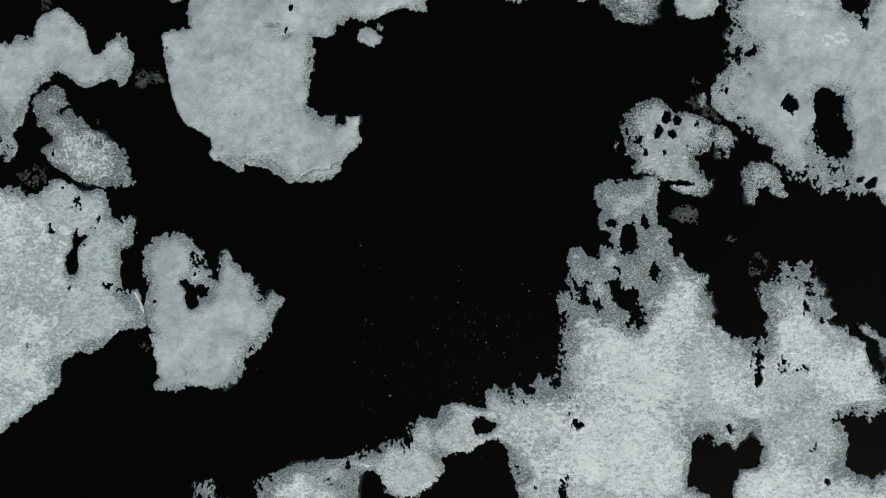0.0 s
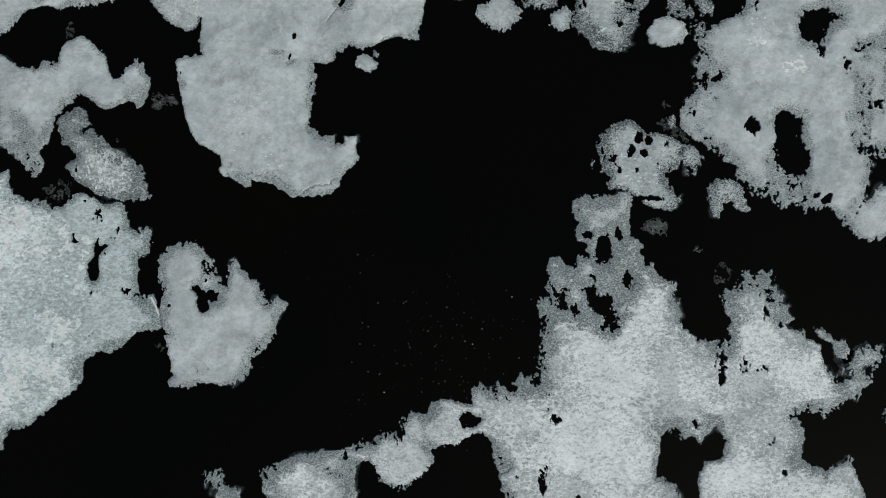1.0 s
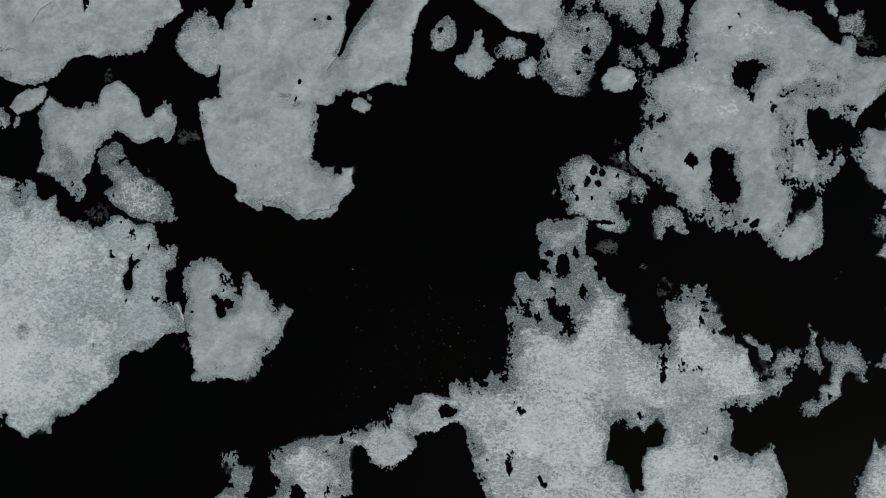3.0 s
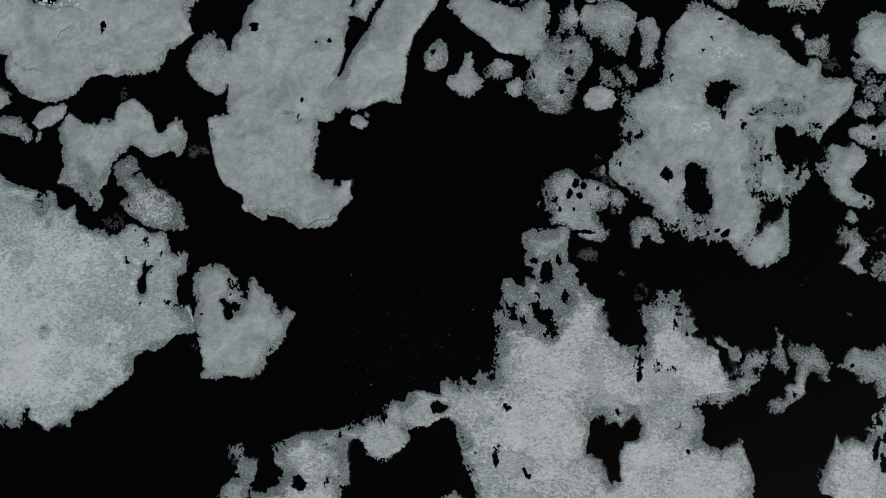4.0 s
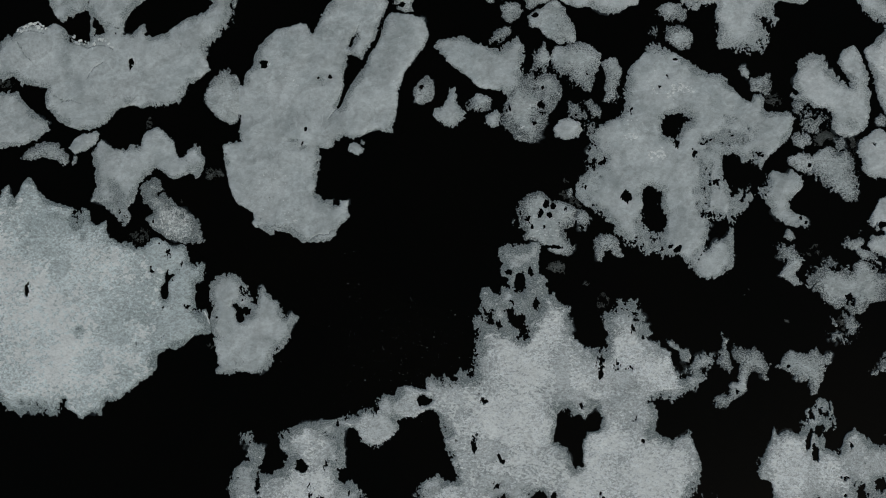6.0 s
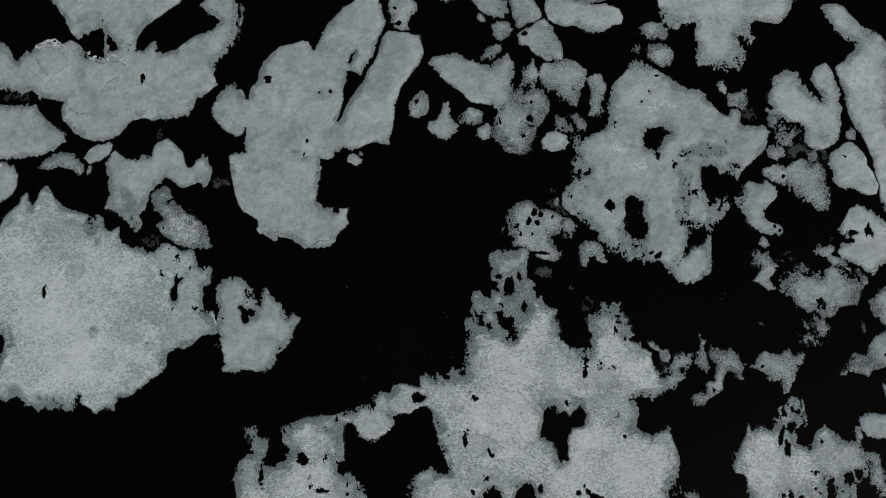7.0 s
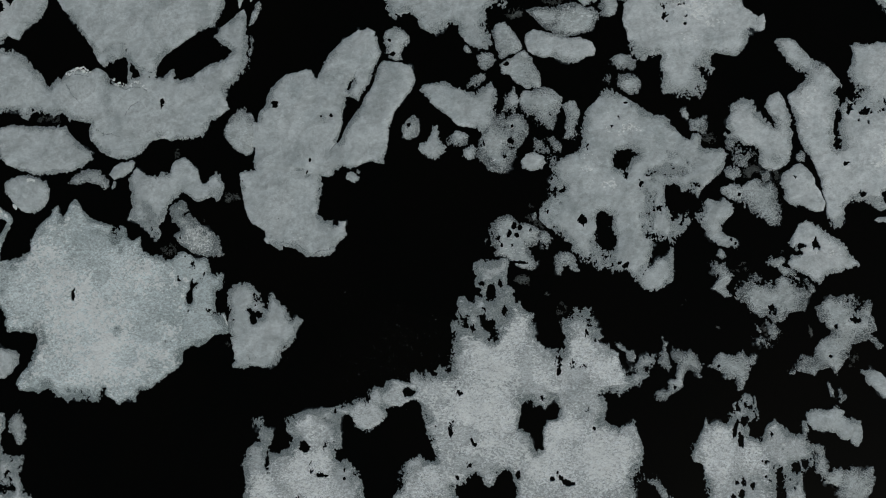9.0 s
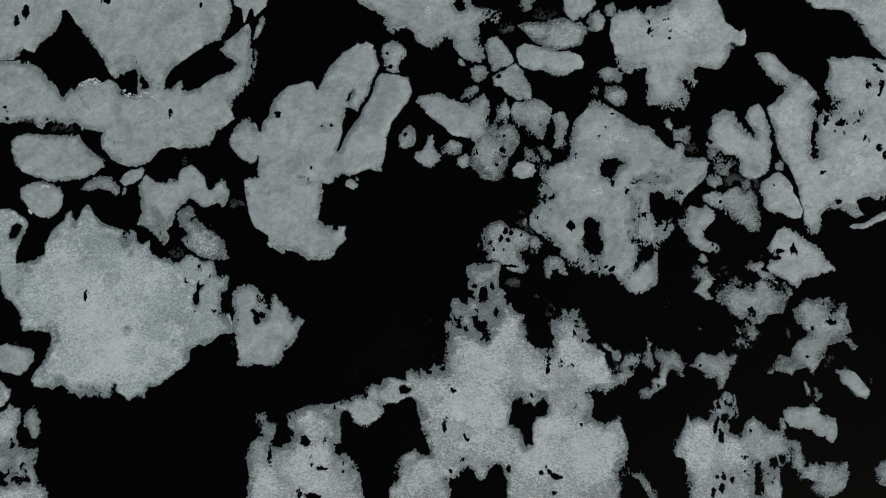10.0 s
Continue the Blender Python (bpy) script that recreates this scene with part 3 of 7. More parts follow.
floe("huge white ice floe mottled with grey melt patches and small holes", "frosted", 0.35, [
    [(-65.5, 7.1), (-63.3, 7.4), (-61.8, 7.7), (-60.5, 8.7), (-60.4, 10.6), (-59.7, 11.6), (-58.6, 13.6), (-57.4, 14.4), (-56.9, 15.6), (-56.2, 16.4), (-55.6, 15.1), (-55.0, 14.4), (-54.4, 15.6), (-53.9, 16.8), (-53.2, 17.8), (-52.5, 16.8), (-51.8, 15.5), (-50.6, 14.5), (-49.0, 13.8), (-47.0, 13.4), (-45.9, 12.7), (-45.3, 13.4), (-44.5, 12.9), (-44.0, 11.5), (-43.4, 10.8), (-41.9, 11.5), (-41.8, 10.1), (-41.2, 9.2), (-39.9, 8.7), (-38.5, 7.8), (-37.3, 7.5), (-34.3, 5.5), (-34.5, -1.2), (-34.2, -8.7), (-47.4, -11.1), (-57.8, -1.9)],
    [(-34.5, -1.2), (-34.2, -8.7), (-37.5, -11.5), (-39.9, -13.4), (-41.2, -13.2), (-41.7, -14.9), (-42.8, -14.7), (-43.7, -15.2), (-44.3, -15.9), (-45.0, -15.1), (-46.0, -14.6), (-46.9, -14.1), (-46.6, -13.0), (-47.1, -13.0), (-47.3, -14.1), (-47.7, -15.4), (-49.2, -15.0), (-50.4, -15.3), (-52.1, -15.1), (-52.8, -15.7), (-53.6, -14.9), (-55.4, -14.4), (-56.2, -13.5), (-56.8, -13.7), (-57.8, -14.3), (-58.7, -14.0), (-60.2, -14.2), (-61.2, -13.7), (-61.7, -12.8), (-61.1, -11.1), (-59.9, -10.1), (-59.5, -8.6), (-58.7, -6.9), (-58.4, -5.7), (-58.9, -4.6), (-59.7, -4.8), (-60.7, -4.5), (-63.7, -4.5), (-64.2, -3.5), (-64.0, -2.5), (-64.7, -0.9), (-66.0, 0.3), (-67.3, 1.2), (-67.9, 2.7), (-68.2, 3.6), (-68.4, 6.5), (-65.5, 7.1), (-58.1, 3.9)],
    [(-39.1, 8.8), (-38.6, 8.3), (-37.8, 7.8), (-37.1, 7.8), (-36.4, 8.3), (-35.6, 8.8), (-35.1, 9.3), (-34.4, 9.3), (-33.8, 8.8), (-33.1, 8.3), (-32.5, 8.0), (-32.1, 8.4), (-31.5, 8.3), (-30.8, 8.1), (-30.4, 7.5), (-30.5, 6.9), (-30.2, 6.5), (-30.0, 5.8), (-29.2, 5.7), (-28.5, 6.0), (-27.8, 5.7), (-27.8, 4.6), (-28.0, 3.8), (-28.8, 3.2), (-29.1, 2.6), (-29.2, 1.6), (-28.8, 0.7), (-28.9, -0.1), (-29.2, -0.7), (-28.6, -0.8), (-27.8, -0.3), (-27.3, -1.3), (-26.9, -2.3), (-26.8, -3.4), (-27.3, -3.9), (-29.0, -3.9), (-29.5, -4.4), (-30.0, -4.8), (-30.4, -5.3), (-31.2, -5.6), (-31.8, -6.0), (-32.5, -5.8), (-33.1, -6.3), (-34.0, -6.7), (-34.4, -7.3)],
    [(-39.1, 8.8), (-30.4, 1.6), (-34.4, -7.3), (-34.6, -8.2), (-34.7, -9.4), (-35.4, -10.0), (-36.5, -10.3), (-37.3, -10.7), (-38.2, -11.2), (-38.8, -11.8), (-39.3, -12.5), (-42.4, -11.6), (-43.9, 5.1)],
    [(-68.9, 16.3), (-67.4, 16.5), (-66.0, 15.9), (-63.7, 14.3), (-63.6, 13.3), (-64.5, 11.5), (-65.1, 9.7), (-65.6, 8.1), (-65.3, 6.8), (-67.3, 5.6), (-70.3, 4.5), (-72.7, 10.3), (-71.9, 16.2)],
], holes=[
    [(-67.1, 11.6), (-66.7, 13.2), (-65.5, 13.9), (-64.6, 13.3), (-65.6, 11.5), (-66.8, 11.1)],
    [(-32.8, 5.3), (-33.1, 4.3), (-32.9, 4.0), (-32.3, 4.2), (-32.1, 4.1), (-32.6, 3.7), (-33.0, 2.9), (-32.9, 1.9), (-33.1, 0.9), (-33.5, 0.6), (-33.8, 1.0), (-34.0, 1.9), (-33.8, 2.7), (-33.4, 3.2), (-33.3, 4.3)],
], pits=[(-33.2, 7.2, 0.29, 0.49, 0), (-35.4, 5.1, 0.2, 0.29, 0), (-35.3, 4.6, 0.29, 0.2, 0), (-33.6, -0.3, 0.29, 0.29, 0), (-30.2, -0.1, 0.2, 0.2, 0), (-30.5, -0.9, 0.1, 0.1, 0), (-31.3, 5.5, 0.1, 0.54, -25), (-31.5, 5.1, 0.24, 0.15, 0), (-32.2, 3.4, 0.1, 0.1, 0), (-34.5, 8.5, 0.1, 0.1, 0), (-52.7, 1.8, 0.37, 0.74, 0)], crust=[(-58.1, 3.9, 7.4, 6.5, 0.6), (-49.8, -1.6, 8.4, 8.4, 0.8), (-44.5, -8.1, 5.6, 4.7, 0.8), (-53.4, -9.4, 7.4, 4.2, 0.6), (-43.2, 6.2, 5.6, 4.7, 0.6), (-61.8, -2.0, 3.7, 5.6, 0.3), (-37.8, -5.1, 2.8, 3.7, 0.6), (-30.7, -2.8, 3.7, 2.9, -1.2), (-32.5, 7.1, 3.7, 2.9, -1), (-30.9, 2.6, 2.9, 3.4, -1), (-28.0, -2.1, 1.5, 2.0, -0.8), (-47.5, 4.9, 1.4, 1.2, -0.9), (-45.0, -4.0, 0.7, 1.7, -0.8), (-39.2, -4.6, 1.7, 1.0, -0.8)], rotten=[(-45.9, 11.6, 2.1, 1.6, 0.7), (-44.0, 9.8, 1.3, 1.0, 0.6), (-39.0, -3.9, 1.6, 1.0, 0.5), (-49.8, 14.2, 2.1, 1.0, 0.4), (-48.4, 6.5, 1.6, 1.0, 0.35), (-46.2, 11.2, 1.1, 2.0, 0.8), (-45.1, 9.4, 0.7, 1.3, 0.7), (-43.6, -7.6, 2.3, 2.6, 0.55), (-48.6, 4.2, 1.3, 1.7, 0.5), (-65.1, 3.2, 2.8, 2.8, 0.5), (-45.2, -3.9, 1.1, 1.1, 0.6), (-60.9, -0.0, 2.8, 3.7, 0.3), (-52.2, -14.1, 6.5, 1.5, 0.5), (-39.9, 9.2, 2.8, 1.3, 0.5), (-30.4, 5.1, 2.2, 1.5, 0.5), (-31.5, 7.8, 1.5, 0.7, 0.3), (-36.6, -5.7, 1.1, 1.2, 0.5)], cracks=[[(-28.6, -0.8), (-28.4, -2.1), (-28.6, -3.8)], [(-33.7, -4.3), (-32.7, -3.3), (-31.0, -2.5), (-29.5, -2.2)]], sound_at=[(-31.0, -2.8, 3.0, 2.3, 0.8)])
floe("heart-shaped ice floe with a ragged melt hole and frayed tips", "smooth", 0.5, [
    [(-26.8, 3.5), (-26.4, 3.9), (-25.7, 4.2), (-25.0, 4.5), (-24.1, 4.8), (-23.5, 4.5), (-23.0, 3.8), (-22.4, 3.3), (-21.9, 2.8), (-21.9, 2.0), (-21.5, 1.5), (-21.0, 1.2), (-20.5, 1.4), (-20.5, 2.1), (-20.3, 2.8), (-20.0, 3.1), (-19.8, 2.9), (-19.4, 2.1), (-18.7, 1.6), (-18.2, 1.2), (-17.6, 0.9), (-17.3, 0.1), (-17.2, -0.8), (-16.7, -1.2), (-16.2, -0.9), (-15.8, -0.6), (-15.3, -0.8), (-14.7, -1.2), (-15.0, -2.0), (-15.6, -2.6), (-15.9, -3.5), (-16.2, -4.6), (-16.6, -5.3), (-17.9, -4.7), (-24.8, -4.7), (-26.6, -4.0), (-26.9, -3.0), (-27.0, -2.1), (-26.9, -0.8), (-27.0, 0.1), (-27.1, 1.1), (-27.4, 1.9), (-27.2, 2.6)],
    [(-26.7, -4.3), (-16.6, -4.7), (-16.6, -5.3), (-17.3, -5.6), (-17.6, -6.1), (-18.4, -6.5), (-18.4, -7.4), (-18.7, -8.0), (-19.1, -8.7), (-19.9, -8.8), (-20.5, -9.1), (-21.0, -9.1), (-21.8, -8.8), (-22.2, -8.8), (-23.0, -8.8), (-23.6, -9.1), (-24.4, -9.1), (-25.2, -9.3), (-25.9, -9.1), (-26.1, -8.5), (-25.5, -8.0), (-25.9, -7.7), (-25.8, -6.9), (-26.1, -6.2), (-26.3, -5.3), (-26.6, -4.7)],
], holes=[
    [(-24.0, 0.1), (-23.4, 0.3), (-23.0, -0.1), (-22.4, -0.3), (-21.6, -0.3), (-21.5, -1.1), (-21.9, -1.1), (-22.2, -0.9), (-22.4, -1.6), (-22.2, -1.4), (-22.6, -2.1), (-23.1, -2.1), (-23.4, -1.6), (-23.3, -0.6), (-23.8, -0.1)],
    [(-21.4, 0.5), (-21.1, 1.1), (-20.6, 1.1), (-20.6, 0.5), (-21.1, 0.2)],
], pits=[(-22.8, 2.6, 0.29, 0.34, 0), (-22.7, 1.0, 0.15, 0.15, 0), (-26.0, -1.5, 0.15, 0.15, 0), (-26.5, -3.9, 0.10, 0.15, 0)], crust=[(-23.4, 0.1, 3.4, 4.4, -0.4), (-20.8, -5.7, 4.4, 2.4, -0.35), (-21.4, -2.8, 3.4, 1.7, 0.5), (-18.9, -2.8, 2.4, 1.5, 0.5), (-24.8, -5.7, 1.7, 1.2, 0.3)], rotten=[(-23.3, -3.8, 2.9, 3.4, 0.28), (-18.9, -0.8, 2.0, 2.9, 0.2), (-22.4, 1.1, 1.2, 1.6, 0.8), (-26.3, -0.3, 0.8, 2.9, 0.5), (-22.8, -7.9, 4.4, 1.5, 0.5), (-20.0, 2.4, 0.8, 1.0, 0.7), (-16.0, -1.6, 1.4, 0.9, 0.25), (-26.2, 3.1, 1.1, 0.9, 0.3), (-23.5, 3.6, 1.5, 1.0, 0.3)])
floe("small grey ice block beside a larger floe", "smooth", 0.12, [
    [(-8.7, 21.4), (-8.5, 22.3), (-7.9, 22.6), (-7.3, 22.4), (-6.7, 22.0), (-6.3, 21.8), (-6.7, 21.1), (-7.3, 20.7), (-8.1, 20.9)],
])
floe("tiny wet ice block beside a larger floe", "porous", 0.1, [
    [(-7.1, 22.7), (-6.8, 23.0), (-6.4, 22.8), (-6.5, 22.2), (-6.9, 22.3)],
])
floe("dark sunken patch of wet slush ice", "slush", 1.0, [
    [(-28.2, 18.7), (-27.2, 18.8), (-26.2, 18.7), (-25.6, 18.2), (-25.7, 17.6), (-26.5, 17.6), (-27.1, 17.2), (-28.0, 17.0), (-28.4, 17.5)],
])
floe("broad pale ice floe pierced by round and long oval holes", "smooth", 0.42, [
    [(23.6, 23.9), (24.8, 24.7), (26.3, 25.7), (27.9, 26.2), (28.4, 27.4), (28.5, 30.4), (28.9, 32.7), (30.3, 34.1), (31.2, 35.1), (31.4, 36.0), (32.5, 36.4), (33.9, 35.5), (35.3, 34.9), (36.4, 34.2), (37.3, 33.6), (38.5, 32.6), (39.9, 32.2), (41.1, 32.0), (42.0, 31.1), (42.9, 30.0), (44.0, 28.9), (45.8, 28.0), (47.2, 27.1), (48.7, 26.9), (50.2, 27.0), (50.7, 25.9), (50.4, 24.0), (49.5, 22.8), (48.3, 21.8), (47.3, 20.8), (46.3, 19.2), (45.6, 20.6), (44.1, 20.2), (42.9, 21.3), (41.4, 21.1), (41.3, 18.3), (33.4, 15.6), (24.1, 20.5), (23.6, 21.4), (24.1, 22.6)],
    [(23.5, 22.0), (24.0, 21.7), (24.1, 21.0), (23.4, 20.8), (23.5, 19.8), (23.8, 19.3), (23.5, 18.7), (22.7, 18.2), (22.2, 17.4), (22.1, 16.3), (22.3, 15.3), (22.9, 14.6), (23.5, 14.0), (24.3, 13.7), (25.1, 13.2), (25.6, 12.6), (26.2, 12.1), (26.7, 12.2), (27.1, 11.3), (27.7, 10.6), (28.3, 9.9), (28.6, 9.3), (29.3, 8.9), (30.3, 9.0), (30.7, 8.0), (31.7, 7.4), (32.3, 7.9), (33.1, 8.0), (33.8, 7.6), (34.8, 7.6), (35.8, 7.8), (36.2, 7.3), (36.7, 6.3), (36.9, 6.5), (37.9, 5.4), (39.2, 4.6), (41.2, 5.2), (42.6, 6.2), (43.1, 7.6), (42.7, 8.9), (42.9, 10.1), (42.5, 12.1), (44.4, 14.0), (45.6, 15.9), (44.7, 17.1), (43.1, 16.1), (41.5, 18.1), (41.3, 21.1)],
    [(45.2, 29.3), (46.8, 29.5), (46.9, 28.3), (46.5, 26.6), (44.2, 26.4), (44.5, 27.4), (45.1, 28.3)],
], holes=[
    [(31.1, 16.5), (31.5, 16.9), (32.0, 17.0), (32.8, 16.6), (33.4, 15.8), (33.6, 15.0), (33.2, 14.8), (33.5, 13.9), (34.0, 13.0), (34.1, 12.1), (33.9, 11.2), (33.2, 10.7), (32.3, 11.0), (31.5, 11.3), (31.1, 11.9), (30.6, 12.2), (31.0, 12.7), (30.8, 13.4), (31.1, 14.3), (30.9, 15.3)],
    [(25.1, 20.0), (25.7, 20.4), (25.8, 20.9), (26.1, 20.2), (25.6, 19.8)],
    [(33.4, 25.8), (34.1, 26.5), (35.9, 26.7), (37.0, 25.8), (36.1, 25.1), (35.8, 24.0), (34.9, 23.2), (33.6, 24.1)],
    [(39.8, 12.5), (42.0, 12.8), (42.5, 11.7), (41.6, 10.3), (40.3, 9.8), (39.4, 8.4), (39.1, 9.3), (39.8, 10.7)],
], pits=[(28.9, 15.6, 0.68, 0.73, 0), (24.4, 20.0, 0.2, 0.63, 0), (23.3, 16.8, 0.15, 0.15, 0), (35.3, 22.7, 0.24, 0.44, 20), (32.5, 9.6, 0.24, 0.44, 0), (35.6, 8.5, 0.29, 0.68, -30), (34.5, 9.0, 0.44, 0.15, 20), (37.7, 21.3, 0.28, 0.37, 0), (40.6, 17.6, 0.37, 0.37, 0), (39.6, 13.2, 0.47, 0.28, 0), (35.5, 8.5, 0.37, 0.56, -30), (46.6, 21.3, 0.19, 0.19, 0), (46.5, 21.3, 0.28, 0.23, 0), (34.1, 31.7, 0.14, 0.23, 0), (33.1, 30.2, 0.14, 0.14, 0), (35.3, 34.1, 0.19, 0.14, 0), (29.3, 27.1, 0.22, 0.29, 0), (37.6, 21.2, 0.29, 0.44, 0), (35.4, 22.8, 0.37, 0.29, 30), (29.2, 27.1, 0.22, 0.37, 10), (40.2, 17.5, 0.22, 0.29, 0), (35.1, 34.0, 0.22, 0.22, 0), (34.1, 31.3, 0.15, 0.22, 0), (38.9, 13.4, 0.44, 0.29, -30)], crust=[(33.6, 30.4, 3.7, 2.8, 0.6), (30.5, 24.8, 3.3, 2.3, 0.5), (36.8, 29.1, 3.7, 1.9, 0.4), (31.6, 21.2, 2.9, 1.5, 0.5), (36.0, 30.2, 2.1, 1.5, 0.6), (34.2, 21.5, 2.1, 1.6, 0.7), (32.9, 20.9, 1.9, 1.0, 0.55), (37.1, 29.8, 1.2, 0.9, 0.5), (38.4, 27.6, 0.9, 1.0, 0.5), (30.7, 28.0, 1.3, 0.6, 0.4), (29.2, 23.4, 1.8, 0.7, 0.35)], rotten=[(23.7, 16.3, 2.0, 2.0, 0.6), (24.3, 21.8, 1.2, 2.2, 0.5), (25.1, 13.6, 2.2, 1.2, 0.6), (31.2, 9.1, 3.9, 1.4, 0.6), (29.5, 14.5, 2.0, 1.5, 0.1), (30.3, 11.3, 1.0, 1.5, 0.4), (45.4, 25.0, 5.1, 4.2, 0.3), (44.2, 14.5, 2.6, 3.7, 0.8), (39.3, 15.7, 2.3, 5.6, 0.5), (39.8, 7.5, 3.7, 2.4, 0.5), (31.7, 9.6, 5.1, 2.2, 0.6), (25.5, 20.5, 2.6, 4.2, 0.5), (41.3, 26.8, 2.8, 2.8, 0.4), (33.0, 34.6, 2.8, 1.3, 0.4), (30.3, 32.3, 1.9, 1.9, 0.3), (41.4, 22.9, 3.7, 2.1, 0.35), (44.6, 24.0, 1.8, 2.2, 0.3), (44.2, 14.9, 2.8, 2.8, 0.35), (39.6, 20.6, 2.9, 1.9, 0.5), (46.9, 21.8, 2.4, 1.0, 0.5), (42.1, 23.5, 1.6, 1.3, 0.4), (38.7, 23.4, 3.1, 1.2, 0.38), (42.7, 23.0, 2.5, 1.6, 0.4), (38.6, 16.3, 1.6, 4.0, 0.34), (40.3, 13.2, 1.9, 1.5, 0.4), (24.4, 21.2, 1.2, 2.2, 0.4), (35.8, 24.2, 0.7, 1.2, 0.8), (37.1, 31.8, 1.0, 1.3, 0.35)])
floe("pocked ice floe riddled with melt holes", "porous", 0.35, [
    [(14.1, 13.7), (14.3, 14.3), (14.8, 14.9), (15.5, 15.5), (16.5, 16.0), (17.2, 16.4), (17.7, 16.0), (18.1, 15.6), (18.4, 15.2), (18.9, 14.9), (19.5, 14.8), (19.9, 15.0), (20.7, 14.7), (21.5, 14.4), (22.4, 13.9), (22.8, 13.6), (22.1, 13.3), (21.9, 12.8), (22.3, 11.9), (21.5, 11.3), (20.6, 11.0), (20.5, 10.6), (20.9, 10.0), (21.8, 9.4), (21.9, 8.6), (21.8, 7.7), (21.1, 7.6), (20.3, 7.6), (19.4, 7.6), (18.7, 8.1), (18.3, 8.8), (17.4, 9.0), (16.8, 9.3), (15.9, 9.5), (15.3, 9.4), (15.2, 10.1), (15.4, 10.8), (14.8, 11.3), (14.6, 11.9), (14.3, 12.6)],
], pits=[(14.9, 12.7, 0.15, 0.3, 0), (15.8, 12.5, 0.3, 0.3, 0), (16.4, 11.5, 0.18, 0.3, 0), (17.5, 13.2, 0.3, 0.54, -15), (19.2, 14.1, 0.42, 0.42, 0), (18.7, 12.9, 0.36, 0.36, 0), (18.0, 11.4, 0.12, 0.15, 0), (20.7, 13.7, 0.12, 0.24, 0), (19.3, 8.7, 0.78, 0.15, 0), (21.2, 8.2, 0.12, 0.12, 0), (18.3, 14.3, 0.36, 0.42, 0), (19.9, 11.9, 0.12, 0.12, 0)], crust=[(15.6, 14.1, 1.0, 1.0, 0.4)], rotten=[(21.1, 8.9, 2.0, 2.0, 0.3), (15.3, 11.4, 1.2, 1.7, 0.3), (18.9, 14.3, 1.3, 1.1, 0.5)])
floe("arch-shaped scrap of porous ice", "porous", 0.3, [
    [(24.6, 9.4), (24.9, 10.0), (25.5, 10.4), (26.2, 10.5), (26.6, 10.6), (27.0, 10.4), (27.5, 10.1), (28.0, 9.3), (28.1, 8.6), (28.5, 7.9), (28.6, 7.2), (28.1, 7.3), (27.6, 7.6), (27.0, 7.9), (26.5, 8.4), (26.0, 8.3), (25.9, 7.7), (25.8, 6.8), (25.0, 6.8), (24.7, 7.4), (24.7, 8.4)],
])
floe("dark sunken patch of wet slush ice", "slush", 1.0, [
    [(18.3, 6.4), (18.9, 6.7), (19.9, 6.9), (20.8, 6.9), (21.0, 6.1), (20.8, 5.3), (19.8, 5.2), (18.9, 5.3), (18.3, 5.7)],
])
floe("small scrap of wet slush ice", "slush", 0.8, [
    [(23.1, 3.7), (23.4, 4.3), (23.8, 4.1), (24.0, 3.6), (23.6, 3.4)],
])
floe("dark frayed strip of wet slush ice", "slush", 1.0, [
    [(26.0, 2.2), (26.4, 2.5), (26.6, 2.0), (26.5, 1.1), (26.2, 0.4), (25.8, 0.7), (26.1, 1.4)],
])
floe("dark frayed strip of wet slush ice", "slush", 1.0, [
    [(25.2, 2.0), (25.6, 2.6), (25.6, 1.8), (25.8, 1.0), (25.4, 0.9)],
])
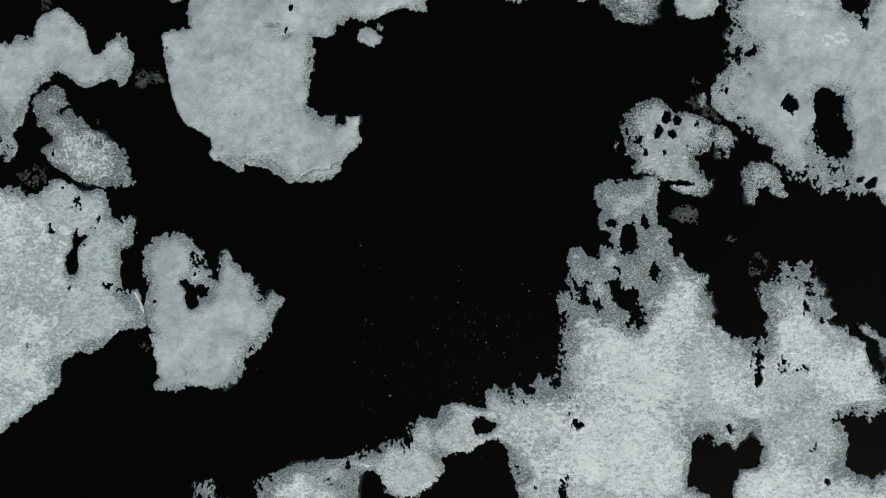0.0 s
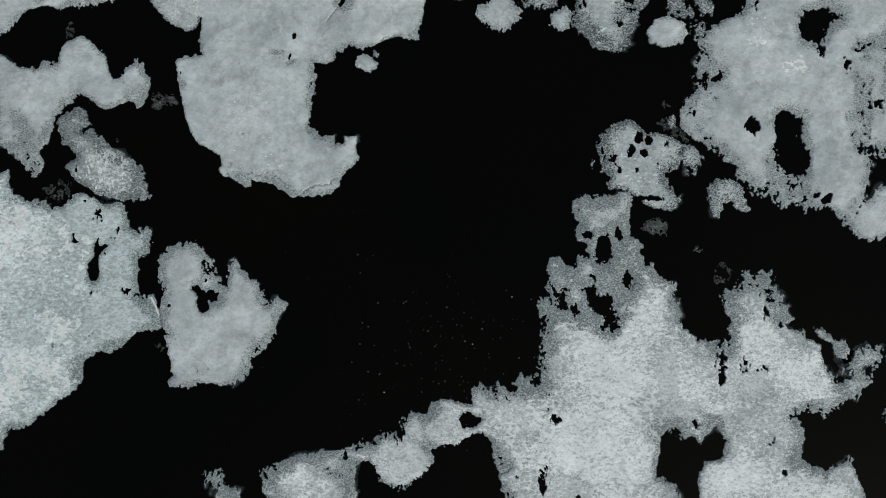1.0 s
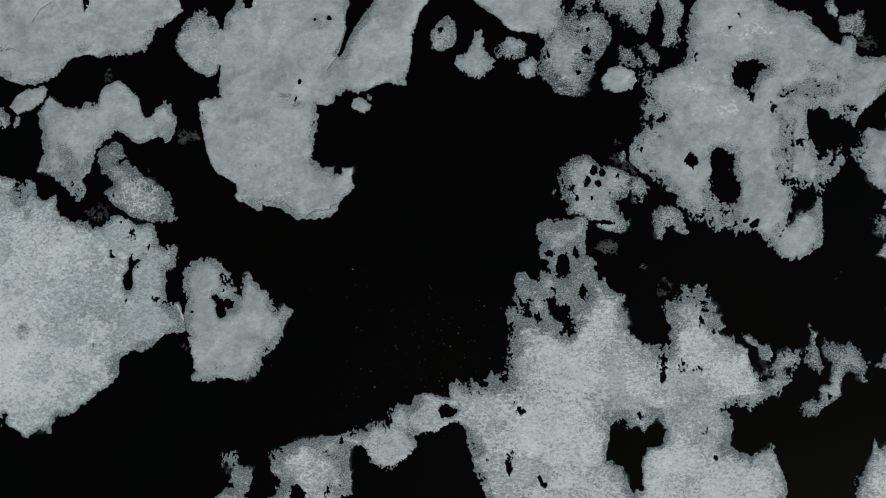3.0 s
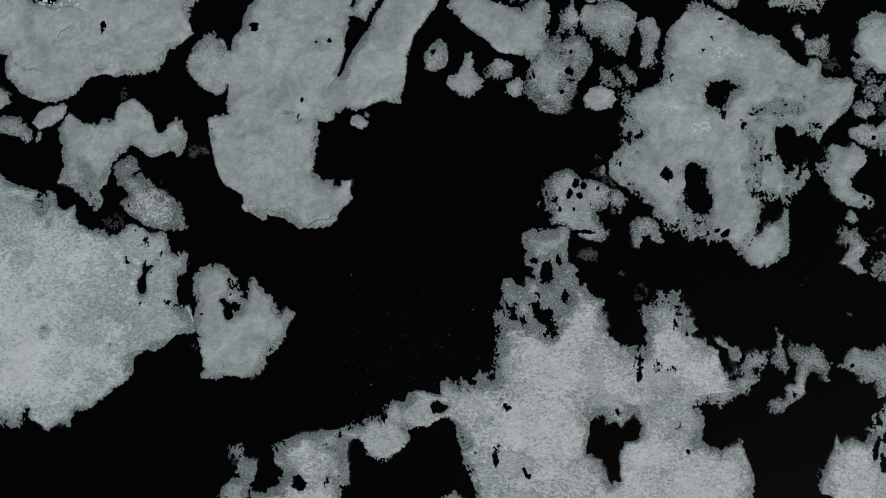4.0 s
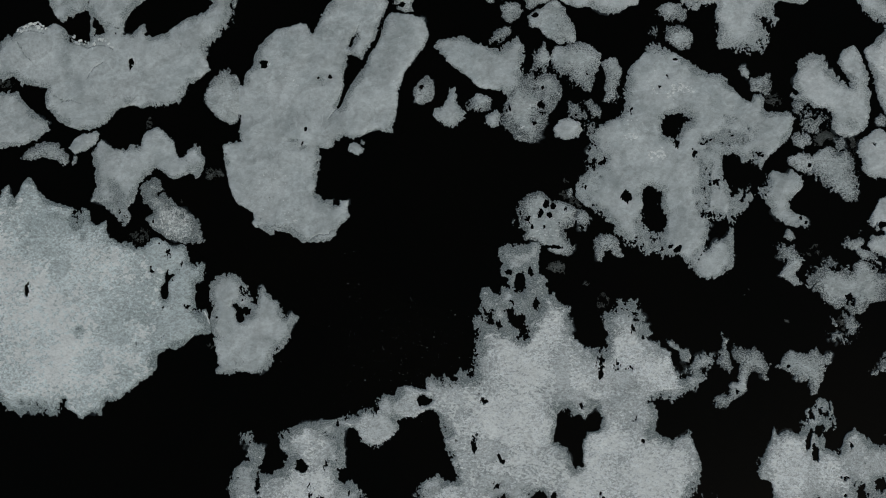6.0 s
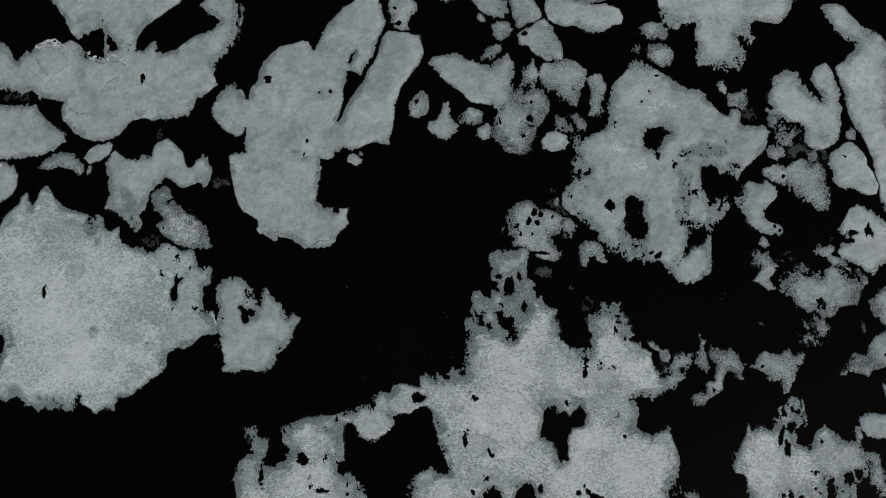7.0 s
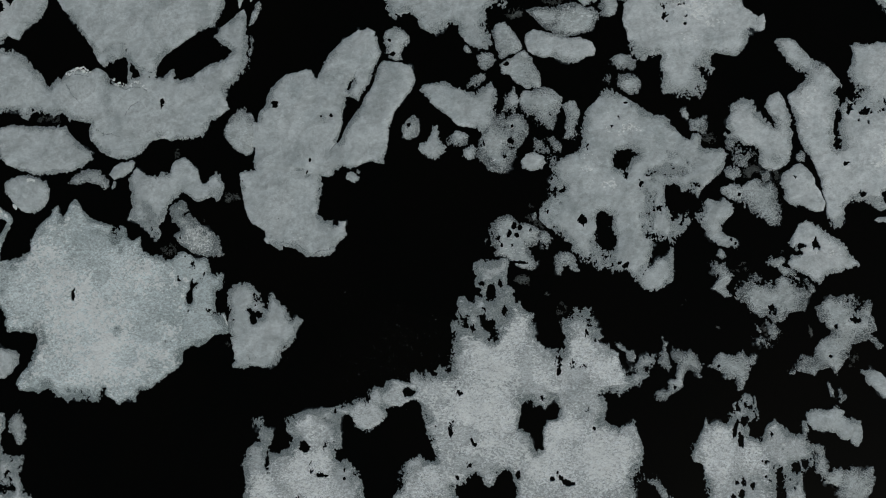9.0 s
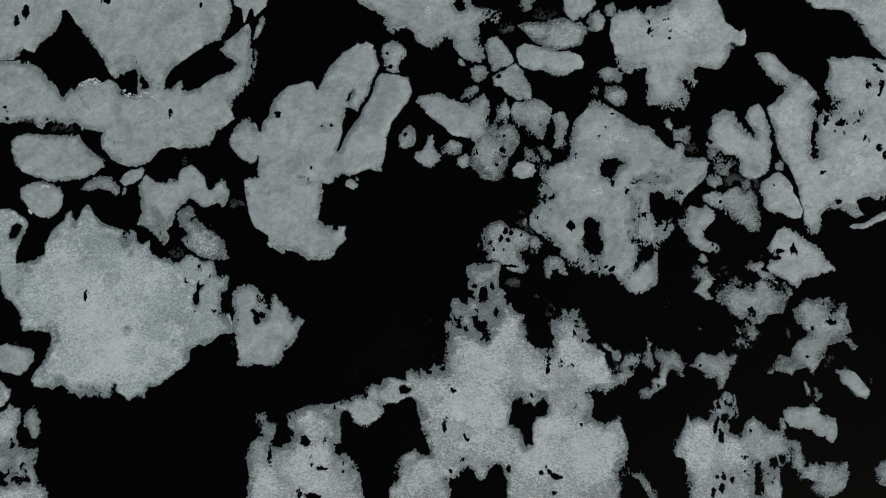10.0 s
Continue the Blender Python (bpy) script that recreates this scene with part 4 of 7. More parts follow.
floe("giant sprawling white ice floe, mottled and full of dark melt holes", "mottled", 0.5, [
    [(12.0, 7.5), (12.0, 8.4), (12.4, 8.8), (13.0, 9.1), (13.3, 9.3), (14.1, 8.9), (15.0, 9.0), (15.8, 8.9), (16.4, 9.3), (17.2, 9.2), (17.6, 8.7), (17.4, 7.7), (17.2, 6.7), (17.4, 6.0), (17.3, 5.2), (17.9, 4.9), (18.6, 4.4), (18.4, 3.5), (18.6, 2.8), (19.4, 2.6), (19.8, 2.0), (20.2, 1.2), (21.0, 0.9), (21.5, 0.6), (21.7, -1.1), (22.0, -2.0), (21.8, -2.5), (22.2, -3.2), (22.8, -3.9), (23.5, -4.4), (21.3, -7.1), (15.6, -1.8), (14.2, 1.6), (11.1, 2.5), (12.1, 2.3), (12.3, 2.8), (12.2, 3.3), (12.5, 3.5), (12.8, 3.1), (13.5, 3.2), (13.0, 3.8), (13.4, 4.3), (12.9, 4.6), (12.4, 4.6), (12.1, 5.3), (12.2, 6.1), (12.6, 6.4), (12.1, 6.7)],
    [(11.1, 2.5), (14.2, 2.1), (18.0, -0.8), (23.5, -4.4), (23.6, -9.4), (9.3, -10.4), (8.5, -8.6), (8.7, -7.8), (8.9, -7.1), (8.7, -6.1), (8.9, -5.2), (9.0, -4.2), (9.3, -3.2), (9.1, -2.5), (8.8, -1.5), (8.9, -0.8), (9.4, -0.2), (9.4, 0.6), (9.6, 1.4), (9.3, 2.1), (9.6, 3.0), (10.1, 3.3), (10.8, 3.1)],
    [(9.3, -4.7), (8.9, -6.6), (8.7, -7.6), (8.5, -8.5), (8.1, -8.7), (8.0, -7.9), (7.5, -8.0), (7.1, -7.6), (6.8, -8.1), (6.4, -8.6), (6.6, -9.2), (6.2, -9.5), (5.8, -9.0), (5.3, -8.6), (4.9, -8.6), (4.6, -9.2), (4.1, -9.0), (3.6, -8.7), (2.8, -8.8), (2.5, -9.3), (2.5, -10.0), (2.4, -10.5), (2.8, -11.2), (3.5, -11.5), (3.7, -12.0), (3.1, -12.6), (3.7, -13.2), (4.2, -13.8), (4.5, -14.5), (4.4, -15.0), (4.7, -15.9), (4.8, -16.6), (5.0, -17.3), (5.5, -18.1), (14.0, -18.0), (16.5, -6.6)],
    [(4.1, -12.9), (4.9, -16.6), (5.5, -19.0), (6.3, -19.1), (6.1, -20.2), (6.9, -21.6), (6.7, -22.6), (5.3, -22.5), (4.4, -21.8), (3.2, -22.2), (2.2, -22.9), (1.3, -24.1), (1.2, -25.5), (1.5, -26.8), (0.3, -28.0), (0.2, -29.6), (0.5, -32.8), (9.9, -32.3), (10.2, -28.1), (9.8, -26.4), (11.6, -25.9), (12.1, -25.0), (13.0, -23.8), (14.0, -24.9), (14.3, -25.8), (15.5, -26.2), (16.3, -25.4), (16.7, -24.1), (17.8, -23.4), (18.7, -24.2), (19.2, -25.8), (19.8, -31.8), (37.8, -31.0), (37.5, -26.1), (38.0, -23.2), (38.5, -21.4), (38.7, -19.6), (38.1, -17.6), (37.1, -15.1), (36.2, -15.7), (34.8, -16.3), (33.5, -15.9), (32.7, -15.3), (33.2, -12.9), (32.6, -11.9), (28.3, -6.6), (14.6, -7.0)],
    [(25.8, 0.1), (26.6, 0.4), (27.2, 0.7), (27.6, 1.4), (27.5, 2.1), (27.9, 2.2), (28.7, 1.8), (29.5, 1.7), (30.6, 2.0), (30.8, 1.3), (31.0, 0.6), (31.4, -0.1), (31.5, -1.1), (32.2, -1.3), (31.7, -2.0), (32.3, -2.5), (31.8, -3.1), (32.4, -3.5), (33.3, -3.3), (33.5, -4.2), (34.2, -4.6), (34.9, -4.9), (35.1, -5.8), (35.3, -6.8), (36.5, -7.6), (37.2, -6.7), (37.8, -5.3), (39.0, -4.8), (40.5, -5.1), (40.5, -6.1), (39.6, -7.5), (38.8, -8.9), (36.5, -10.8), (35.5, -11.5), (33.1, -11.1), (28.5, -13.8), (22.9, -8.6), (22.2, -7.8), (23.0, -4.6), (25.2, -4.5), (26.2, -4.8), (26.5, -4.2), (26.2, -3.6), (26.5, -2.8), (26.2, -2.3), (25.9, -1.5), (25.8, -0.6)],
    [(2.6, -10.5), (1.9, -10.4), (1.7, -10.1), (1.1, -10.2), (0.4, -10.1), (-0.3, -10.1), (-1.1, -10.5), (-1.6, -11.2), (-2.3, -11.3), (-3.0, -11.2), (-3.6, -11.9), (-4.2, -12.8), (-4.9, -13.0), (-5.7, -13.2), (-6.6, -13.8), (-7.6, -14.2), (-8.5, -14.4), (-9.5, -14.7), (-10.5, -15.1), (-11.4, -16.7), (-8.3, -17.2), (-8.2, -16.4), (-7.7, -15.9), (-7.1, -15.8), (-6.6, -16.2), (-6.4, -17.0), (-6.0, -17.5), (-5.2, -17.8), (-4.3, -18.1), (-3.5, -18.1), (-2.5, -17.5), (-1.6, -16.9), (-1.2, -16.1), (-1.1, -15.5), (-1.3, -14.8), (-0.8, -14.5), (0.4, -14.5), (1.2, -14.3), (1.8, -13.9), (2.5, -13.4), (3.1, -13.1), (4.0, -13.5), (4.0, -11.6)],
    [(-22.2, -17.0), (-20.8, -16.7), (-20.2, -18.2), (-19.0, -18.5), (-18.9, -20.0), (-19.5, -21.3), (-19.3, -22.4), (-18.0, -22.0), (-16.4, -21.3), (-15.9, -20.0), (-16.9, -19.1), (-17.2, -17.3), (-16.1, -16.3), (-13.7, -15.2), (-11.8, -14.9), (-9.5, -14.6), (-7.4, -14.1), (-7.9, -15.4), (-8.3, -17.1), (-8.1, -19.4), (-7.8, -21.0), (-8.9, -21.4), (-9.0, -22.7), (-8.2, -23.2), (-7.1, -22.6), (-6.2, -23.7), (-5.0, -25.1), (-4.4, -26.6), (-4.2, -28.4), (-3.7, -30.0), (-3.6, -33.0), (-23.3, -34.0), (-23.5, -29.8), (-23.3, -27.9), (-23.5, -26.1), (-23.7, -22.6), (-22.9, -21.6), (-21.6, -20.6), (-21.3, -19.0)],
    [(34.2, -3.5), (34.6, -3.3), (35.1, -4.0), (35.8, -4.1), (36.2, -4.5), (36.9, -4.6), (37.3, -5.2), (37.1, -6.1), (36.6, -6.3), (35.9, -5.8), (35.7, -4.7), (35.0, -4.6), (34.5, -4.1)],
], holes=[
    [(14.5, 5.1), (15.1, 5.2), (15.5, 4.5), (15.6, 3.6), (15.4, 2.7), (14.8, 2.3), (14.2, 2.7), (14.1, 3.5), (14.3, 4.5)],
    [(15.8, 5.2), (16.2, 5.9), (16.7, 5.0), (16.2, 4.8)],
    [(16.6, 1.6), (17.1, 1.9), (17.4, 1.1), (17.6, -0.1), (17.3, -0.3), (16.9, 0.5)],
    [(10.3, -0.6), (10.9, 0.0), (11.4, -0.6), (11.6, -1.5), (11.0, -2.0), (10.7, -2.0), (10.6, -1.3)],
    [(11.7, -1.8), (12.3, -1.2), (12.5, -2.2), (12.1, -2.3)],
    [(13.0, 0.0), (13.7, 0.6), (14.0, -0.1), (14.4, -0.6), (15.3, -0.4), (15.8, -0.8), (15.7, -1.8), (16.0, -2.4), (15.7, -3.5), (15.0, -3.6), (14.7, -2.8), (14.4, -2.2), (13.6, -1.8), (13.3, -0.9)],
    [(19.6, -17.1), (19.8, -14.9), (20.1, -13.1), (21.4, -12.8), (21.8, -13.7), (22.8, -13.3), (23.6, -14.2), (23.9, -13.3), (25.0, -12.4), (25.8, -13.8), (25.4, -15.4), (24.0, -15.6), (23.4, -16.6), (23.3, -18.6), (23.3, -20.1), (22.4, -20.1), (21.6, -19.2), (21.5, -17.9), (20.6, -17.5)],
    [(1.6, -11.5), (2.2, -11.3), (2.6, -11.6), (3.3, -11.8), (3.5, -12.1), (2.9, -12.5), (2.6, -12.9), (2.2, -12.7), (1.7, -12.5), (1.3, -12.0)],
    [(34.9, -4.7), (35.5, -4.7), (35.9, -5.6), (36.2, -6.2), (36.8, -6.6), (36.5, -7.2), (36.6, -7.9), (36.4, -8.3), (35.8, -7.7), (35.4, -7.2), (34.9, -6.3), (34.8, -5.4)],
], pits=[(13.3, 5.2, 0.44, 0.29, 0), (13.8, 1.4, 0.2, 0.24, 0), (10.2, -11.9, 0.44, 0.39, 0), (9.7, -11.0, 0.24, 0.24, 0), (9.6, -9.5, 0.1, 0.1, 0), (-4.1, -13.3, 0.24, 0.44, 30), (29.7, -2.1, 0.2, 0.44, -20), (30.3, -0.7, 0.34, 0.15, 0), (31.0, -0.9, 0.2, 0.15, 0), (31.7, -3.2, 0.24, 0.24, 0), (25.3, -6.1, 0.15, 0.2, 0), (25.4, -6.8, 0.2, 0.34, 30), (25.6, -8.0, 0.34, 0.59, 0), (23.1, -12.3, 0.2, 0.24, 0), (6.7, -17.2, 0.15, 0.2, 0), (9.1, -17.4, 0.2, 0.59, 0), (39.0, -7.3, 0.28, 0.37, 0), (9.1, -17.8, 0.28, 0.93, 0), (12.7, -19.5, 0.28, 0.37, 0), (25.6, -7.1, 0.28, 1.12, 0), (23.0, -12.0, 0.19, 0.19, 0), (31.2, -16.7, 0.28, 0.37, 0), (26.9, -27.6, 0.37, 0.28, 0), (30.1, -14.0, 0.19, 0.19, 0), (6.6, -17.0, 0.19, 0.19, 0), (10.3, -24.7, 0.28, 0.28, 0), (12.2, -23.0, 0.28, 0.19, 0), (19.7, -24.2, 0.28, 0.47, 0), (-19.8, -23.9, 0.28, 1.3, 0), (-14.0, -21.1, 0.74, 0.84, 0), (-10.7, -20.5, 0.19, 0.65, 0), (-12.6, -24.5, 0.28, 0.56, 0), (-11.0, -25.5, 1.02, 0.37, 0), (-7.5, -24.5, 0.19, 0.56, 0), (-7.4, -25.8, 0.28, 0.28, 0), (-12.3, -30.2, 1.3, 0.74, 0), (-14.6, -29.6, 0.47, 0.56, 0), (1.2, -25.7, 0.19, 0.19, 0), (-9.3, -15.5, 0.15, 0.22, 0), (-4.1, -13.2, 0.29, 0.22, 0), (38.8, -7.4, 0.18, 0.36, 0), (39.3, -8.0, 0.3, 0.18, 0), (29.8, -2.0, 0.24, 0.48, 10), (31.8, -3.2, 0.24, 0.24, 0), (28.9, -7.3, 0.42, 0.36, 0), (28.4, -7.0, 0.18, 0.18, 0), (27.7, -6.7, 0.15, 0.24, 0), (27.1, -25.0, 0.78, 0.49, -20), (26.1, -24.2, 0.49, 0.35, -35), (24.8, -24.5, 0.35, 0.28, 20), (27.9, -25.1, 0.35, 0.35, 0), (25.6, -23.6, 0.21, 0.28, 0)], crust=[(28.2, -8.5, 1.8, 1.4, -1.0), (22.3, -10.9, 1.6, 1.0, -0.7), (11.7, -18.2, 2.8, 1.8, -0.6), (12.1, -22.0, 2.5, 1.0, -0.6), (28.8, -11.7, 2.1, 1.0, -0.5), (20.5, -6.8, 1.0, 1.8, -0.6), (6.3, -11.5, 2.1, 1.1, -0.5), (25.7, -10.8, 1.1, 0.8, 0.6), (33.9, -6.4, 1.8, 1.0, 0.6), (31.1, -20.8, 2.1, 1.8, 0.5), (25.3, -21.4, 1.4, 1.4, 0.5), (27.7, -4.2, 1.1, 1.8, 0.4), (20.7, -8.2, 1.0, 3.6, -1), (29.4, -7.7, 1.8, 1.4, -0.6), (15.6, -6.6, 4.1, 4.4, 0.9), (18.5, -2.7, 2.7, 2.4, 0.7), (15.0, -14.2, 5.9, 4.4, 0.9), (9.7, -14.2, 2.9, 2.9, 0.5), (28.5, -4.2, 2.9, 2.4, 0.6), (30.8, -7.0, 3.9, 2.0, 0.7), (23.1, -9.4, 2.0, 2.4, 0.4), (27.2, -17.0, 2.9, 2.0, 0.7), (20.4, -0.8, 1.2, 2.0, 0.4), (-14.1, -17.2, 1.7, 1.2, 0.7), (13.2, -4.7, 2.9, 2.0, 0.5), (20.5, -9.0, 0.8, 4.4, -1.2), (-4.2, -15.7, 2.9, 2.4, -1.2), (-1.3, -12.4, 2.4, 2.0, -0.7), (33.1, -20.9, 5.1, 5.1, 0.9), (25.0, -22.1, 4.7, 3.7, 0.7), (-12.9, -25.6, 4.2, 4.7, 0.7), (-20.4, -28.7, 2.3, 3.3, 0.6), (33.3, -7.8, 3.7, 2.8, 0.5), (4.9, -26.2, 3.7, 2.8, 0.5), (15.0, -20.7, 5.6, 2.8, 0.5), (14.8, 5.1, 4.4, 5.1, -0.5)], rotten=[(14.8, 7.7, 3.2, 2.0, 0.5), (13.5, 4.0, 2.4, 2.2, 0.15), (12.0, 0.6, 3.4, 2.4, 0.15), (16.6, 2.6, 2.2, 2.4, 0.4), (9.3, -2.3, 1.0, 2.4, 0.5), (10.3, -5.6, 2.0, 2.4, 0.35), (28.2, 1.1, 2.2, 1.7, 0.6), (30.7, -1.3, 1.4, 2.7, 0.7), (26.2, -1.3, 0.7, 2.0, 0.5), (5.2, -9.5, 2.9, 1.2, 0.5), (5.4, -15.9, 1.3, 1.3, 0.8), (7.8, -13.3, 1.2, 0.8, 0.5), (-10.0, -16.2, 2.9, 1.5, 0.6), (-13.9, -15.5, 2.0, 0.7, 0.5), (-7.6, -14.5, 2.0, 0.8, 0.5), (14.2, -2.8, 2.0, 1.2, 0.4), (20.9, -1.3, 1.0, 2.4, 0.4), (38.3, -6.2, 3.5, 2.8, 0.9), (35.6, -10.8, 3.7, 1.3, 0.6), (-16.0, -18.4, 2.8, 2.8, 0.6), (-20.8, -18.5, 1.9, 2.8, 0.7), (-7.3, -24.5, 2.6, 2.8, 0.5), (3.0, -24.9, 2.3, 3.7, 0.4), (14.1, -23.1, 4.7, 1.7, 0.5), (-21.5, -23.2, 2.2, 1.9, 0.5), (36.2, -16.2, 2.8, 1.3, 0.5), (37.2, -24.3, 1.7, 4.7, 0.5), (-9.3, -18.5, 1.9, 3.7, 0.4), (30.5, -0.2, 1.0, 1.4, 0.6)], sound_at=[(-3.9, -16.1, 3.0, 2.2, 1.0), (0.6, -13.1, 2.5, 1.5, 1.0), (20.7, -7.9, 0.8, 3.0, 0.8)])
floe("broad ragged ice floe with rows of dark melt slots", "mottled", 0.5, [
    [(46.1, -18.5), (46.9, -17.2), (47.5, -15.8), (47.8, -14.2), (48.4, -15.3), (49.5, -14.6), (51.0, -15.1), (51.3, -14.0), (51.9, -11.9), (53.0, -11.4), (53.8, -10.5), (55.4, -10.8), (55.6, -13.0), (55.7, -14.4), (54.4, -15.1), (54.5, -16.6), (55.3, -17.4), (56.3, -17.0), (56.8, -15.2), (58.0, -14.1), (59.2, -14.9), (60.5, -16.0), (62.7, -16.5), (64.0, -18.7), (63.6, -20.9), (62.7, -21.8), (62.1, -22.3), (63.0, -24.0), (62.5, -25.8), (62.7, -29.7), (48.4, -30.4), (48.5, -27.3), (48.1, -25.1), (47.8, -22.9), (47.4, -21.3), (46.1, -21.2), (45.9, -19.9)],
], holes=[
    [(62.5, -22.7), (63.7, -21.6), (64.3, -22.8), (64.2, -24.9), (62.5, -25.0), (62.2, -23.8)],
    [(58.5, -21.3), (58.9, -21.3), (59.2, -22.4), (59.4, -26.4), (58.4, -26.4)],
    [(60.7, -20.8), (61.5, -20.4), (61.9, -21.3), (61.5, -22.0), (60.8, -21.9)],
    [(62.1, -20.2), (62.9, -20.0), (63.2, -20.8), (62.4, -21.7)],
    [(63.2, -22.4), (64.5, -21.8), (65.8, -23.1), (66.3, -24.7), (66.5, -26.9), (63.2, -27.0), (62.7, -24.7)],
], pits=[(52.1, -16.3, 0.28, 0.84, 0), (53.1, -17.5, 0.37, 0.93, 0), (53.7, -14.8, 0.56, 0.84, 0), (52.4, -15.1, 0.28, 0.74, 0), (52.7, -12.9, 0.37, 0.56, 0), (54.3, -12.4, 0.47, 0.37, 0), (57.0, -20.6, 0.37, 0.28, 0), (59.0, -23.1, 0.47, 1.86, 0), (53.4, -25.5, 0.37, 0.74, 0), (52.0, -26.3, 0.28, 0.84, 0), (52.5, -24.0, 0.28, 0.37, 0), (54.9, -24.4, 0.28, 0.37, 0), (53.6, -23.8, 0.28, 0.56, 0), (59.7, -25.2, 0.28, 0.74, 0), (57.5, -16.7, 0.19, 0.56, 0), (52.7, -21.0, 0.19, 0.09, 0), (56.9, -20.5, 0.28, 0.19, 0), (57.4, -23.3, 0.14, 0.11, 0), (52.6, -21.1, 0.17, 0.13, 0), (56.8, -20.8, 0.25, 0.25, 0), (53.5, -23.9, 0.34, 0.42, 0)], crust=[(49.6, -19.7, 2.6, 5.6, 0.8), (55.3, -19.9, 2.3, 2.8, 0.4), (57.9, -24.2, 2.8, 3.7, 0.4)], rotten=[(53.5, -14.2, 3.2, 4.2, 0.7), (59.2, -19.7, 3.7, 4.7, 0.4), (54.5, -24.8, 4.7, 3.7, 0.5), (60.5, -24.1, 2.3, 4.7, 0.6), (60.7, -22.4, 1.7, 1.7, 0.7), (62.6, -21.3, 1.4, 1.4, 0.7), (60.0, -24.0, 0.8, 0.8, 0.5)])
floe("ragged porous ice floe with crumbling edges", "porous", 0.55, [
    [(64.9, -21.7), (66.2, -21.2), (67.9, -21.6), (69.6, -20.6), (70.9, -21.2), (72.6, -20.5), (72.9, -22.2), (72.6, -24.0), (71.8, -25.4), (70.5, -26.1), (69.2, -26.5), (67.9, -25.7), (67.0, -25.1), (67.5, -24.2), (66.8, -23.4), (65.6, -23.7), (64.9, -22.9)],
], rotten=[(63.0, -5.4, 3.2, 2.0, 0.7), (71.2, -1.5, 3.2, 2.8, 0.5), (70.3, 2.9, 2.8, 2.6, 0.5), (66.6, -22.5, 2.3, 2.3, 0.8), (66.5, -1.7, 2.8, 1.9, 0.4)])
floe("ragged ice floe at the edge of open water", "porous", 0.5, [
    [(76.7, -21.6), (77.7, -20.3), (79.4, -19.6), (82.0, -20.5), (81.5, -23.2), (79.4, -24.3), (77.6, -24.0), (76.9, -22.9)],
])
floe("long tapering pale ice floe", "smooth", 0.4, [
    [(70.8, -6.4), (72.1, -6.2), (73.6, -6.6), (74.4, -7.4), (75.1, -8.5), (76.0, -9.3), (75.8, -10.2), (75.0, -10.8), (73.8, -10.3), (73.0, -9.5), (71.9, -8.6), (71.3, -7.7)],
])
floe("thin sliver of wet ice", "slush", 0.7, [
    [(75.6, -7.4), (76.2, -7.4), (76.5, -8.6), (76.0, -8.5)],
])
floe("ragged porous ice floe with crumbling edges and melt holes", "porous", 0.55, [
    [(63.8, 2.9), (65.1, 3.7), (66.2, 5.0), (67.3, 4.4), (68.3, 5.1), (69.9, 4.7), (70.8, 3.8), (72.1, 4.3), (72.7, 3.4), (72.3, 2.1), (72.7, 0.8), (73.2, -0.1), (72.3, -1.0), (73.4, -1.9), (74.1, -2.8), (73.2, -3.2), (72.1, -1.9), (71.0, -2.0), (69.9, -2.6), (69.1, -3.8), (68.6, -5.0), (67.4, -7.0), (66.1, -6.1), (64.9, -6.6), (63.9, -7.6), (62.6, -7.0), (61.4, -6.8), (61.1, -5.4), (62.1, -4.3), (63.4, -4.6), (64.0, -3.5), (64.6, -2.2), (65.4, -1.7), (66.5, -0.8), (65.6, 0.1), (64.7, 1.0)],
], pits=[(69.9, 1.1, 0.74, 0.56, 0), (70.5, 4.1, 0.47, 0.47, 0), (66.3, -4.5, 0.28, 0.28, 0), (67.1, -0.0, 0.28, 0.37, 0), (70.1, 2.9, 0.28, 0.28, 0)], crust=[(67.2, 1.9, 2.8, 2.8, 0.4)], rotten=[(63.0, -5.4, 3.2, 2.0, 0.7), (71.2, -1.5, 3.2, 2.8, 0.5), (70.3, 2.9, 2.8, 2.6, 0.5), (66.6, -22.5, 2.3, 2.3, 0.8), (66.5, -1.7, 2.8, 1.9, 0.4)])
floe("frayed strip of wet ice", "slush", 0.6, [
    [(69.1, -5.2), (69.8, -3.5), (70.3, -4.0), (69.9, -5.3), (69.3, -6.2)],
])
floe("patch of wet slush ice", "slush", 1.0, [
    [(59.7, -6.9), (60.6, -6.2), (61.4, -6.5), (60.9, -7.4)],
])
floe("porous ice floe with a frayed rim", "porous", 0.6, [
    [(51.7, 5.5), (52.8, 6.5), (54.1, 7.4), (55.4, 7.7), (56.3, 7.0), (57.7, 6.6), (59.0, 7.5), (60.3, 7.1), (61.6, 6.3), (62.7, 5.8), (63.4, 5.0), (62.9, 3.6), (62.5, 2.2), (61.2, 2.2), (59.9, 1.7), (59.5, 0.8), (58.2, 0.3), (57.3, 0.9), (55.9, 1.1), (55.1, 1.6), (54.2, 2.0), (53.7, 3.3), (52.4, 3.7)],
], pits=[(56.1, 6.4, 0.47, 0.47, 0), (57.5, 2.5, 0.65, 0.65, 0)], rotten=[(55.0, 6.5, 4.7, 1.7, 0.6), (62.1, 4.5, 1.9, 2.8, 0.6), (52.8, 5.1, 1.9, 1.9, 0.5)])
floe("small ragged ice floe", "porous", 0.6, [
    [(48.1, 9.1), (49.2, 9.6), (50.5, 9.1), (51.3, 8.2), (52.0, 7.6), (51.3, 6.4), (50.8, 5.5), (51.5, 4.2), (50.6, 4.0), (49.5, 4.8), (48.6, 5.4), (49.2, 6.4), (49.5, 7.3), (48.3, 7.7)],
])
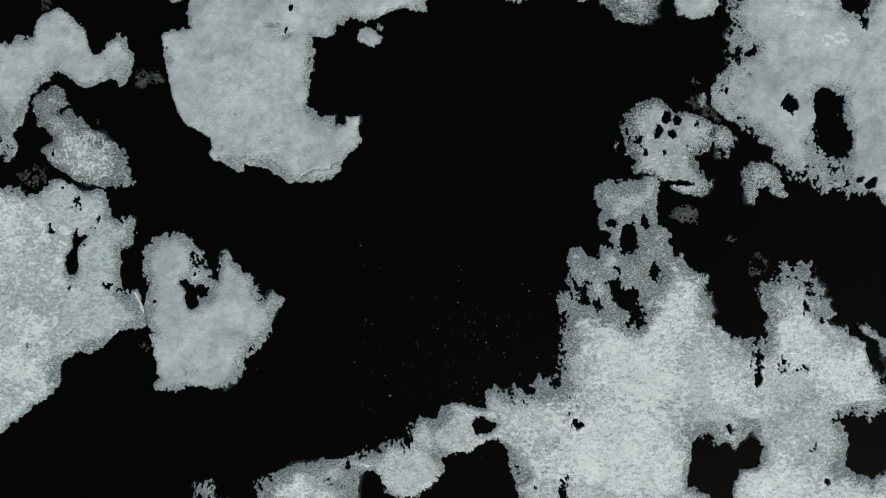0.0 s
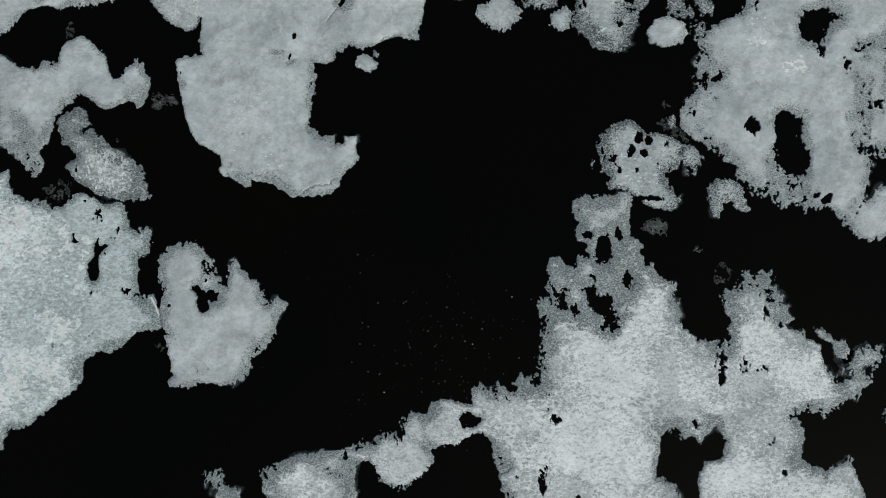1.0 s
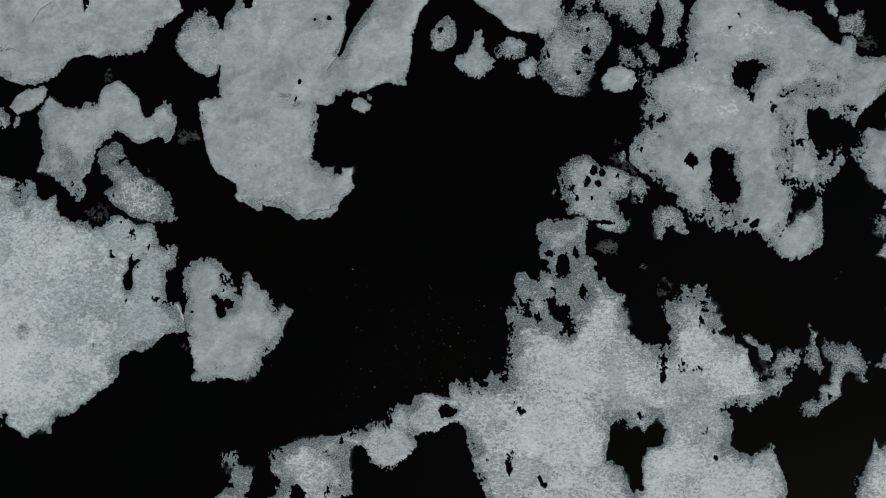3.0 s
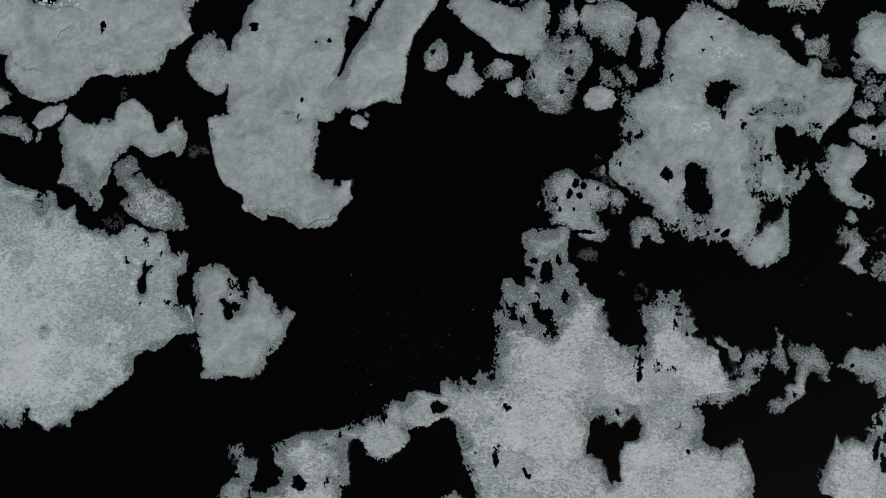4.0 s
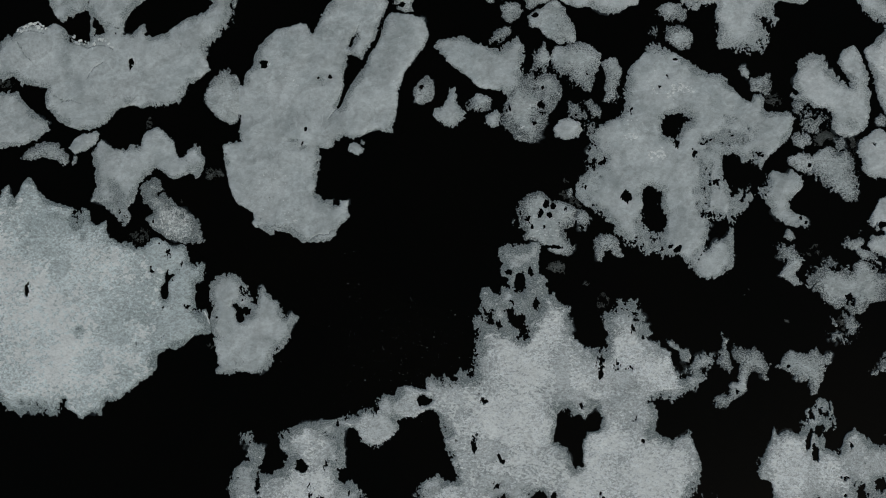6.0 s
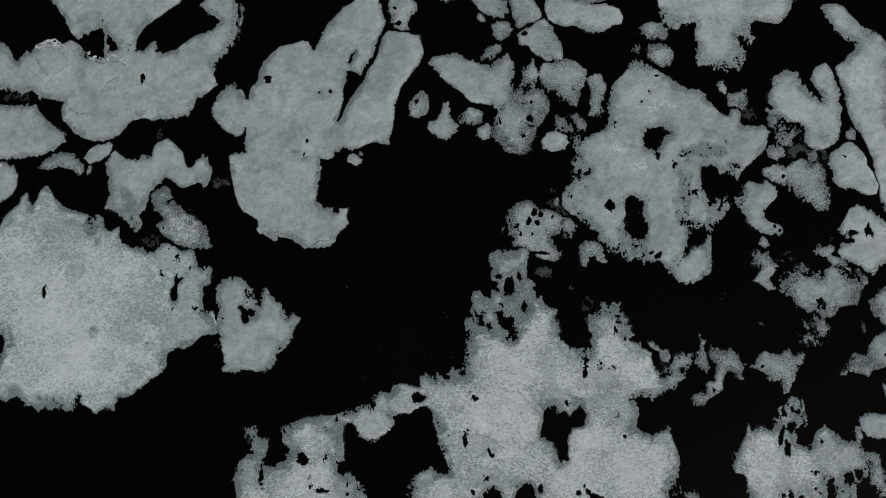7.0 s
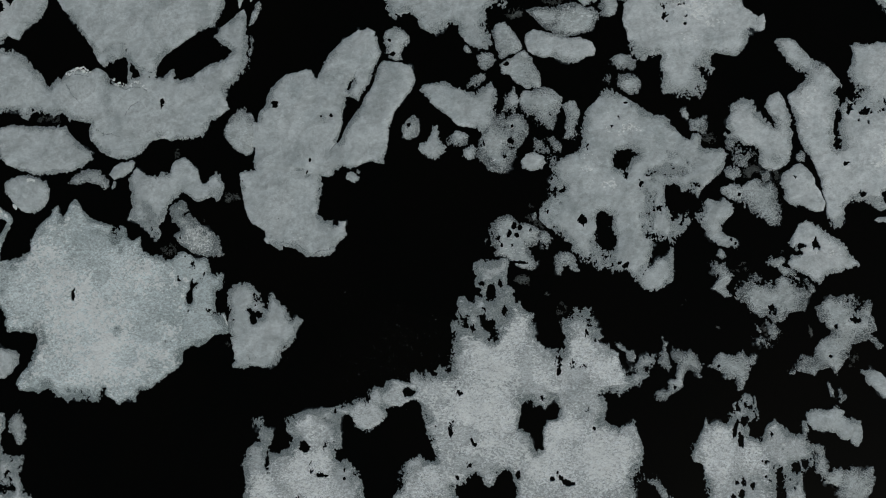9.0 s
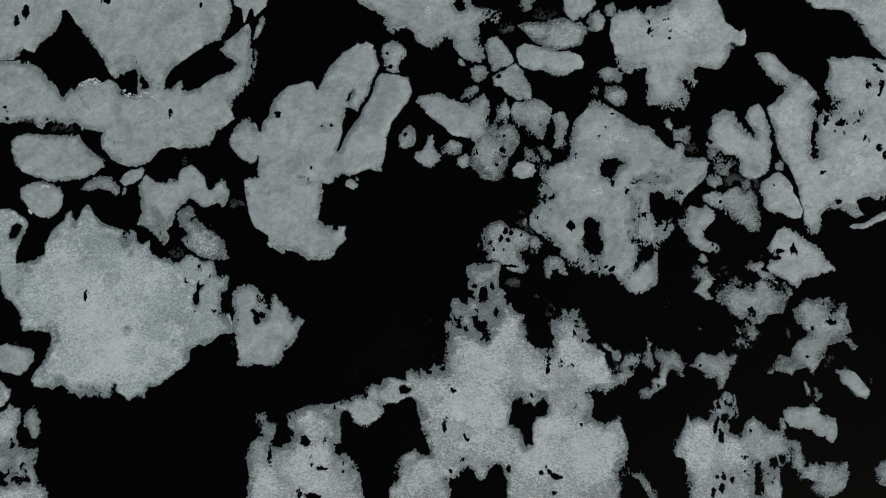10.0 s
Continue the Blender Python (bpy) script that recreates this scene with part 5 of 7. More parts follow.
floe("small rounded lump of ice", "porous", 0.5, [
    [(49.2, 10.5), (49.6, 11.4), (50.5, 11.2), (50.7, 10.1), (50.0, 9.8)],
])
floe("crescent-shaped ice floe", "smooth", 0.5, [
    [(46.5, 17.1), (47.0, 18.5), (47.9, 19.3), (48.7, 19.0), (49.5, 18.8), (50.2, 19.3), (51.0, 18.8), (51.9, 18.3), (51.9, 17.1), (51.5, 16.4), (50.7, 15.9), (50.0, 15.2), (50.0, 14.1), (50.8, 13.6), (51.7, 13.4), (52.5, 12.8), (52.6, 11.6), (52.1, 11.5), (51.8, 11.8), (50.8, 11.7), (49.8, 12.0), (48.8, 12.5), (47.9, 13.3), (47.4, 14.5), (46.6, 15.5), (46.3, 16.3)],
], pits=[(51.4, 12.9, 0.22, 0.22, 0), (52.1, 12.4, 0.22, 0.29, 0)], crust=[(49.7, 16.9, 0.6, 1.0, 0.5)], rotten=[(51.6, 12.4, 1.6, 1.0, 0.9), (50.2, 12.9, 1.5, 0.9, 0.5), (47.0, 17.4, 0.9, 1.8, 0.4)])
floe("rounded porous ice floe with a dark rim", "porous", 0.6, [
    [(51.7, 21.7), (52.6, 21.0), (54.0, 22.0), (55.3, 22.5), (56.5, 21.7), (57.5, 22.0), (58.2, 20.7), (58.4, 18.9), (58.9, 17.5), (59.2, 16.2), (58.5, 15.4), (57.6, 15.0), (56.5, 15.9), (55.3, 16.5), (54.9, 17.4), (53.6, 17.9), (52.7, 18.8), (53.1, 19.9)],
])
floe("small five-sided pale ice floe", "pale", 0.3, [
    [(59.3, 23.4), (60.6, 24.4), (61.7, 24.9), (62.8, 24.0), (63.7, 23.1), (64.1, 21.7), (65.0, 20.4), (65.5, 19.0), (65.3, 17.6), (64.2, 17.3), (62.8, 17.9), (61.1, 18.2), (59.7, 18.7), (59.1, 19.8), (59.3, 20.7), (58.6, 21.8)],
], pits=[(60.8, 22.7, 0.37, 0.14, 0)])
floe("heart-shaped pale ice floe with a narrow cleft", "pale", 0.35, [
    [(50.5, 30.2), (50.4, 31.4), (51.1, 32.4), (51.1, 33.6), (51.9, 34.4), (52.7, 35.0), (53.6, 34.7), (54.6, 34.7), (55.0, 33.8), (55.5, 32.8), (56.4, 31.9), (57.2, 31.0), (58.1, 30.3), (57.8, 31.4), (56.9, 32.7), (56.4, 33.5), (56.6, 34.7), (57.3, 35.5), (58.5, 36.1), (59.3, 35.0), (59.8, 33.5), (60.3, 31.9), (60.5, 29.4), (60.6, 27.1), (60.1, 25.0), (59.1, 24.1), (57.5, 23.7), (56.3, 23.9), (55.6, 24.8), (55.5, 26.6), (54.8, 27.4), (53.3, 27.5), (52.1, 28.3), (50.5, 28.5), (50.4, 29.2), (51.1, 29.4)],
], crust=[(52.9, 32.0, 2.3, 2.3, 0.4)], rotten=[(57.9, 25.2, 2.3, 1.5, 0.5), (58.7, 34.9, 1.1, 1.3, 0.4)])
floe("long pale ice floe cracked along a broad pitted slab", "pale", 0.5, [
    [(57.8, 43.7), (58.0, 44.3), (59.5, 44.4), (60.7, 44.1), (61.6, 43.0), (62.7, 41.9), (63.6, 40.9), (64.6, 40.5), (65.8, 39.8), (66.7, 38.7), (67.6, 37.7), (67.8, 36.6), (66.9, 35.9), (67.4, 34.7), (67.2, 33.2), (66.8, 31.8), (66.7, 29.5), (66.6, 27.9), (67.7, 26.6), (68.9, 22.7), (69.8, 20.5), (69.7, 19.3), (68.5, 18.2), (68.3, 16.4), (67.9, 14.7), (66.8, 15.2), (65.7, 16.5), (65.5, 19.0), (65.0, 20.8), (64.4, 23.1), (63.7, 24.9), (62.3, 27.0), (61.4, 28.8), (61.2, 29.9), (60.8, 32.2), (60.1, 34.0), (59.6, 35.4), (60.8, 36.1), (62.0, 37.4), (62.2, 38.6), (60.9, 39.5), (59.6, 40.7), (58.7, 42.3)],
    [(69.0, 43.3), (70.1, 43.6), (71.5, 43.3), (73.2, 43.8), (75.8, 43.5), (78.9, 43.1), (84.5, 42.0), (86.2, 23.0), (78.3, 21.1), (77.2, 20.9), (75.0, 21.0), (73.7, 20.5), (74.2, 19.2), (74.9, 18.3), (73.7, 17.6), (72.4, 18.4), (71.1, 19.1), (69.7, 18.9), (68.5, 20.9), (67.6, 25.4), (67.3, 26.8), (68.0, 27.4), (67.6, 28.9), (67.2, 30.4), (67.8, 32.3), (67.5, 33.4), (68.4, 34.7), (69.8, 35.0), (70.2, 35.5), (69.6, 36.4), (69.0, 37.8), (68.7, 39.1), (69.3, 40.5), (69.5, 41.9)],
], pits=[(76.4, 42.3, 0.37, 0.37, 0), (77.0, 41.6, 0.47, 0.47, 0), (75.4, 39.2, 0.37, 0.74, 0), (77.5, 39.0, 0.37, 1.12, 0), (69.2, 33.5, 0.28, 0.93, -25), (71.5, 32.9, 0.84, 0.56, 20), (73.7, 32.8, 0.37, 0.37, 0), (74.4, 34.6, 0.37, 0.19, 0), (71.0, 20.3, 0.56, 0.37, 0), (68.5, 25.0, 0.37, 0.28, 0), (75.0, 30.5, 0.19, 0.47, -30), (77.2, 29.0, 0.47, 0.65, 0), (73.8, 32.7, 0.23, 0.42, 0), (71.7, 31.3, 0.14, 0.23, 0), (75.0, 30.9, 0.11, 0.11, 0), (75.6, 30.2, 0.11, 0.33, 20), (77.9, 27.7, 0.33, 0.56, 0), (68.4, 20.7, 0.17, 0.14, 0), (70.2, 31.6, 0.19, 0.12, 0)], crust=[(70.7, 26.4, 4.7, 4.7, 0.6), (65.4, 24.5, 1.9, 3.7, 0.2), (75.9, 25.5, 2.8, 2.8, 0.5), (62.3, 34.5, 1.9, 5.6, 0.3), (63.7, 20.8, 1.9, 3.7, 0.3), (74.5, 26.4, 4.2, 4.7, 0.3), (65.8, 22.6, 2.8, 5.6, 0.3), (63.5, 34.4, 2.8, 5.6, 0.5), (75.8, 25.5, 3.7, 5.6, 0.5), (74.0, 39.1, 3.7, 3.7, 0.5)], rotten=[(72.4, 34.6, 4.2, 2.8, 0.6), (70.2, 37.3, 1.9, 3.7, 0.4), (68.1, 15.9, 1.5, 2.0, 0.6), (72.4, 19.0, 3.2, 1.5, 0.7), (76.7, 40.1, 1.9, 3.7, 0.5), (61.3, 40.0, 1.9, 1.1, 0.3)])
floe("thin sliver of pale ice", "pale", 0.3, [
    [(72.4, 16.3), (73.3, 16.8), (75.0, 16.9), (76.3, 17.9), (77.6, 18.8), (79.4, 19.1), (80.2, 18.4), (78.5, 17.7), (76.8, 17.0), (75.0, 16.0), (73.3, 15.9)],
])
floe("arrowhead-shaped pale ice floe with three dark pits", "pale", 0.3, [
    [(60.0, 12.5), (60.7, 13.9), (61.5, 15.5), (62.7, 16.2), (63.9, 15.5), (65.1, 14.7), (66.4, 14.0), (67.4, 13.4), (68.6, 12.3), (69.0, 11.0), (70.3, 10.1), (70.9, 9.2), (69.4, 9.0), (67.7, 8.4), (66.0, 7.7), (64.5, 6.3), (63.4, 7.2), (62.0, 8.1), (60.7, 8.5), (59.9, 9.4), (60.3, 10.6), (61.6, 10.8), (60.7, 11.7)],
], pits=[(61.8, 12.1, 0.65, 0.47, 0), (63.9, 12.4, 0.47, 0.74, 0), (61.5, 11.1, 0.84, 0.37, 0)], crust=[(65.4, 10.9, 3.7, 2.3, 0.5), (65.4, 12.7, 3.3, 2.8, 0.5)])
floe("broad pale ice floe with a straight broken edge", "pale", 0.3, [
    [(63.9, 53.9), (65.7, 52.8), (67.0, 51.6), (68.8, 51.3), (71.4, 51.3), (72.8, 50.4), (74.1, 48.8), (75.0, 47.3), (75.8, 45.8), (77.1, 44.5), (78.3, 43.6), (81.1, 42.9), (84.5, 47.5), (82.8, 58.5), (63.4, 58.6)],
], pits=[(74.5, 48.7, 0.28, 0.28, 0)], crust=[(74.8, 51.0, 5.6, 2.3, 0.8)])
floe("broad pale ice floe with a square lobe and small pits", "pale", 0.55, [
    [(34.6, 49.7), (35.5, 50.9), (37.3, 51.3), (38.7, 51.6), (40.1, 51.1), (41.0, 51.8), (42.3, 51.6), (43.7, 52.2), (45.1, 53.4), (45.5, 55.8), (50.9, 55.8), (51.8, 53.2), (52.6, 51.1), (53.2, 49.2), (54.4, 48.5), (55.3, 47.7), (56.2, 48.3), (56.6, 46.9), (56.2, 45.5), (55.3, 45.1), (54.2, 46.0), (53.9, 44.1), (53.3, 42.5), (52.0, 41.3), (50.9, 41.6), (48.8, 41.9), (48.2, 41.3), (48.6, 39.4), (48.0, 38.5), (47.0, 39.4), (46.1, 39.9), (46.6, 38.5), (47.5, 37.6), (47.5, 36.2), (46.5, 34.8), (45.3, 34.5), (43.5, 34.9), (42.0, 35.0), (40.8, 35.6), (40.3, 36.6), (40.7, 38.0), (40.4, 40.3), (40.7, 41.7), (39.3, 41.5), (37.5, 40.7), (36.4, 41.5), (35.6, 43.1), (35.1, 45.0), (34.5, 47.3)],
], pits=[(41.0, 47.5, 0.47, 0.56, 0), (40.7, 49.4, 0.37, 0.28, 0), (43.2, 49.5, 0.28, 0.19, 0), (44.1, 46.6, 0.28, 0.28, 0), (44.3, 47.8, 0.19, 0.19, 0)], crust=[(48.7, 48.3, 3.7, 3.7, 0.5), (39.2, 47.3, 2.8, 2.8, 0.3), (44.7, 42.7, 2.8, 2.8, 0.5), (43.7, 49.2, 3.7, 2.8, 0.3), (43.7, 47.3, 5.6, 4.7, 0.4)], rotten=[(44.4, 36.1, 3.7, 2.0, 0.6), (37.0, 43.1, 1.9, 2.8, 0.4), (47.9, 40.4, 1.3, 1.9, 0.6), (41.0, 48.3, 2.3, 2.3, 0.4), (54.6, 46.4, 1.9, 1.9, 0.5), (42.4, 44.5, 1.9, 1.3, 0.3)])
floe("small rounded ice floe", "porous", 0.4, [
    [(32.6, 40.7), (33.4, 41.5), (34.7, 41.7), (36.1, 41.5), (36.8, 40.6), (36.6, 39.5), (35.2, 39.0), (33.7, 39.6)],
])
floe("small rounded ice floe", "porous", 0.4, [
    [(34.1, 38.4), (35.7, 38.7), (37.1, 38.1), (37.6, 37.0), (37.1, 35.6), (35.8, 35.3), (34.4, 36.0), (33.5, 37.0)],
])
floe("small rounded ice floe", "porous", 0.4, [
    [(31.3, 50.7), (32.7, 51.3), (33.7, 50.1), (33.5, 48.2), (32.6, 47.5), (31.1, 47.7), (30.8, 49.2)],
])
floe("small rounded ice floe", "porous", 0.5, [
    [(33.6, 52.0), (35.0, 52.5), (35.7, 51.3), (35.1, 50.1), (33.9, 50.3)],
])
floe("rounded pale ice floe", "smooth", 0.3, [
    [(26.7, 53.0), (27.6, 55.3), (31.7, 55.3), (32.3, 52.5), (31.4, 51.1), (30.0, 49.9), (28.6, 49.4), (27.4, 50.3), (27.0, 51.8)],
])
floe("small rounded ice floe", "porous", 0.5, [
    [(19.9, 54.1), (22.3, 54.1), (22.3, 52.5), (21.6, 51.3), (20.5, 50.9), (19.7, 52.2)],
])
floe("patch of dark brash ice", "slush", 0.8, [
    [(21.6, 50.1), (23.0, 51.1), (24.2, 51.3), (25.8, 50.6), (25.2, 49.6), (23.5, 49.4)],
])
floe("broad pale ice floe with scalloped edges", "smooth", 0.45, [
    [(-7.6, 52.5), (-8.4, 55.9), (10.2, 55.9), (11.4, 54.4), (11.8, 52.0), (13.2, 51.5), (15.1, 51.8), (16.5, 50.6), (16.1, 49.3), (14.6, 49.3), (13.3, 48.7), (13.1, 46.8), (13.8, 44.9), (14.1, 43.4), (13.6, 42.3), (12.0, 42.5), (10.6, 42.9), (9.6, 43.9), (8.8, 44.8), (8.6, 46.1), (7.2, 46.6), (6.3, 45.3), (5.3, 44.8), (3.4, 45.3), (2.4, 46.1), (1.9, 47.7), (0.5, 48.2), (-0.5, 47.7), (-1.4, 47.4), (-2.7, 48.3), (-3.1, 50.1), (-4.4, 50.8), (-5.9, 51.5)],
], holes=[
    [(8.6, 52.2), (9.4, 53.2), (10.5, 52.5), (10.8, 51.2), (9.6, 51.1)],
], pits=[(15.7, 50.4, 0.28, 0.28, 0)], crust=[(2.8, 51.0, 5.6, 1.9, 0.3), (4.7, 49.1, 7.4, 2.8, 0.2)], rotten=[(11.9, 44.4, 2.4, 3.0, 0.6), (14.9, 50.5, 2.0, 1.5, 0.7), (4.8, 45.8, 2.8, 1.3, 0.5), (-2.0, 49.1, 1.9, 1.7, 0.5)])
floe("elongated ice floe", "porous", 0.35, [
    [(14.1, 45.3), (14.7, 46.5), (15.9, 46.8), (17.1, 45.8), (18.0, 44.6), (18.8, 43.5), (19.0, 42.5), (17.9, 41.7), (16.7, 41.4), (15.5, 40.6), (15.1, 41.7), (14.5, 43.4)],
])
floe("angular ice floe with a dark pit", "porous", 0.4, [
    [(15.5, 40.1), (16.4, 40.8), (17.6, 41.4), (19.2, 42.3), (20.2, 41.4), (20.9, 40.2), (21.7, 38.7), (22.1, 37.3), (21.8, 36.2), (19.6, 36.2), (18.7, 36.7), (17.7, 37.3), (16.8, 38.2), (15.8, 38.5)],
], pits=[(16.5, 40.1, 0.37, 0.37, 0), (16.5, 40.1, 0.37, 0.37, 0), (19.5, 38.7, 0.14, 0.14, 0)])
floe("angular porous ice floe", "porous", 0.5, [
    [(19.0, 35.9), (20.6, 35.9), (22.4, 36.5), (23.8, 36.1), (25.2, 35.0), (25.5, 34.1), (25.0, 32.7), (24.6, 31.3), (24.1, 29.8), (23.5, 29.6), (22.1, 30.3), (20.7, 31.4), (19.4, 31.9), (18.9, 33.1), (18.5, 34.5)],
], holes=[
    [(24.8, 31.8), (25.7, 32.0), (26.1, 30.3), (25.4, 29.4), (24.5, 29.5), (24.1, 30.5)],
], rotten=[(22.5, 31.7, 2.8, 2.3, 0.6)])
floe("long rounded ice floe", "porous", 0.4, [
    [(19.3, 48.7), (20.7, 49.2), (22.1, 49.5), (23.5, 49.4), (24.9, 49.6), (26.3, 50.1), (27.7, 49.7), (29.6, 49.0), (30.8, 48.4), (30.8, 47.1), (30.1, 45.6), (28.7, 45.0), (27.3, 44.6), (25.9, 44.4), (24.6, 44.6), (23.4, 45.2), (22.2, 45.8), (21.0, 47.1), (20.0, 48.0)],
])
floe("long rounded pale ice floe", "pale", 0.35, [
    [(19.4, 44.9), (20.6, 45.6), (22.2, 45.4), (24.1, 44.9), (26.4, 44.3), (28.3, 44.3), (29.9, 43.7), (30.5, 42.6), (30.3, 41.5), (29.1, 41.2), (27.9, 40.5), (26.5, 40.1), (25.1, 40.7), (23.7, 41.1), (22.3, 41.1), (20.9, 41.4), (19.8, 42.0), (19.2, 43.5)],
])
floe("patch of wet brash ice", "slush", 0.8, [
    [(15.6, 48.0), (17.0, 48.7), (18.4, 49.2), (19.1, 48.2), (18.4, 47.3), (16.9, 47.1)],
])
floe("small ragged ice floe, half melted", "porous", 0.6, [
    [(-3.3, 44.8), (-2.6, 45.7), (-1.1, 46.0), (0.1, 45.3), (1.2, 44.3), (0.9, 43.2), (0.2, 42.6), (-0.3, 41.4), (0.2, 40.5), (-1.2, 40.5), (-2.2, 40.9), (-2.7, 42.2), (-3.2, 43.3)],
], pits=[(-2.3, 43.8, 0.28, 0.28, 0), (-1.7, 41.6, 0.47, 0.37, 0)])
floe("small round lump of ice", "porous", 0.3, [
    [(9.5, 42.3), (9.9, 43.1), (10.6, 42.7), (11.0, 41.9), (10.1, 41.5)],
])
floe("small rounded ice floe", "porous", 0.4, [
    [(11.6, 41.3), (12.9, 42.0), (14.4, 41.7), (14.9, 40.8), (14.2, 39.6), (13.0, 39.0), (12.1, 39.6)],
])
floe("small bent ice floe", "porous", 0.5, [
    [(10.3, 36.6), (10.9, 37.7), (12.1, 38.5), (13.3, 38.5), (13.3, 37.3), (12.1, 36.6), (10.9, 36.2)],
])
floe("pale wedge-shaped ice floe", "smooth", 0.35, [
    [(2.8, 35.7), (3.2, 36.5), (4.6, 36.9), (6.5, 37.3), (7.9, 36.7), (9.6, 36.0), (11.5, 35.3), (12.6, 36.2), (14.1, 37.0), (15.0, 35.9), (15.1, 34.0), (14.2, 32.6), (13.4, 31.5), (12.6, 29.6), (10.9, 29.8), (9.0, 30.1), (7.6, 31.5), (5.7, 32.7), (4.4, 33.8), (3.7, 34.8)],
    [(10.5, 32.6), (14.7, 33.3), (15.0, 30.6), (12.8, 28.8), (11.4, 30.2)],
], pits=[(15.9, 36.0, 0.28, 0.14, 0)])
floe("speckled porous ice floe with dark pits", "porous", 0.5, [
    [(13.7, 31.6), (14.8, 32.1), (16.5, 31.9), (18.1, 32.3), (19.4, 31.7), (20.4, 30.4), (20.1, 28.8), (19.4, 27.6), (18.5, 26.5), (18.0, 24.6), (17.4, 22.9), (16.2, 22.5), (14.3, 22.8), (13.4, 23.8), (12.2, 24.7), (12.1, 26.4), (12.6, 28.1), (13.1, 29.7)],
], pits=[(13.9, 31.9, 0.19, 0.19, 0), (17.7, 30.2, 0.28, 0.28, 0), (17.5, 27.9, 0.37, 0.47, 0), (13.3, 27.2, 0.28, 0.37, 0), (16.6, 25.3, 0.37, 0.28, 0), (17.4, 30.2, 0.19, 0.19, 0), (17.5, 27.8, 0.33, 0.33, 0), (13.3, 27.2, 0.22, 0.37, 0)], rotten=[(18.0, 25.5, 2.8, 3.7, 0.9), (16.5, 30.2, 3.7, 1.9, 0.7)])
floe("small round ice floe with a melt hole", "porous", 0.5, [
    [(0.0, 30.0), (1.0, 31.1), (2.1, 31.8), (2.9, 30.8), (3.1, 29.3), (2.5, 28.1), (1.3, 27.7), (0.2, 28.1)],
], pits=[(1.2, 30.2, 0.28, 0.28, 0), (1.2, 30.1, 0.28, 0.33, 0)])
floe("pear-shaped ice floe", "smooth", 0.3, [
    [(5.0, 30.1), (5.8, 30.3), (6.2, 29.3), (6.1, 28.0), (7.0, 27.1), (7.4, 26.1), (6.5, 25.4), (5.6, 24.6), (4.5, 24.7), (3.5, 25.5), (2.7, 26.4), (3.0, 27.2), (4.2, 27.7), (4.7, 28.6)],
])
floe("small oval ice floe", "porous", 0.45, [
    [(7.2, 27.4), (7.7, 28.4), (8.8, 29.4), (10.0, 29.2), (10.8, 28.4), (10.6, 27.3), (9.6, 26.8), (8.2, 27.1)],
])
floe("small pointed ice floe", "smooth", 0.3, [
    [(9.7, 25.4), (10.2, 26.5), (11.4, 27.3), (12.1, 26.4), (11.8, 24.9), (10.6, 24.7)],
])
floe("small smooth oval ice floe", "pale", 0.2, [
    [(19.0, 24.6), (19.9, 25.8), (21.2, 26.1), (22.6, 25.6), (23.0, 24.5), (22.4, 23.4), (20.8, 23.0), (19.4, 23.5)],
])
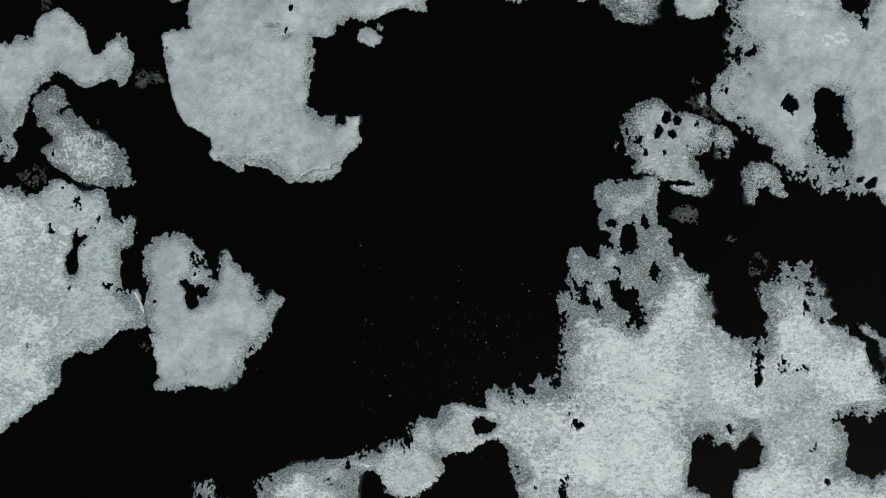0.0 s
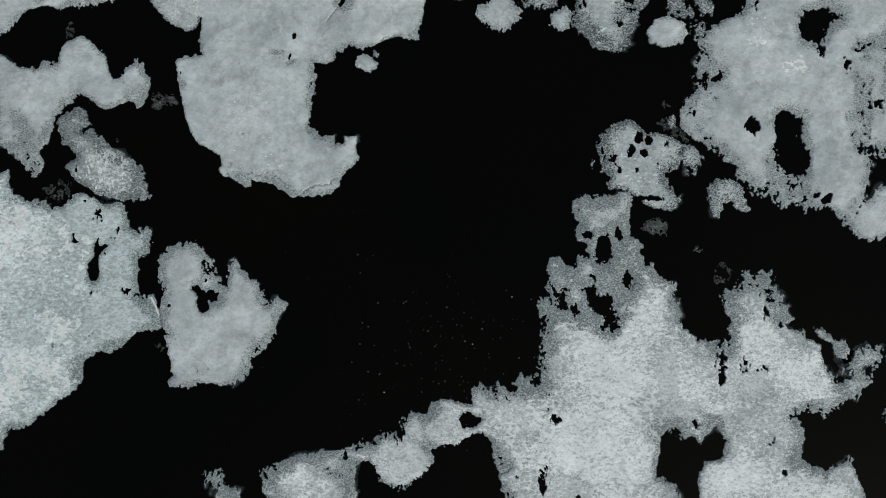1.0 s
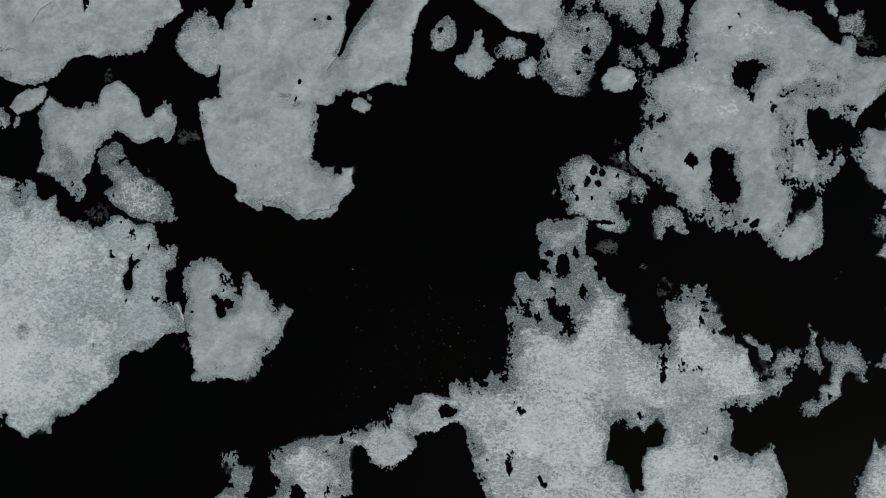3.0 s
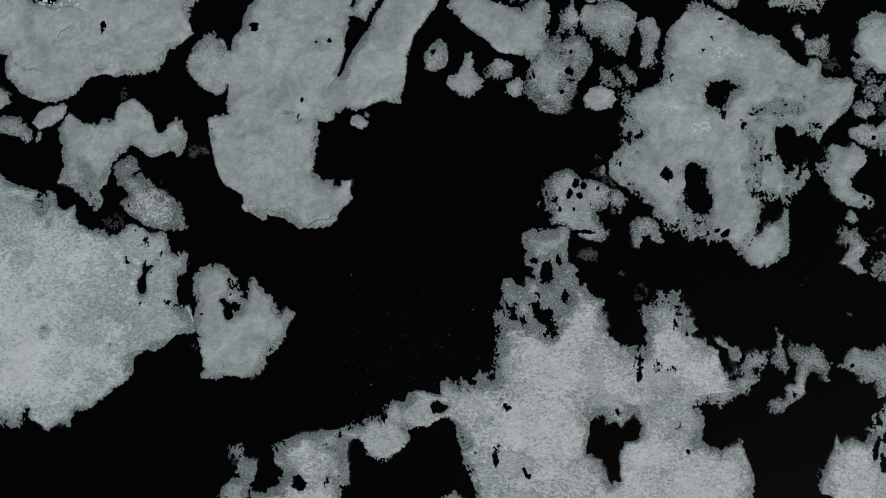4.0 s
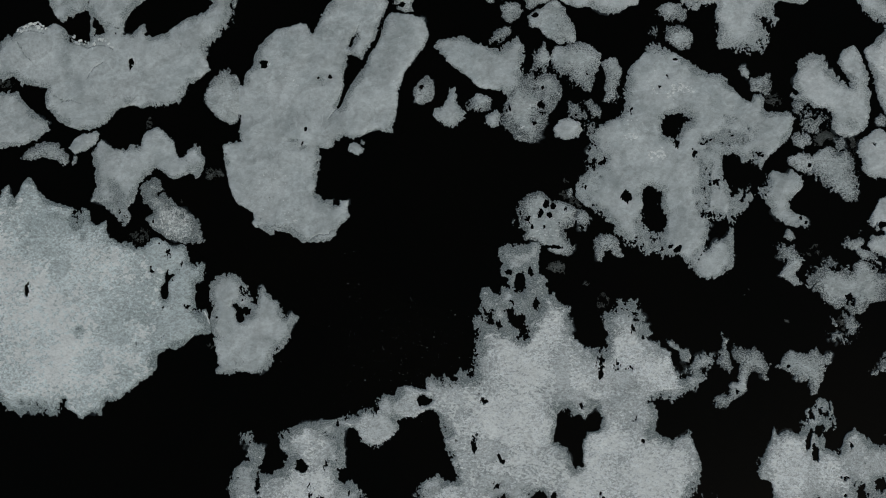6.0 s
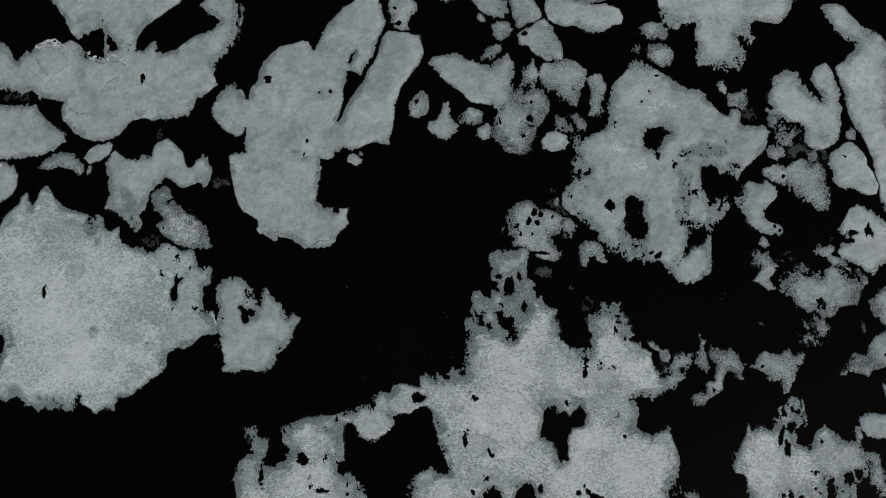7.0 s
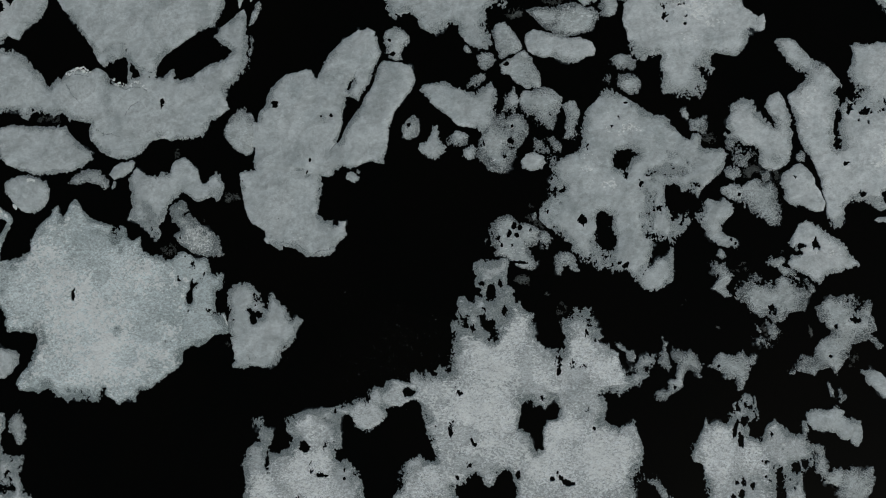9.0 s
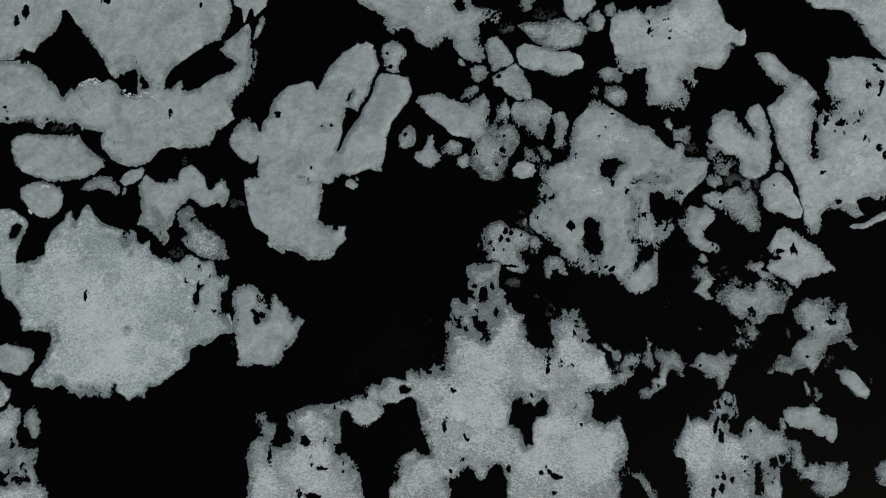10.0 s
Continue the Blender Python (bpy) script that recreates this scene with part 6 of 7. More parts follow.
floe("vast pale ice floe with a torn hollow and a long arm", "smooth", 0.4, [
    [(-76.5, 42.1), (-67.7, 42.2), (-64.6, 42.0), (-63.0, 41.2), (-61.9, 39.8), (-60.3, 38.3), (-59.2, 37.1), (-58.9, 35.9), (-58.3, 35.9), (-57.5, 37.1), (-56.2, 37.6), (-55.6, 38.6), (-54.3, 39.1), (-52.9, 38.6), (-51.7, 38.6), (-50.5, 39.1), (-49.2, 38.7), (-48.1, 37.2), (-46.8, 36.4), (-45.6, 36.2), (-45.1, 25.5), (-46.5, 24.0), (-48.5, 24.7), (-50.1, 25.9), (-51.4, 27.6), (-51.4, 28.8), (-51.1, 29.8), (-52.8, 30.1), (-54.9, 30.5), (-55.9, 31.4), (-57.4, 31.0), (-59.0, 31.4), (-60.5, 31.7), (-62.0, 30.4), (-63.5, 31.1), (-64.8, 31.9), (-66.1, 31.6), (-68.1, 31.3), (-75.9, 31.6)],
    [(-47.6, 36.7), (-45.6, 36.2), (-44.6, 37.4), (-43.4, 37.7), (-42.1, 37.2), (-40.6, 37.5), (-39.4, 37.5), (-38.2, 38.7), (-37.5, 39.0), (-37.1, 37.8), (-36.4, 37.1), (-35.1, 37.5), (-33.7, 38.3), (-32.3, 39.3), (-30.8, 40.1), (-28.9, 40.8), (-28.1, 41.7), (-28.7, 42.7), (-29.9, 43.4), (-31.0, 44.2), (-30.2, 45.6), (-28.6, 46.9), (-27.2, 48.3), (-26.2, 48.9), (-25.7, 47.6), (-25.6, 45.2), (-25.3, 42.7), (-25.4, 40.3), (-26.0, 38.4), (-27.2, 36.9), (-28.5, 35.4), (-28.6, 34.0), (-28.0, 32.5), (-29.5, 31.3), (-30.9, 30.6), (-31.5, 29.1), (-32.1, 27.8), (-33.7, 27.4), (-35.7, 27.4), (-37.2, 27.1), (-38.7, 27.5), (-40.7, 27.0), (-41.6, 26.0), (-42.3, 25.1), (-44.0, 24.2), (-46.5, 24.0)],
    [(-43.4, 39.3), (-40.6, 39.4), (-40.4, 37.4), (-42.0, 36.2), (-43.3, 37.2)],
    [(-45.3, 40.3), (-44.6, 39.5), (-44.4, 36.4), (-45.1, 36.6), (-45.3, 38.6)],
], pits=[(-44.3, 39.1, 0.64, 0.82, -20), (-41.5, 38.5, 0.23, 0.27, 0), (-45.7, 40.3, 0.55, 0.45, 0), (-37.2, 37.5, 0.36, 0.27, 0), (-39.2, 33.4, 0.37, 0.74, 0), (-68.8, 34.1, 0.37, 0.28, 0), (-68.3, 32.0, 0.28, 0.28, 0), (-68.7, 34.0, 0.28, 0.19, 0), (-68.2, 33.3, 0.14, 0.19, 0), (-68.1, 31.9, 0.23, 0.14, 0), (-41.3, 38.4, 0.23, 0.23, 0), (-41.5, 37.5, 0.19, 0.11, 0)], crust=[(-54.5, 34.2, 4.7, 2.8, 0.4), (-65.9, 37.0, 3.7, 2.8, 0.3), (-33.5, 34.4, 2.8, 3.7, 0.2)], rotten=[(-54.7, 37.9, 2.3, 1.3, 0.6), (-62.5, 31.9, 6.5, 1.3, 0.6), (-46.1, 36.7, 3.7, 1.3, 0.7), (-64.1, 41.5, 5.6, 0.7, 0.3), (-27.1, 45.2, 1.9, 3.7, 0.4)], cracks=[[(-55.7, 36.6), (-54.6, 34.7), (-53.3, 33.5)], [(-49.2, 27.9), (-47.4, 28.2), (-46.0, 27.6)], [(-45.3, 31.3), (-44.4, 32.8), (-43.2, 33.5)], [(-50.2, 28.8), (-49.0, 28.2), (-48.2, 28.0), (-47.8, 28.5)], [(-55.6, 37.1), (-54.7, 37.8), (-53.5, 38.0), (-51.7, 37.5)], [(-47.2, 36.4), (-45.4, 35.5), (-44.0, 36.0), (-42.8, 35.8), (-41.8, 35.1)]])
floe("broad pale ice floe tapering to a blunt point", "smooth", 0.4, [
    [(-60.7, 57.0), (-59.3, 52.2), (-58.2, 50.8), (-56.8, 48.8), (-55.1, 46.8), (-53.5, 45.0), (-52.1, 43.3), (-51.0, 41.6), (-50.3, 39.9), (-49.2, 39.3), (-47.5, 40.1), (-46.0, 40.9), (-45.2, 40.0), (-44.2, 39.4), (-43.5, 38.4), (-41.8, 38.2), (-40.5, 38.4), (-40.2, 39.4), (-39.3, 41.0), (-37.8, 42.0), (-35.9, 43.4), (-34.2, 44.6), (-32.5, 45.6), (-31.0, 45.9), (-30.3, 47.6), (-29.7, 49.1), (-29.1, 51.0), (-29.8, 53.0), (-30.3, 56.9)],
    [(-61.3, 54.1), (-55.4, 54.1), (-57.3, 50.9), (-58.5, 51.2), (-59.7, 51.1), (-60.6, 52.1)],
], pits=[(-51.4, 52.7, 0.74, 0.56, 0), (-34.6, 52.0, 0.28, 0.47, 0)], crust=[(-43.0, 47.1, 5.6, 3.7, 0.2)], rotten=[(-46.8, 41.9, 3.7, 2.0, 0.6), (-54.2, 48.5, 1.1, 4.2, 0.4), (-32.1, 46.6, 1.9, 1.3, 0.5)])
floe("pale ice floe with two dark oval holes", "smooth", 0.4, [
    [(-75.1, 46.3), (-67.8, 45.3), (-67.6, 43.9), (-67.6, 42.4), (-74.8, 41.7)],
    [(-77.3, 57.0), (-60.9, 57.0), (-59.5, 52.0), (-59.4, 50.5), (-59.5, 49.0), (-60.3, 47.2), (-61.7, 46.2), (-63.2, 45.2), (-64.0, 43.5), (-65.2, 44.0), (-66.1, 44.5), (-66.7, 43.5), (-67.4, 42.8), (-69.3, 42.8), (-76.5, 42.7)],
], pits=[(-65.8, 50.8, 0.74, 1.30, 0), (-67.5, 49.2, 0.56, 0.93, 0)], crust=[(-67.4, 47.0, 3.7, 1.9, 0.5)], rotten=[(-62.7, 45.5, 2.3, 1.9, 0.6), (-65.5, 50.0, 2.3, 2.3, 0.3)])
floe("narrow scrap of ice", "porous", 0.4, [
    [(-25.3, 46.1), (-25.0, 48.1), (-24.5, 49.6), (-23.7, 50.5), (-23.3, 49.1), (-24.0, 47.6), (-24.6, 46.3)],
])
floe("small pale ice floe", "porous", 0.4, [
    [(-29.3, 56.4), (-24.3, 56.4), (-25.0, 52.5), (-25.7, 51.4), (-26.7, 51.8), (-27.9, 52.2)],
])
floe("lozenge-shaped pale ice floe", "smooth", 0.3, [
    [(-67.5, 28.1), (-66.5, 28.9), (-64.0, 29.5), (-61.4, 29.2), (-58.3, 29.4), (-55.3, 29.3), (-54.7, 28.3), (-53.4, 27.1), (-51.9, 25.9), (-50.6, 24.9), (-50.5, 24.0), (-51.8, 23.0), (-53.1, 22.3), (-54.9, 21.6), (-57.9, 21.4), (-60.5, 21.2), (-63.1, 22.1), (-65.1, 22.7), (-66.4, 24.0), (-67.2, 26.2)],
])
floe("rounded pale ice floe with a broken plate on its rim", "smooth", 0.35, [
    [(-65.5, 19.8), (-64.2, 20.8), (-62.5, 21.1), (-60.5, 20.9), (-58.4, 20.4), (-57.6, 19.0), (-57.7, 17.0), (-58.7, 15.5), (-59.8, 14.7), (-61.7, 15.0), (-63.2, 15.9), (-64.3, 17.2), (-65.3, 18.3)],
])
floe("slender bent ice floe", "porous", 0.35, [
    [(-54.8, 20.0), (-53.7, 21.0), (-52.4, 22.0), (-50.9, 22.5), (-49.4, 22.0), (-48.1, 21.1), (-47.4, 19.6), (-48.3, 19.1), (-49.8, 19.8), (-51.3, 20.1), (-53.0, 19.7)],
])
floe("small almond-shaped ice floe", "smooth", 0.3, [
    [(-47.7, 21.4), (-46.9, 22.8), (-45.5, 23.6), (-44.0, 23.9), (-43.2, 23.4), (-43.9, 22.1), (-45.1, 21.1), (-46.7, 20.6)],
])
floe("tiny lump of ice", "porous", 0.2, [
    [(-47.3, 19.4), (-46.8, 20.4), (-46.1, 20.2), (-46.3, 19.5), (-47.0, 19.0)],
])
floe("rounded porous ice floe", "porous", 0.4, [
    [(-29.0, 28.8), (-28.3, 30.6), (-27.0, 32.1), (-25.8, 32.6), (-24.4, 31.8), (-23.8, 30.5), (-23.5, 28.7), (-23.5, 27.0), (-23.9, 25.4), (-24.8, 24.7), (-26.1, 25.3), (-27.3, 26.3), (-28.3, 27.2)],
])
floe("rounded pale ice floe", "smooth", 0.4, [
    [(-73.7, -8.2), (-67.6, -7.2), (-66.6, -6.8), (-64.6, -7.1), (-62.6, -7.3), (-61.3, -8.2), (-61.6, -9.7), (-62.6, -11.2), (-63.8, -12.2), (-65.9, -11.8), (-67.4, -11.3), (-73.5, -11.5)],
])
floe("small pale ice floe", "mottled", 0.4, [
    [(-73.3, -13.9), (-67.3, -13.0), (-66.5, -13.7), (-65.4, -14.6), (-65.3, -16.0), (-66.3, -17.3), (-67.1, -17.7), (-73.1, -18.7)],
])
floe("broad mottled ice floe with torn melt slots", "mottled", 0.6, [
    [(-67.0, -18.5), (-65.8, -17.7), (-65.3, -16.7), (-64.5, -17.5), (-63.5, -17.6), (-63.2, -19.3), (-63.7, -20.8), (-64.0, -22.7), (-63.2, -24.1), (-61.7, -24.5), (-59.7, -24.2), (-60.1, -25.7), (-60.5, -27.3), (-59.9, -29.1), (-59.2, -30.3), (-58.1, -31.4), (-56.7, -32.8), (-55.1, -36.0), (-72.1, -36.8), (-73.1, -18.7)],
], holes=[
    [(-66.7, -28.5), (-65.5, -28.7), (-64.8, -28.1), (-64.9, -29.0), (-65.7, -29.6), (-65.4, -30.8), (-66.8, -31.2)],
    [(-63.1, -29.2), (-62.5, -29.7), (-62.1, -28.7), (-61.1, -29.4), (-61.2, -29.9), (-62.9, -30.1)],
], pits=[(-64.7, -23.7, 0.47, 0.65, 0), (-65.4, -28.9, 0.74, 0.37, 0), (-62.4, -29.8, 1.12, 0.37, 0), (-62.5, -27.4, 0.19, 0.37, 0), (-64.2, -29.6, 0.47, 0.37, 0), (-64.8, -22.8, 0.28, 0.19, 0), (-64.4, -23.7, 0.19, 0.37, -20), (-62.3, -27.4, 0.19, 0.37, 0), (-61.7, -27.9, 0.19, 0.47, 0)], crust=[(-64.3, -31.7, 2.8, 1.9, 0.6), (-65.9, -20.4, 1.4, 2.3, 0.4)], rotten=[(-64.1, -25.1, 3.7, 3.7, 0.8), (-63.9, -29.8, 3.7, 1.9, 0.8)])
floe("narrow porous ice floe", "porous", 0.5, [
    [(-62.7, -19.1), (-62.0, -17.8), (-61.0, -17.0), (-60.5, -18.1), (-59.9, -19.7), (-59.6, -21.5), (-60.3, -22.6), (-61.3, -22.6), (-61.6, -21.3), (-62.7, -20.4)],
])
floe("dark sunken patch of wet slush ice", "slush", 1.0, [
    [(-38.8, 9.6), (-37.8, 10.2), (-37.1, 10.3), (-35.6, 10.0), (-36.1, 9.2), (-36.5, 8.8), (-37.3, 8.2), (-38.0, 8.4)],
])
floe("faint sunken patch of wet slush ice", "slush", 1.0, [
    [(-37.4, 25.0), (-36.8, 25.5), (-36.1, 25.1), (-36.2, 24.3), (-37.0, 24.2)],
])
floe("faint sliver of sunken slush ice", "slush", 0.6, [
    [(-31.7, 14.7), (-31.4, 14.5), (-31.2, 13.8), (-31.4, 13.7), (-31.7, 14.1)],
])
floe("small scrap of wet ice", "slush", 0.5, [
    [(-27.5, -5.3), (-26.9, -5.1), (-26.3, -5.4), (-26.4, -5.8), (-27.1, -5.8)],
])
floe("grey scrap of rotten ice between floes", "porous", 0.9, [
    [(38.4, -23.2), (39.4, -24.0), (40.8, -23.2), (41.4, -24.5), (42.1, -25.4), (42.9, -26.7), (43.5, -28.0), (42.2, -28.5), (41.4, -26.8), (40.3, -25.0), (39.3, -24.4)],
])
floe("narrow upright scrap of porous ice", "porous", 0.3, [
    [(41.2, -2.2), (41.5, -2.7), (41.9, -2.9), (42.3, -2.5), (42.1, -3.4), (41.7, -3.9), (42.2, -4.6), (42.4, -5.6), (42.5, -7.1), (42.2, -7.5), (41.7, -7.1), (41.0, -6.8), (40.6, -6.5), (40.9, -5.5), (41.0, -4.4), (41.2, -3.8), (41.2, -3.0)],
])
floe("hooked scrap of porous ice", "porous", 0.35, [
    [(42.9, -3.8), (43.7, -4.0), (44.4, -4.4), (45.5, -4.0), (46.2, -4.7), (46.8, -5.9), (47.5, -6.1), (47.3, -6.8), (47.0, -7.0), (47.2, -8.6), (46.6, -8.2), (46.3, -7.3), (45.4, -7.1), (44.7, -7.6), (44.5, -9.6), (43.5, -10.5), (42.8, -11.0), (41.9, -11.9), (41.2, -12.2), (40.4, -11.8), (40.2, -10.8), (40.7, -10.2), (41.9, -10.4), (42.2, -9.7), (41.8, -9.0), (42.5, -8.6), (43.4, -8.7), (43.3, -7.4), (43.2, -6.0), (42.7, -5.0)],
], pits=[(43.2, -9.9, 0.19, 0.28, 0)], rotten=[(42.8, -10.6, 1.7, 1.3, 0.5), (46.8, -7.3, 0.9, 1.3, 0.5)])
floe("ragged scrap of porous ice with a pointed tail", "porous", 0.3, [
    [(48.0, -6.8), (48.7, -6.3), (49.1, -5.4), (49.8, -4.4), (50.3, -4.2), (50.8, -4.5), (51.7, -4.8), (52.4, -4.6), (52.8, -4.3), (53.5, -3.9), (53.8, -4.9), (54.3, -4.7), (54.8, -4.4), (55.3, -4.7), (55.2, -5.8), (54.6, -6.5), (54.2, -7.4), (53.9, -9.1), (53.2, -10.3), (52.3, -10.4), (52.5, -9.3), (52.4, -8.4), (51.1, -8.3), (50.5, -8.6), (50.3, -7.6), (49.1, -6.9)],
], pits=[(49.7, -6.5, 0.19, 0.19, 0), (54.5, -6.4, 0.19, 0.19, 0)], rotten=[(51.8, -6.7, 2.8, 2.0, 0.3), (54.7, -5.5, 0.9, 1.7, 0.4), (48.8, -6.8, 0.9, 0.9, 0.5)])
floe("thin frayed spit of porous ice", "porous", 0.9, [
    [(34.2, -3.3), (34.8, -3.1), (35.3, -3.8), (36.1, -4.3), (36.4, -5.0), (37.2, -4.8), (37.4, -5.5), (36.9, -6.3), (36.3, -5.7), (35.9, -4.8), (35.0, -4.3)],
], rotten=[(35.9, -4.7, 1.9, 1.9, 0.6)])
floe("faint patch of wet slush ice", "slush", 1.0, [
    [(55.1, -0.2), (56.7, 0.3), (58.6, -1.0), (59.0, -2.1), (57.7, -2.5), (56.0, -1.8)],
])
floe("bright upright sliver of ice", "porous", 0.2, [
    [(13.8, 12.4), (14.0, 12.4), (14.1, 11.8), (14.0, 11.4), (13.8, 11.6)],
])
floe("dark crumbling scrap of porous ice", "porous", 0.8, [
    [(50.4, 29.0), (51.1, 29.2), (52.6, 28.4), (52.1, 27.1), (51.3, 26.3), (50.5, 27.6)],
])
floe("ring-shaped scrap of porous ice with a melt hole", "porous", 0.8, [
    [(51.6, 26.4), (52.6, 27.0), (53.9, 27.2), (55.0, 26.6), (54.7, 25.3), (53.7, 24.2), (52.6, 24.1), (51.7, 25.2)],
], pits=[(53.1, 26.4, 0.24, 0.56, 0)])
floe("small rounded scrap of porous ice", "porous", 0.7, [
    [(50.4, 23.9), (51.6, 24.5), (52.7, 24.1), (52.9, 22.9), (51.7, 22.0), (50.6, 22.5)],
])
floe("dark crumbling scrap of porous ice with a pit", "porous", 0.9, [
    [(49.7, 20.9), (50.8, 21.5), (51.8, 21.7), (53.2, 21.1), (53.7, 20.0), (52.7, 18.8), (51.3, 19.1), (50.0, 19.8)],
], pits=[(52.7, 19.9, 0.24, 0.24, 0), (52.6, 20.1, 0.23, 0.23, 0)])
floe("dark scrap of wet porous ice", "slush", 0.7, [
    [(53.7, 24.3), (54.8, 24.9), (55.9, 23.9), (55.3, 23.1), (54.1, 23.2)],
])
floe("small round lump of porous ice", "porous", 0.6, [
    [(61.0, 26.1), (61.8, 26.9), (62.8, 26.2), (62.3, 25.0), (61.4, 25.2)],
])
floe("small crumbling scrap of ice", "porous", 0.9, [
    [(55.7, 23.5), (56.8, 23.8), (57.5, 22.5), (56.5, 21.8)],
])
floe("bent crumbling scrap of porous ice", "porous", 0.9, [
    [(25.6, 32.7), (26.5, 34.0), (27.3, 34.3), (28.2, 32.7), (27.9, 31.1), (27.3, 29.5), (26.4, 29.0), (25.7, 29.8), (26.0, 31.5)],
])
floe("narrow scrap of porous ice", "porous", 0.8, [
    [(21.1, 28.0), (22.4, 27.7), (23.9, 26.1), (23.2, 25.7), (22.0, 26.3), (21.2, 26.5)],
])
floe("small angular scrap of ice", "porous", 0.6, [
    [(23.3, 28.4), (24.2, 28.5), (24.9, 27.5), (25.8, 27.3), (25.3, 26.2), (24.2, 26.0), (23.6, 27.2)],
])
floe("thin sliver of wet ice", "slush", 0.5, [
    [(25.3, 28.4), (26.2, 28.9), (27.2, 28.6), (26.4, 28.1)],
])
floe("small crumbling scrap of ice at a floe's edge", "porous", 0.8, [
    [(23.4, 24.9), (24.0, 25.6), (24.8, 25.4), (24.7, 23.7), (23.8, 23.7)],
])
floe("tiny scrap of porous ice", "porous", 0.7, [
    [(31.8, 37.9), (32.6, 38.7), (33.1, 37.5), (32.3, 36.9)],
])
floe("frayed arc of dark porous ice", "porous", 1.0, [
    [(56.6, 9.5), (57.7, 10.4), (59.0, 10.7), (59.8, 10.0), (59.2, 9.2), (60.1, 8.8), (61.5, 8.1), (60.5, 7.1), (59.3, 7.4), (58.3, 8.8), (57.4, 9.0)],
])
floe("thin curved sliver of porous ice", "porous", 0.8, [
    [(61.3, 7.6), (62.5, 7.1), (63.6, 6.2), (64.1, 5.3), (63.3, 5.1), (62.4, 5.9)],
])
floe("faint patch of wet slush ice", "slush", 0.9, [
    [(54.8, 0.4), (55.8, -0.1), (56.9, -1.1), (56.4, -1.6), (55.4, -1.0)],
])
floe("frayed dark scrap of wet slush ice", "slush", 0.8, [
    [(57.4, 0.1), (58.4, -0.2), (58.7, -1.1), (58.3, -2.3), (57.6, -2.7), (57.2, -1.3)],
])
floe("small frayed scrap of wet ice", "slush", 0.7, [
    [(54.9, -2.1), (56.1, -2.1), (57.2, -2.7), (56.7, -3.2), (55.5, -2.7)],
])
floe("frayed strip of wet slush ice", "slush", 0.7, [
    [(62.9, 0.1), (63.6, -0.2), (64.0, -1.6), (63.5, -1.9), (63.0, -1.0)],
])
floe("frayed patch of wet slush ice", "slush", 0.8, [
    [(52.0, 8.1), (52.9, 8.9), (53.9, 9.3), (54.0, 8.3), (52.9, 7.7)],
])
floe("small dark lump of porous ice", "porous", 0.7, [
    [(43.4, 32.8), (44.3, 33.5), (45.0, 32.1), (44.7, 31.2), (43.8, 31.8)],
])
floe("dark crumbling scrap of porous ice", "porous", 0.6, [
    [(44.9, 31.6), (45.8, 31.6), (46.6, 31.9), (47.6, 32.1), (47.7, 30.6), (47.1, 29.4), (46.0, 29.6), (45.0, 29.6)],
])
floe("dark scrap of wet porous ice", "slush", 0.6, [
    [(46.7, 29.1), (48.1, 29.5), (49.2, 29.0), (48.7, 27.8), (47.3, 27.9)],
])
floe("dark porous scrap wedged between floes", "porous", 0.9, [
    [(16.1, 32.7), (16.4, 34.0), (17.1, 35.7), (17.8, 36.5), (18.3, 34.9), (18.8, 33.8), (18.1, 32.8), (16.9, 32.4)],
])
# two slush bits that stand in for swimming birds, then a crumb of ice
floe("tiny dim crumb of wet ice", "slush", 0.2, [
    [(44.4, 3.6), (44.9, 3.7), (45.0, 3.4), (44.6, 3.3)],
])
floe("tiny dim crumb of wet ice", "slush", 0.2, [
    [(44.1, 2.9), (44.5, 3.0), (44.6, 2.6), (44.1, 2.6)],
])
floe("tiny dim crumb of wet ice", "slush", 0.3, [
    [(49.3, -0.4), (49.9, -0.2), (50.0, -0.8), (49.4, -0.9)],
])
floe("porous grey ice block wedged among floes", "porous", 0.5, [
    [(50.4, 27.9), (51.0, 28.5), (51.7, 28.6), (52.3, 28.1), (52.5, 27.0), (51.5, 26.5), (50.7, 26.7)],
])
floe("dark soaked slush ice between floes", "slush", 1.0, [
    [(53.4, 24.2), (54.5, 24.6), (54.9, 23.5), (54.4, 22.4), (53.4, 22.4), (53.0, 23.3)],
])
floe("dark soaked slush ice between floes", "slush", 1.0, [
    [(57.4, 24.3), (58.5, 24.1), (58.8, 22.5), (58.1, 21.1), (57.4, 21.7), (57.6, 22.9)],
])
floe("thin sliver of porous ice beside a floe", "porous", 0.4, [
    [(-25.0, 44.7), (-24.5, 44.1), (-24.6, 41.7), (-24.9, 39.3), (-25.2, 39.7), (-25.0, 42.2)],
])
floe("dark soaked slush ice between floes", "slush", 1.0, [
    [(-59.8, 30.8), (-58.3, 31.2), (-56.6, 31.1), (-56.4, 30.4), (-58.1, 30.1), (-59.5, 30.2)],
])
floe("porous grey ice scrap against a larger floe", "porous", 0.6, [
    [(25.3, 33.6), (26.6, 34.4), (27.5, 33.6), (27.9, 32.0), (27.6, 30.3), (27.9, 28.9), (26.7, 28.2), (25.6, 28.2), (26.1, 29.8), (26.1, 31.7), (25.5, 32.6)],
])
floe("lacy grey scrap of rotten ice", "porous", 0.7, [
    [(56.9, 0.6), (57.8, 0.3), (58.5, -0.4), (58.7, -1.6), (58.2, -2.4), (57.6, -2.9), (57.1, -2.1), (56.9, -0.8)],
])
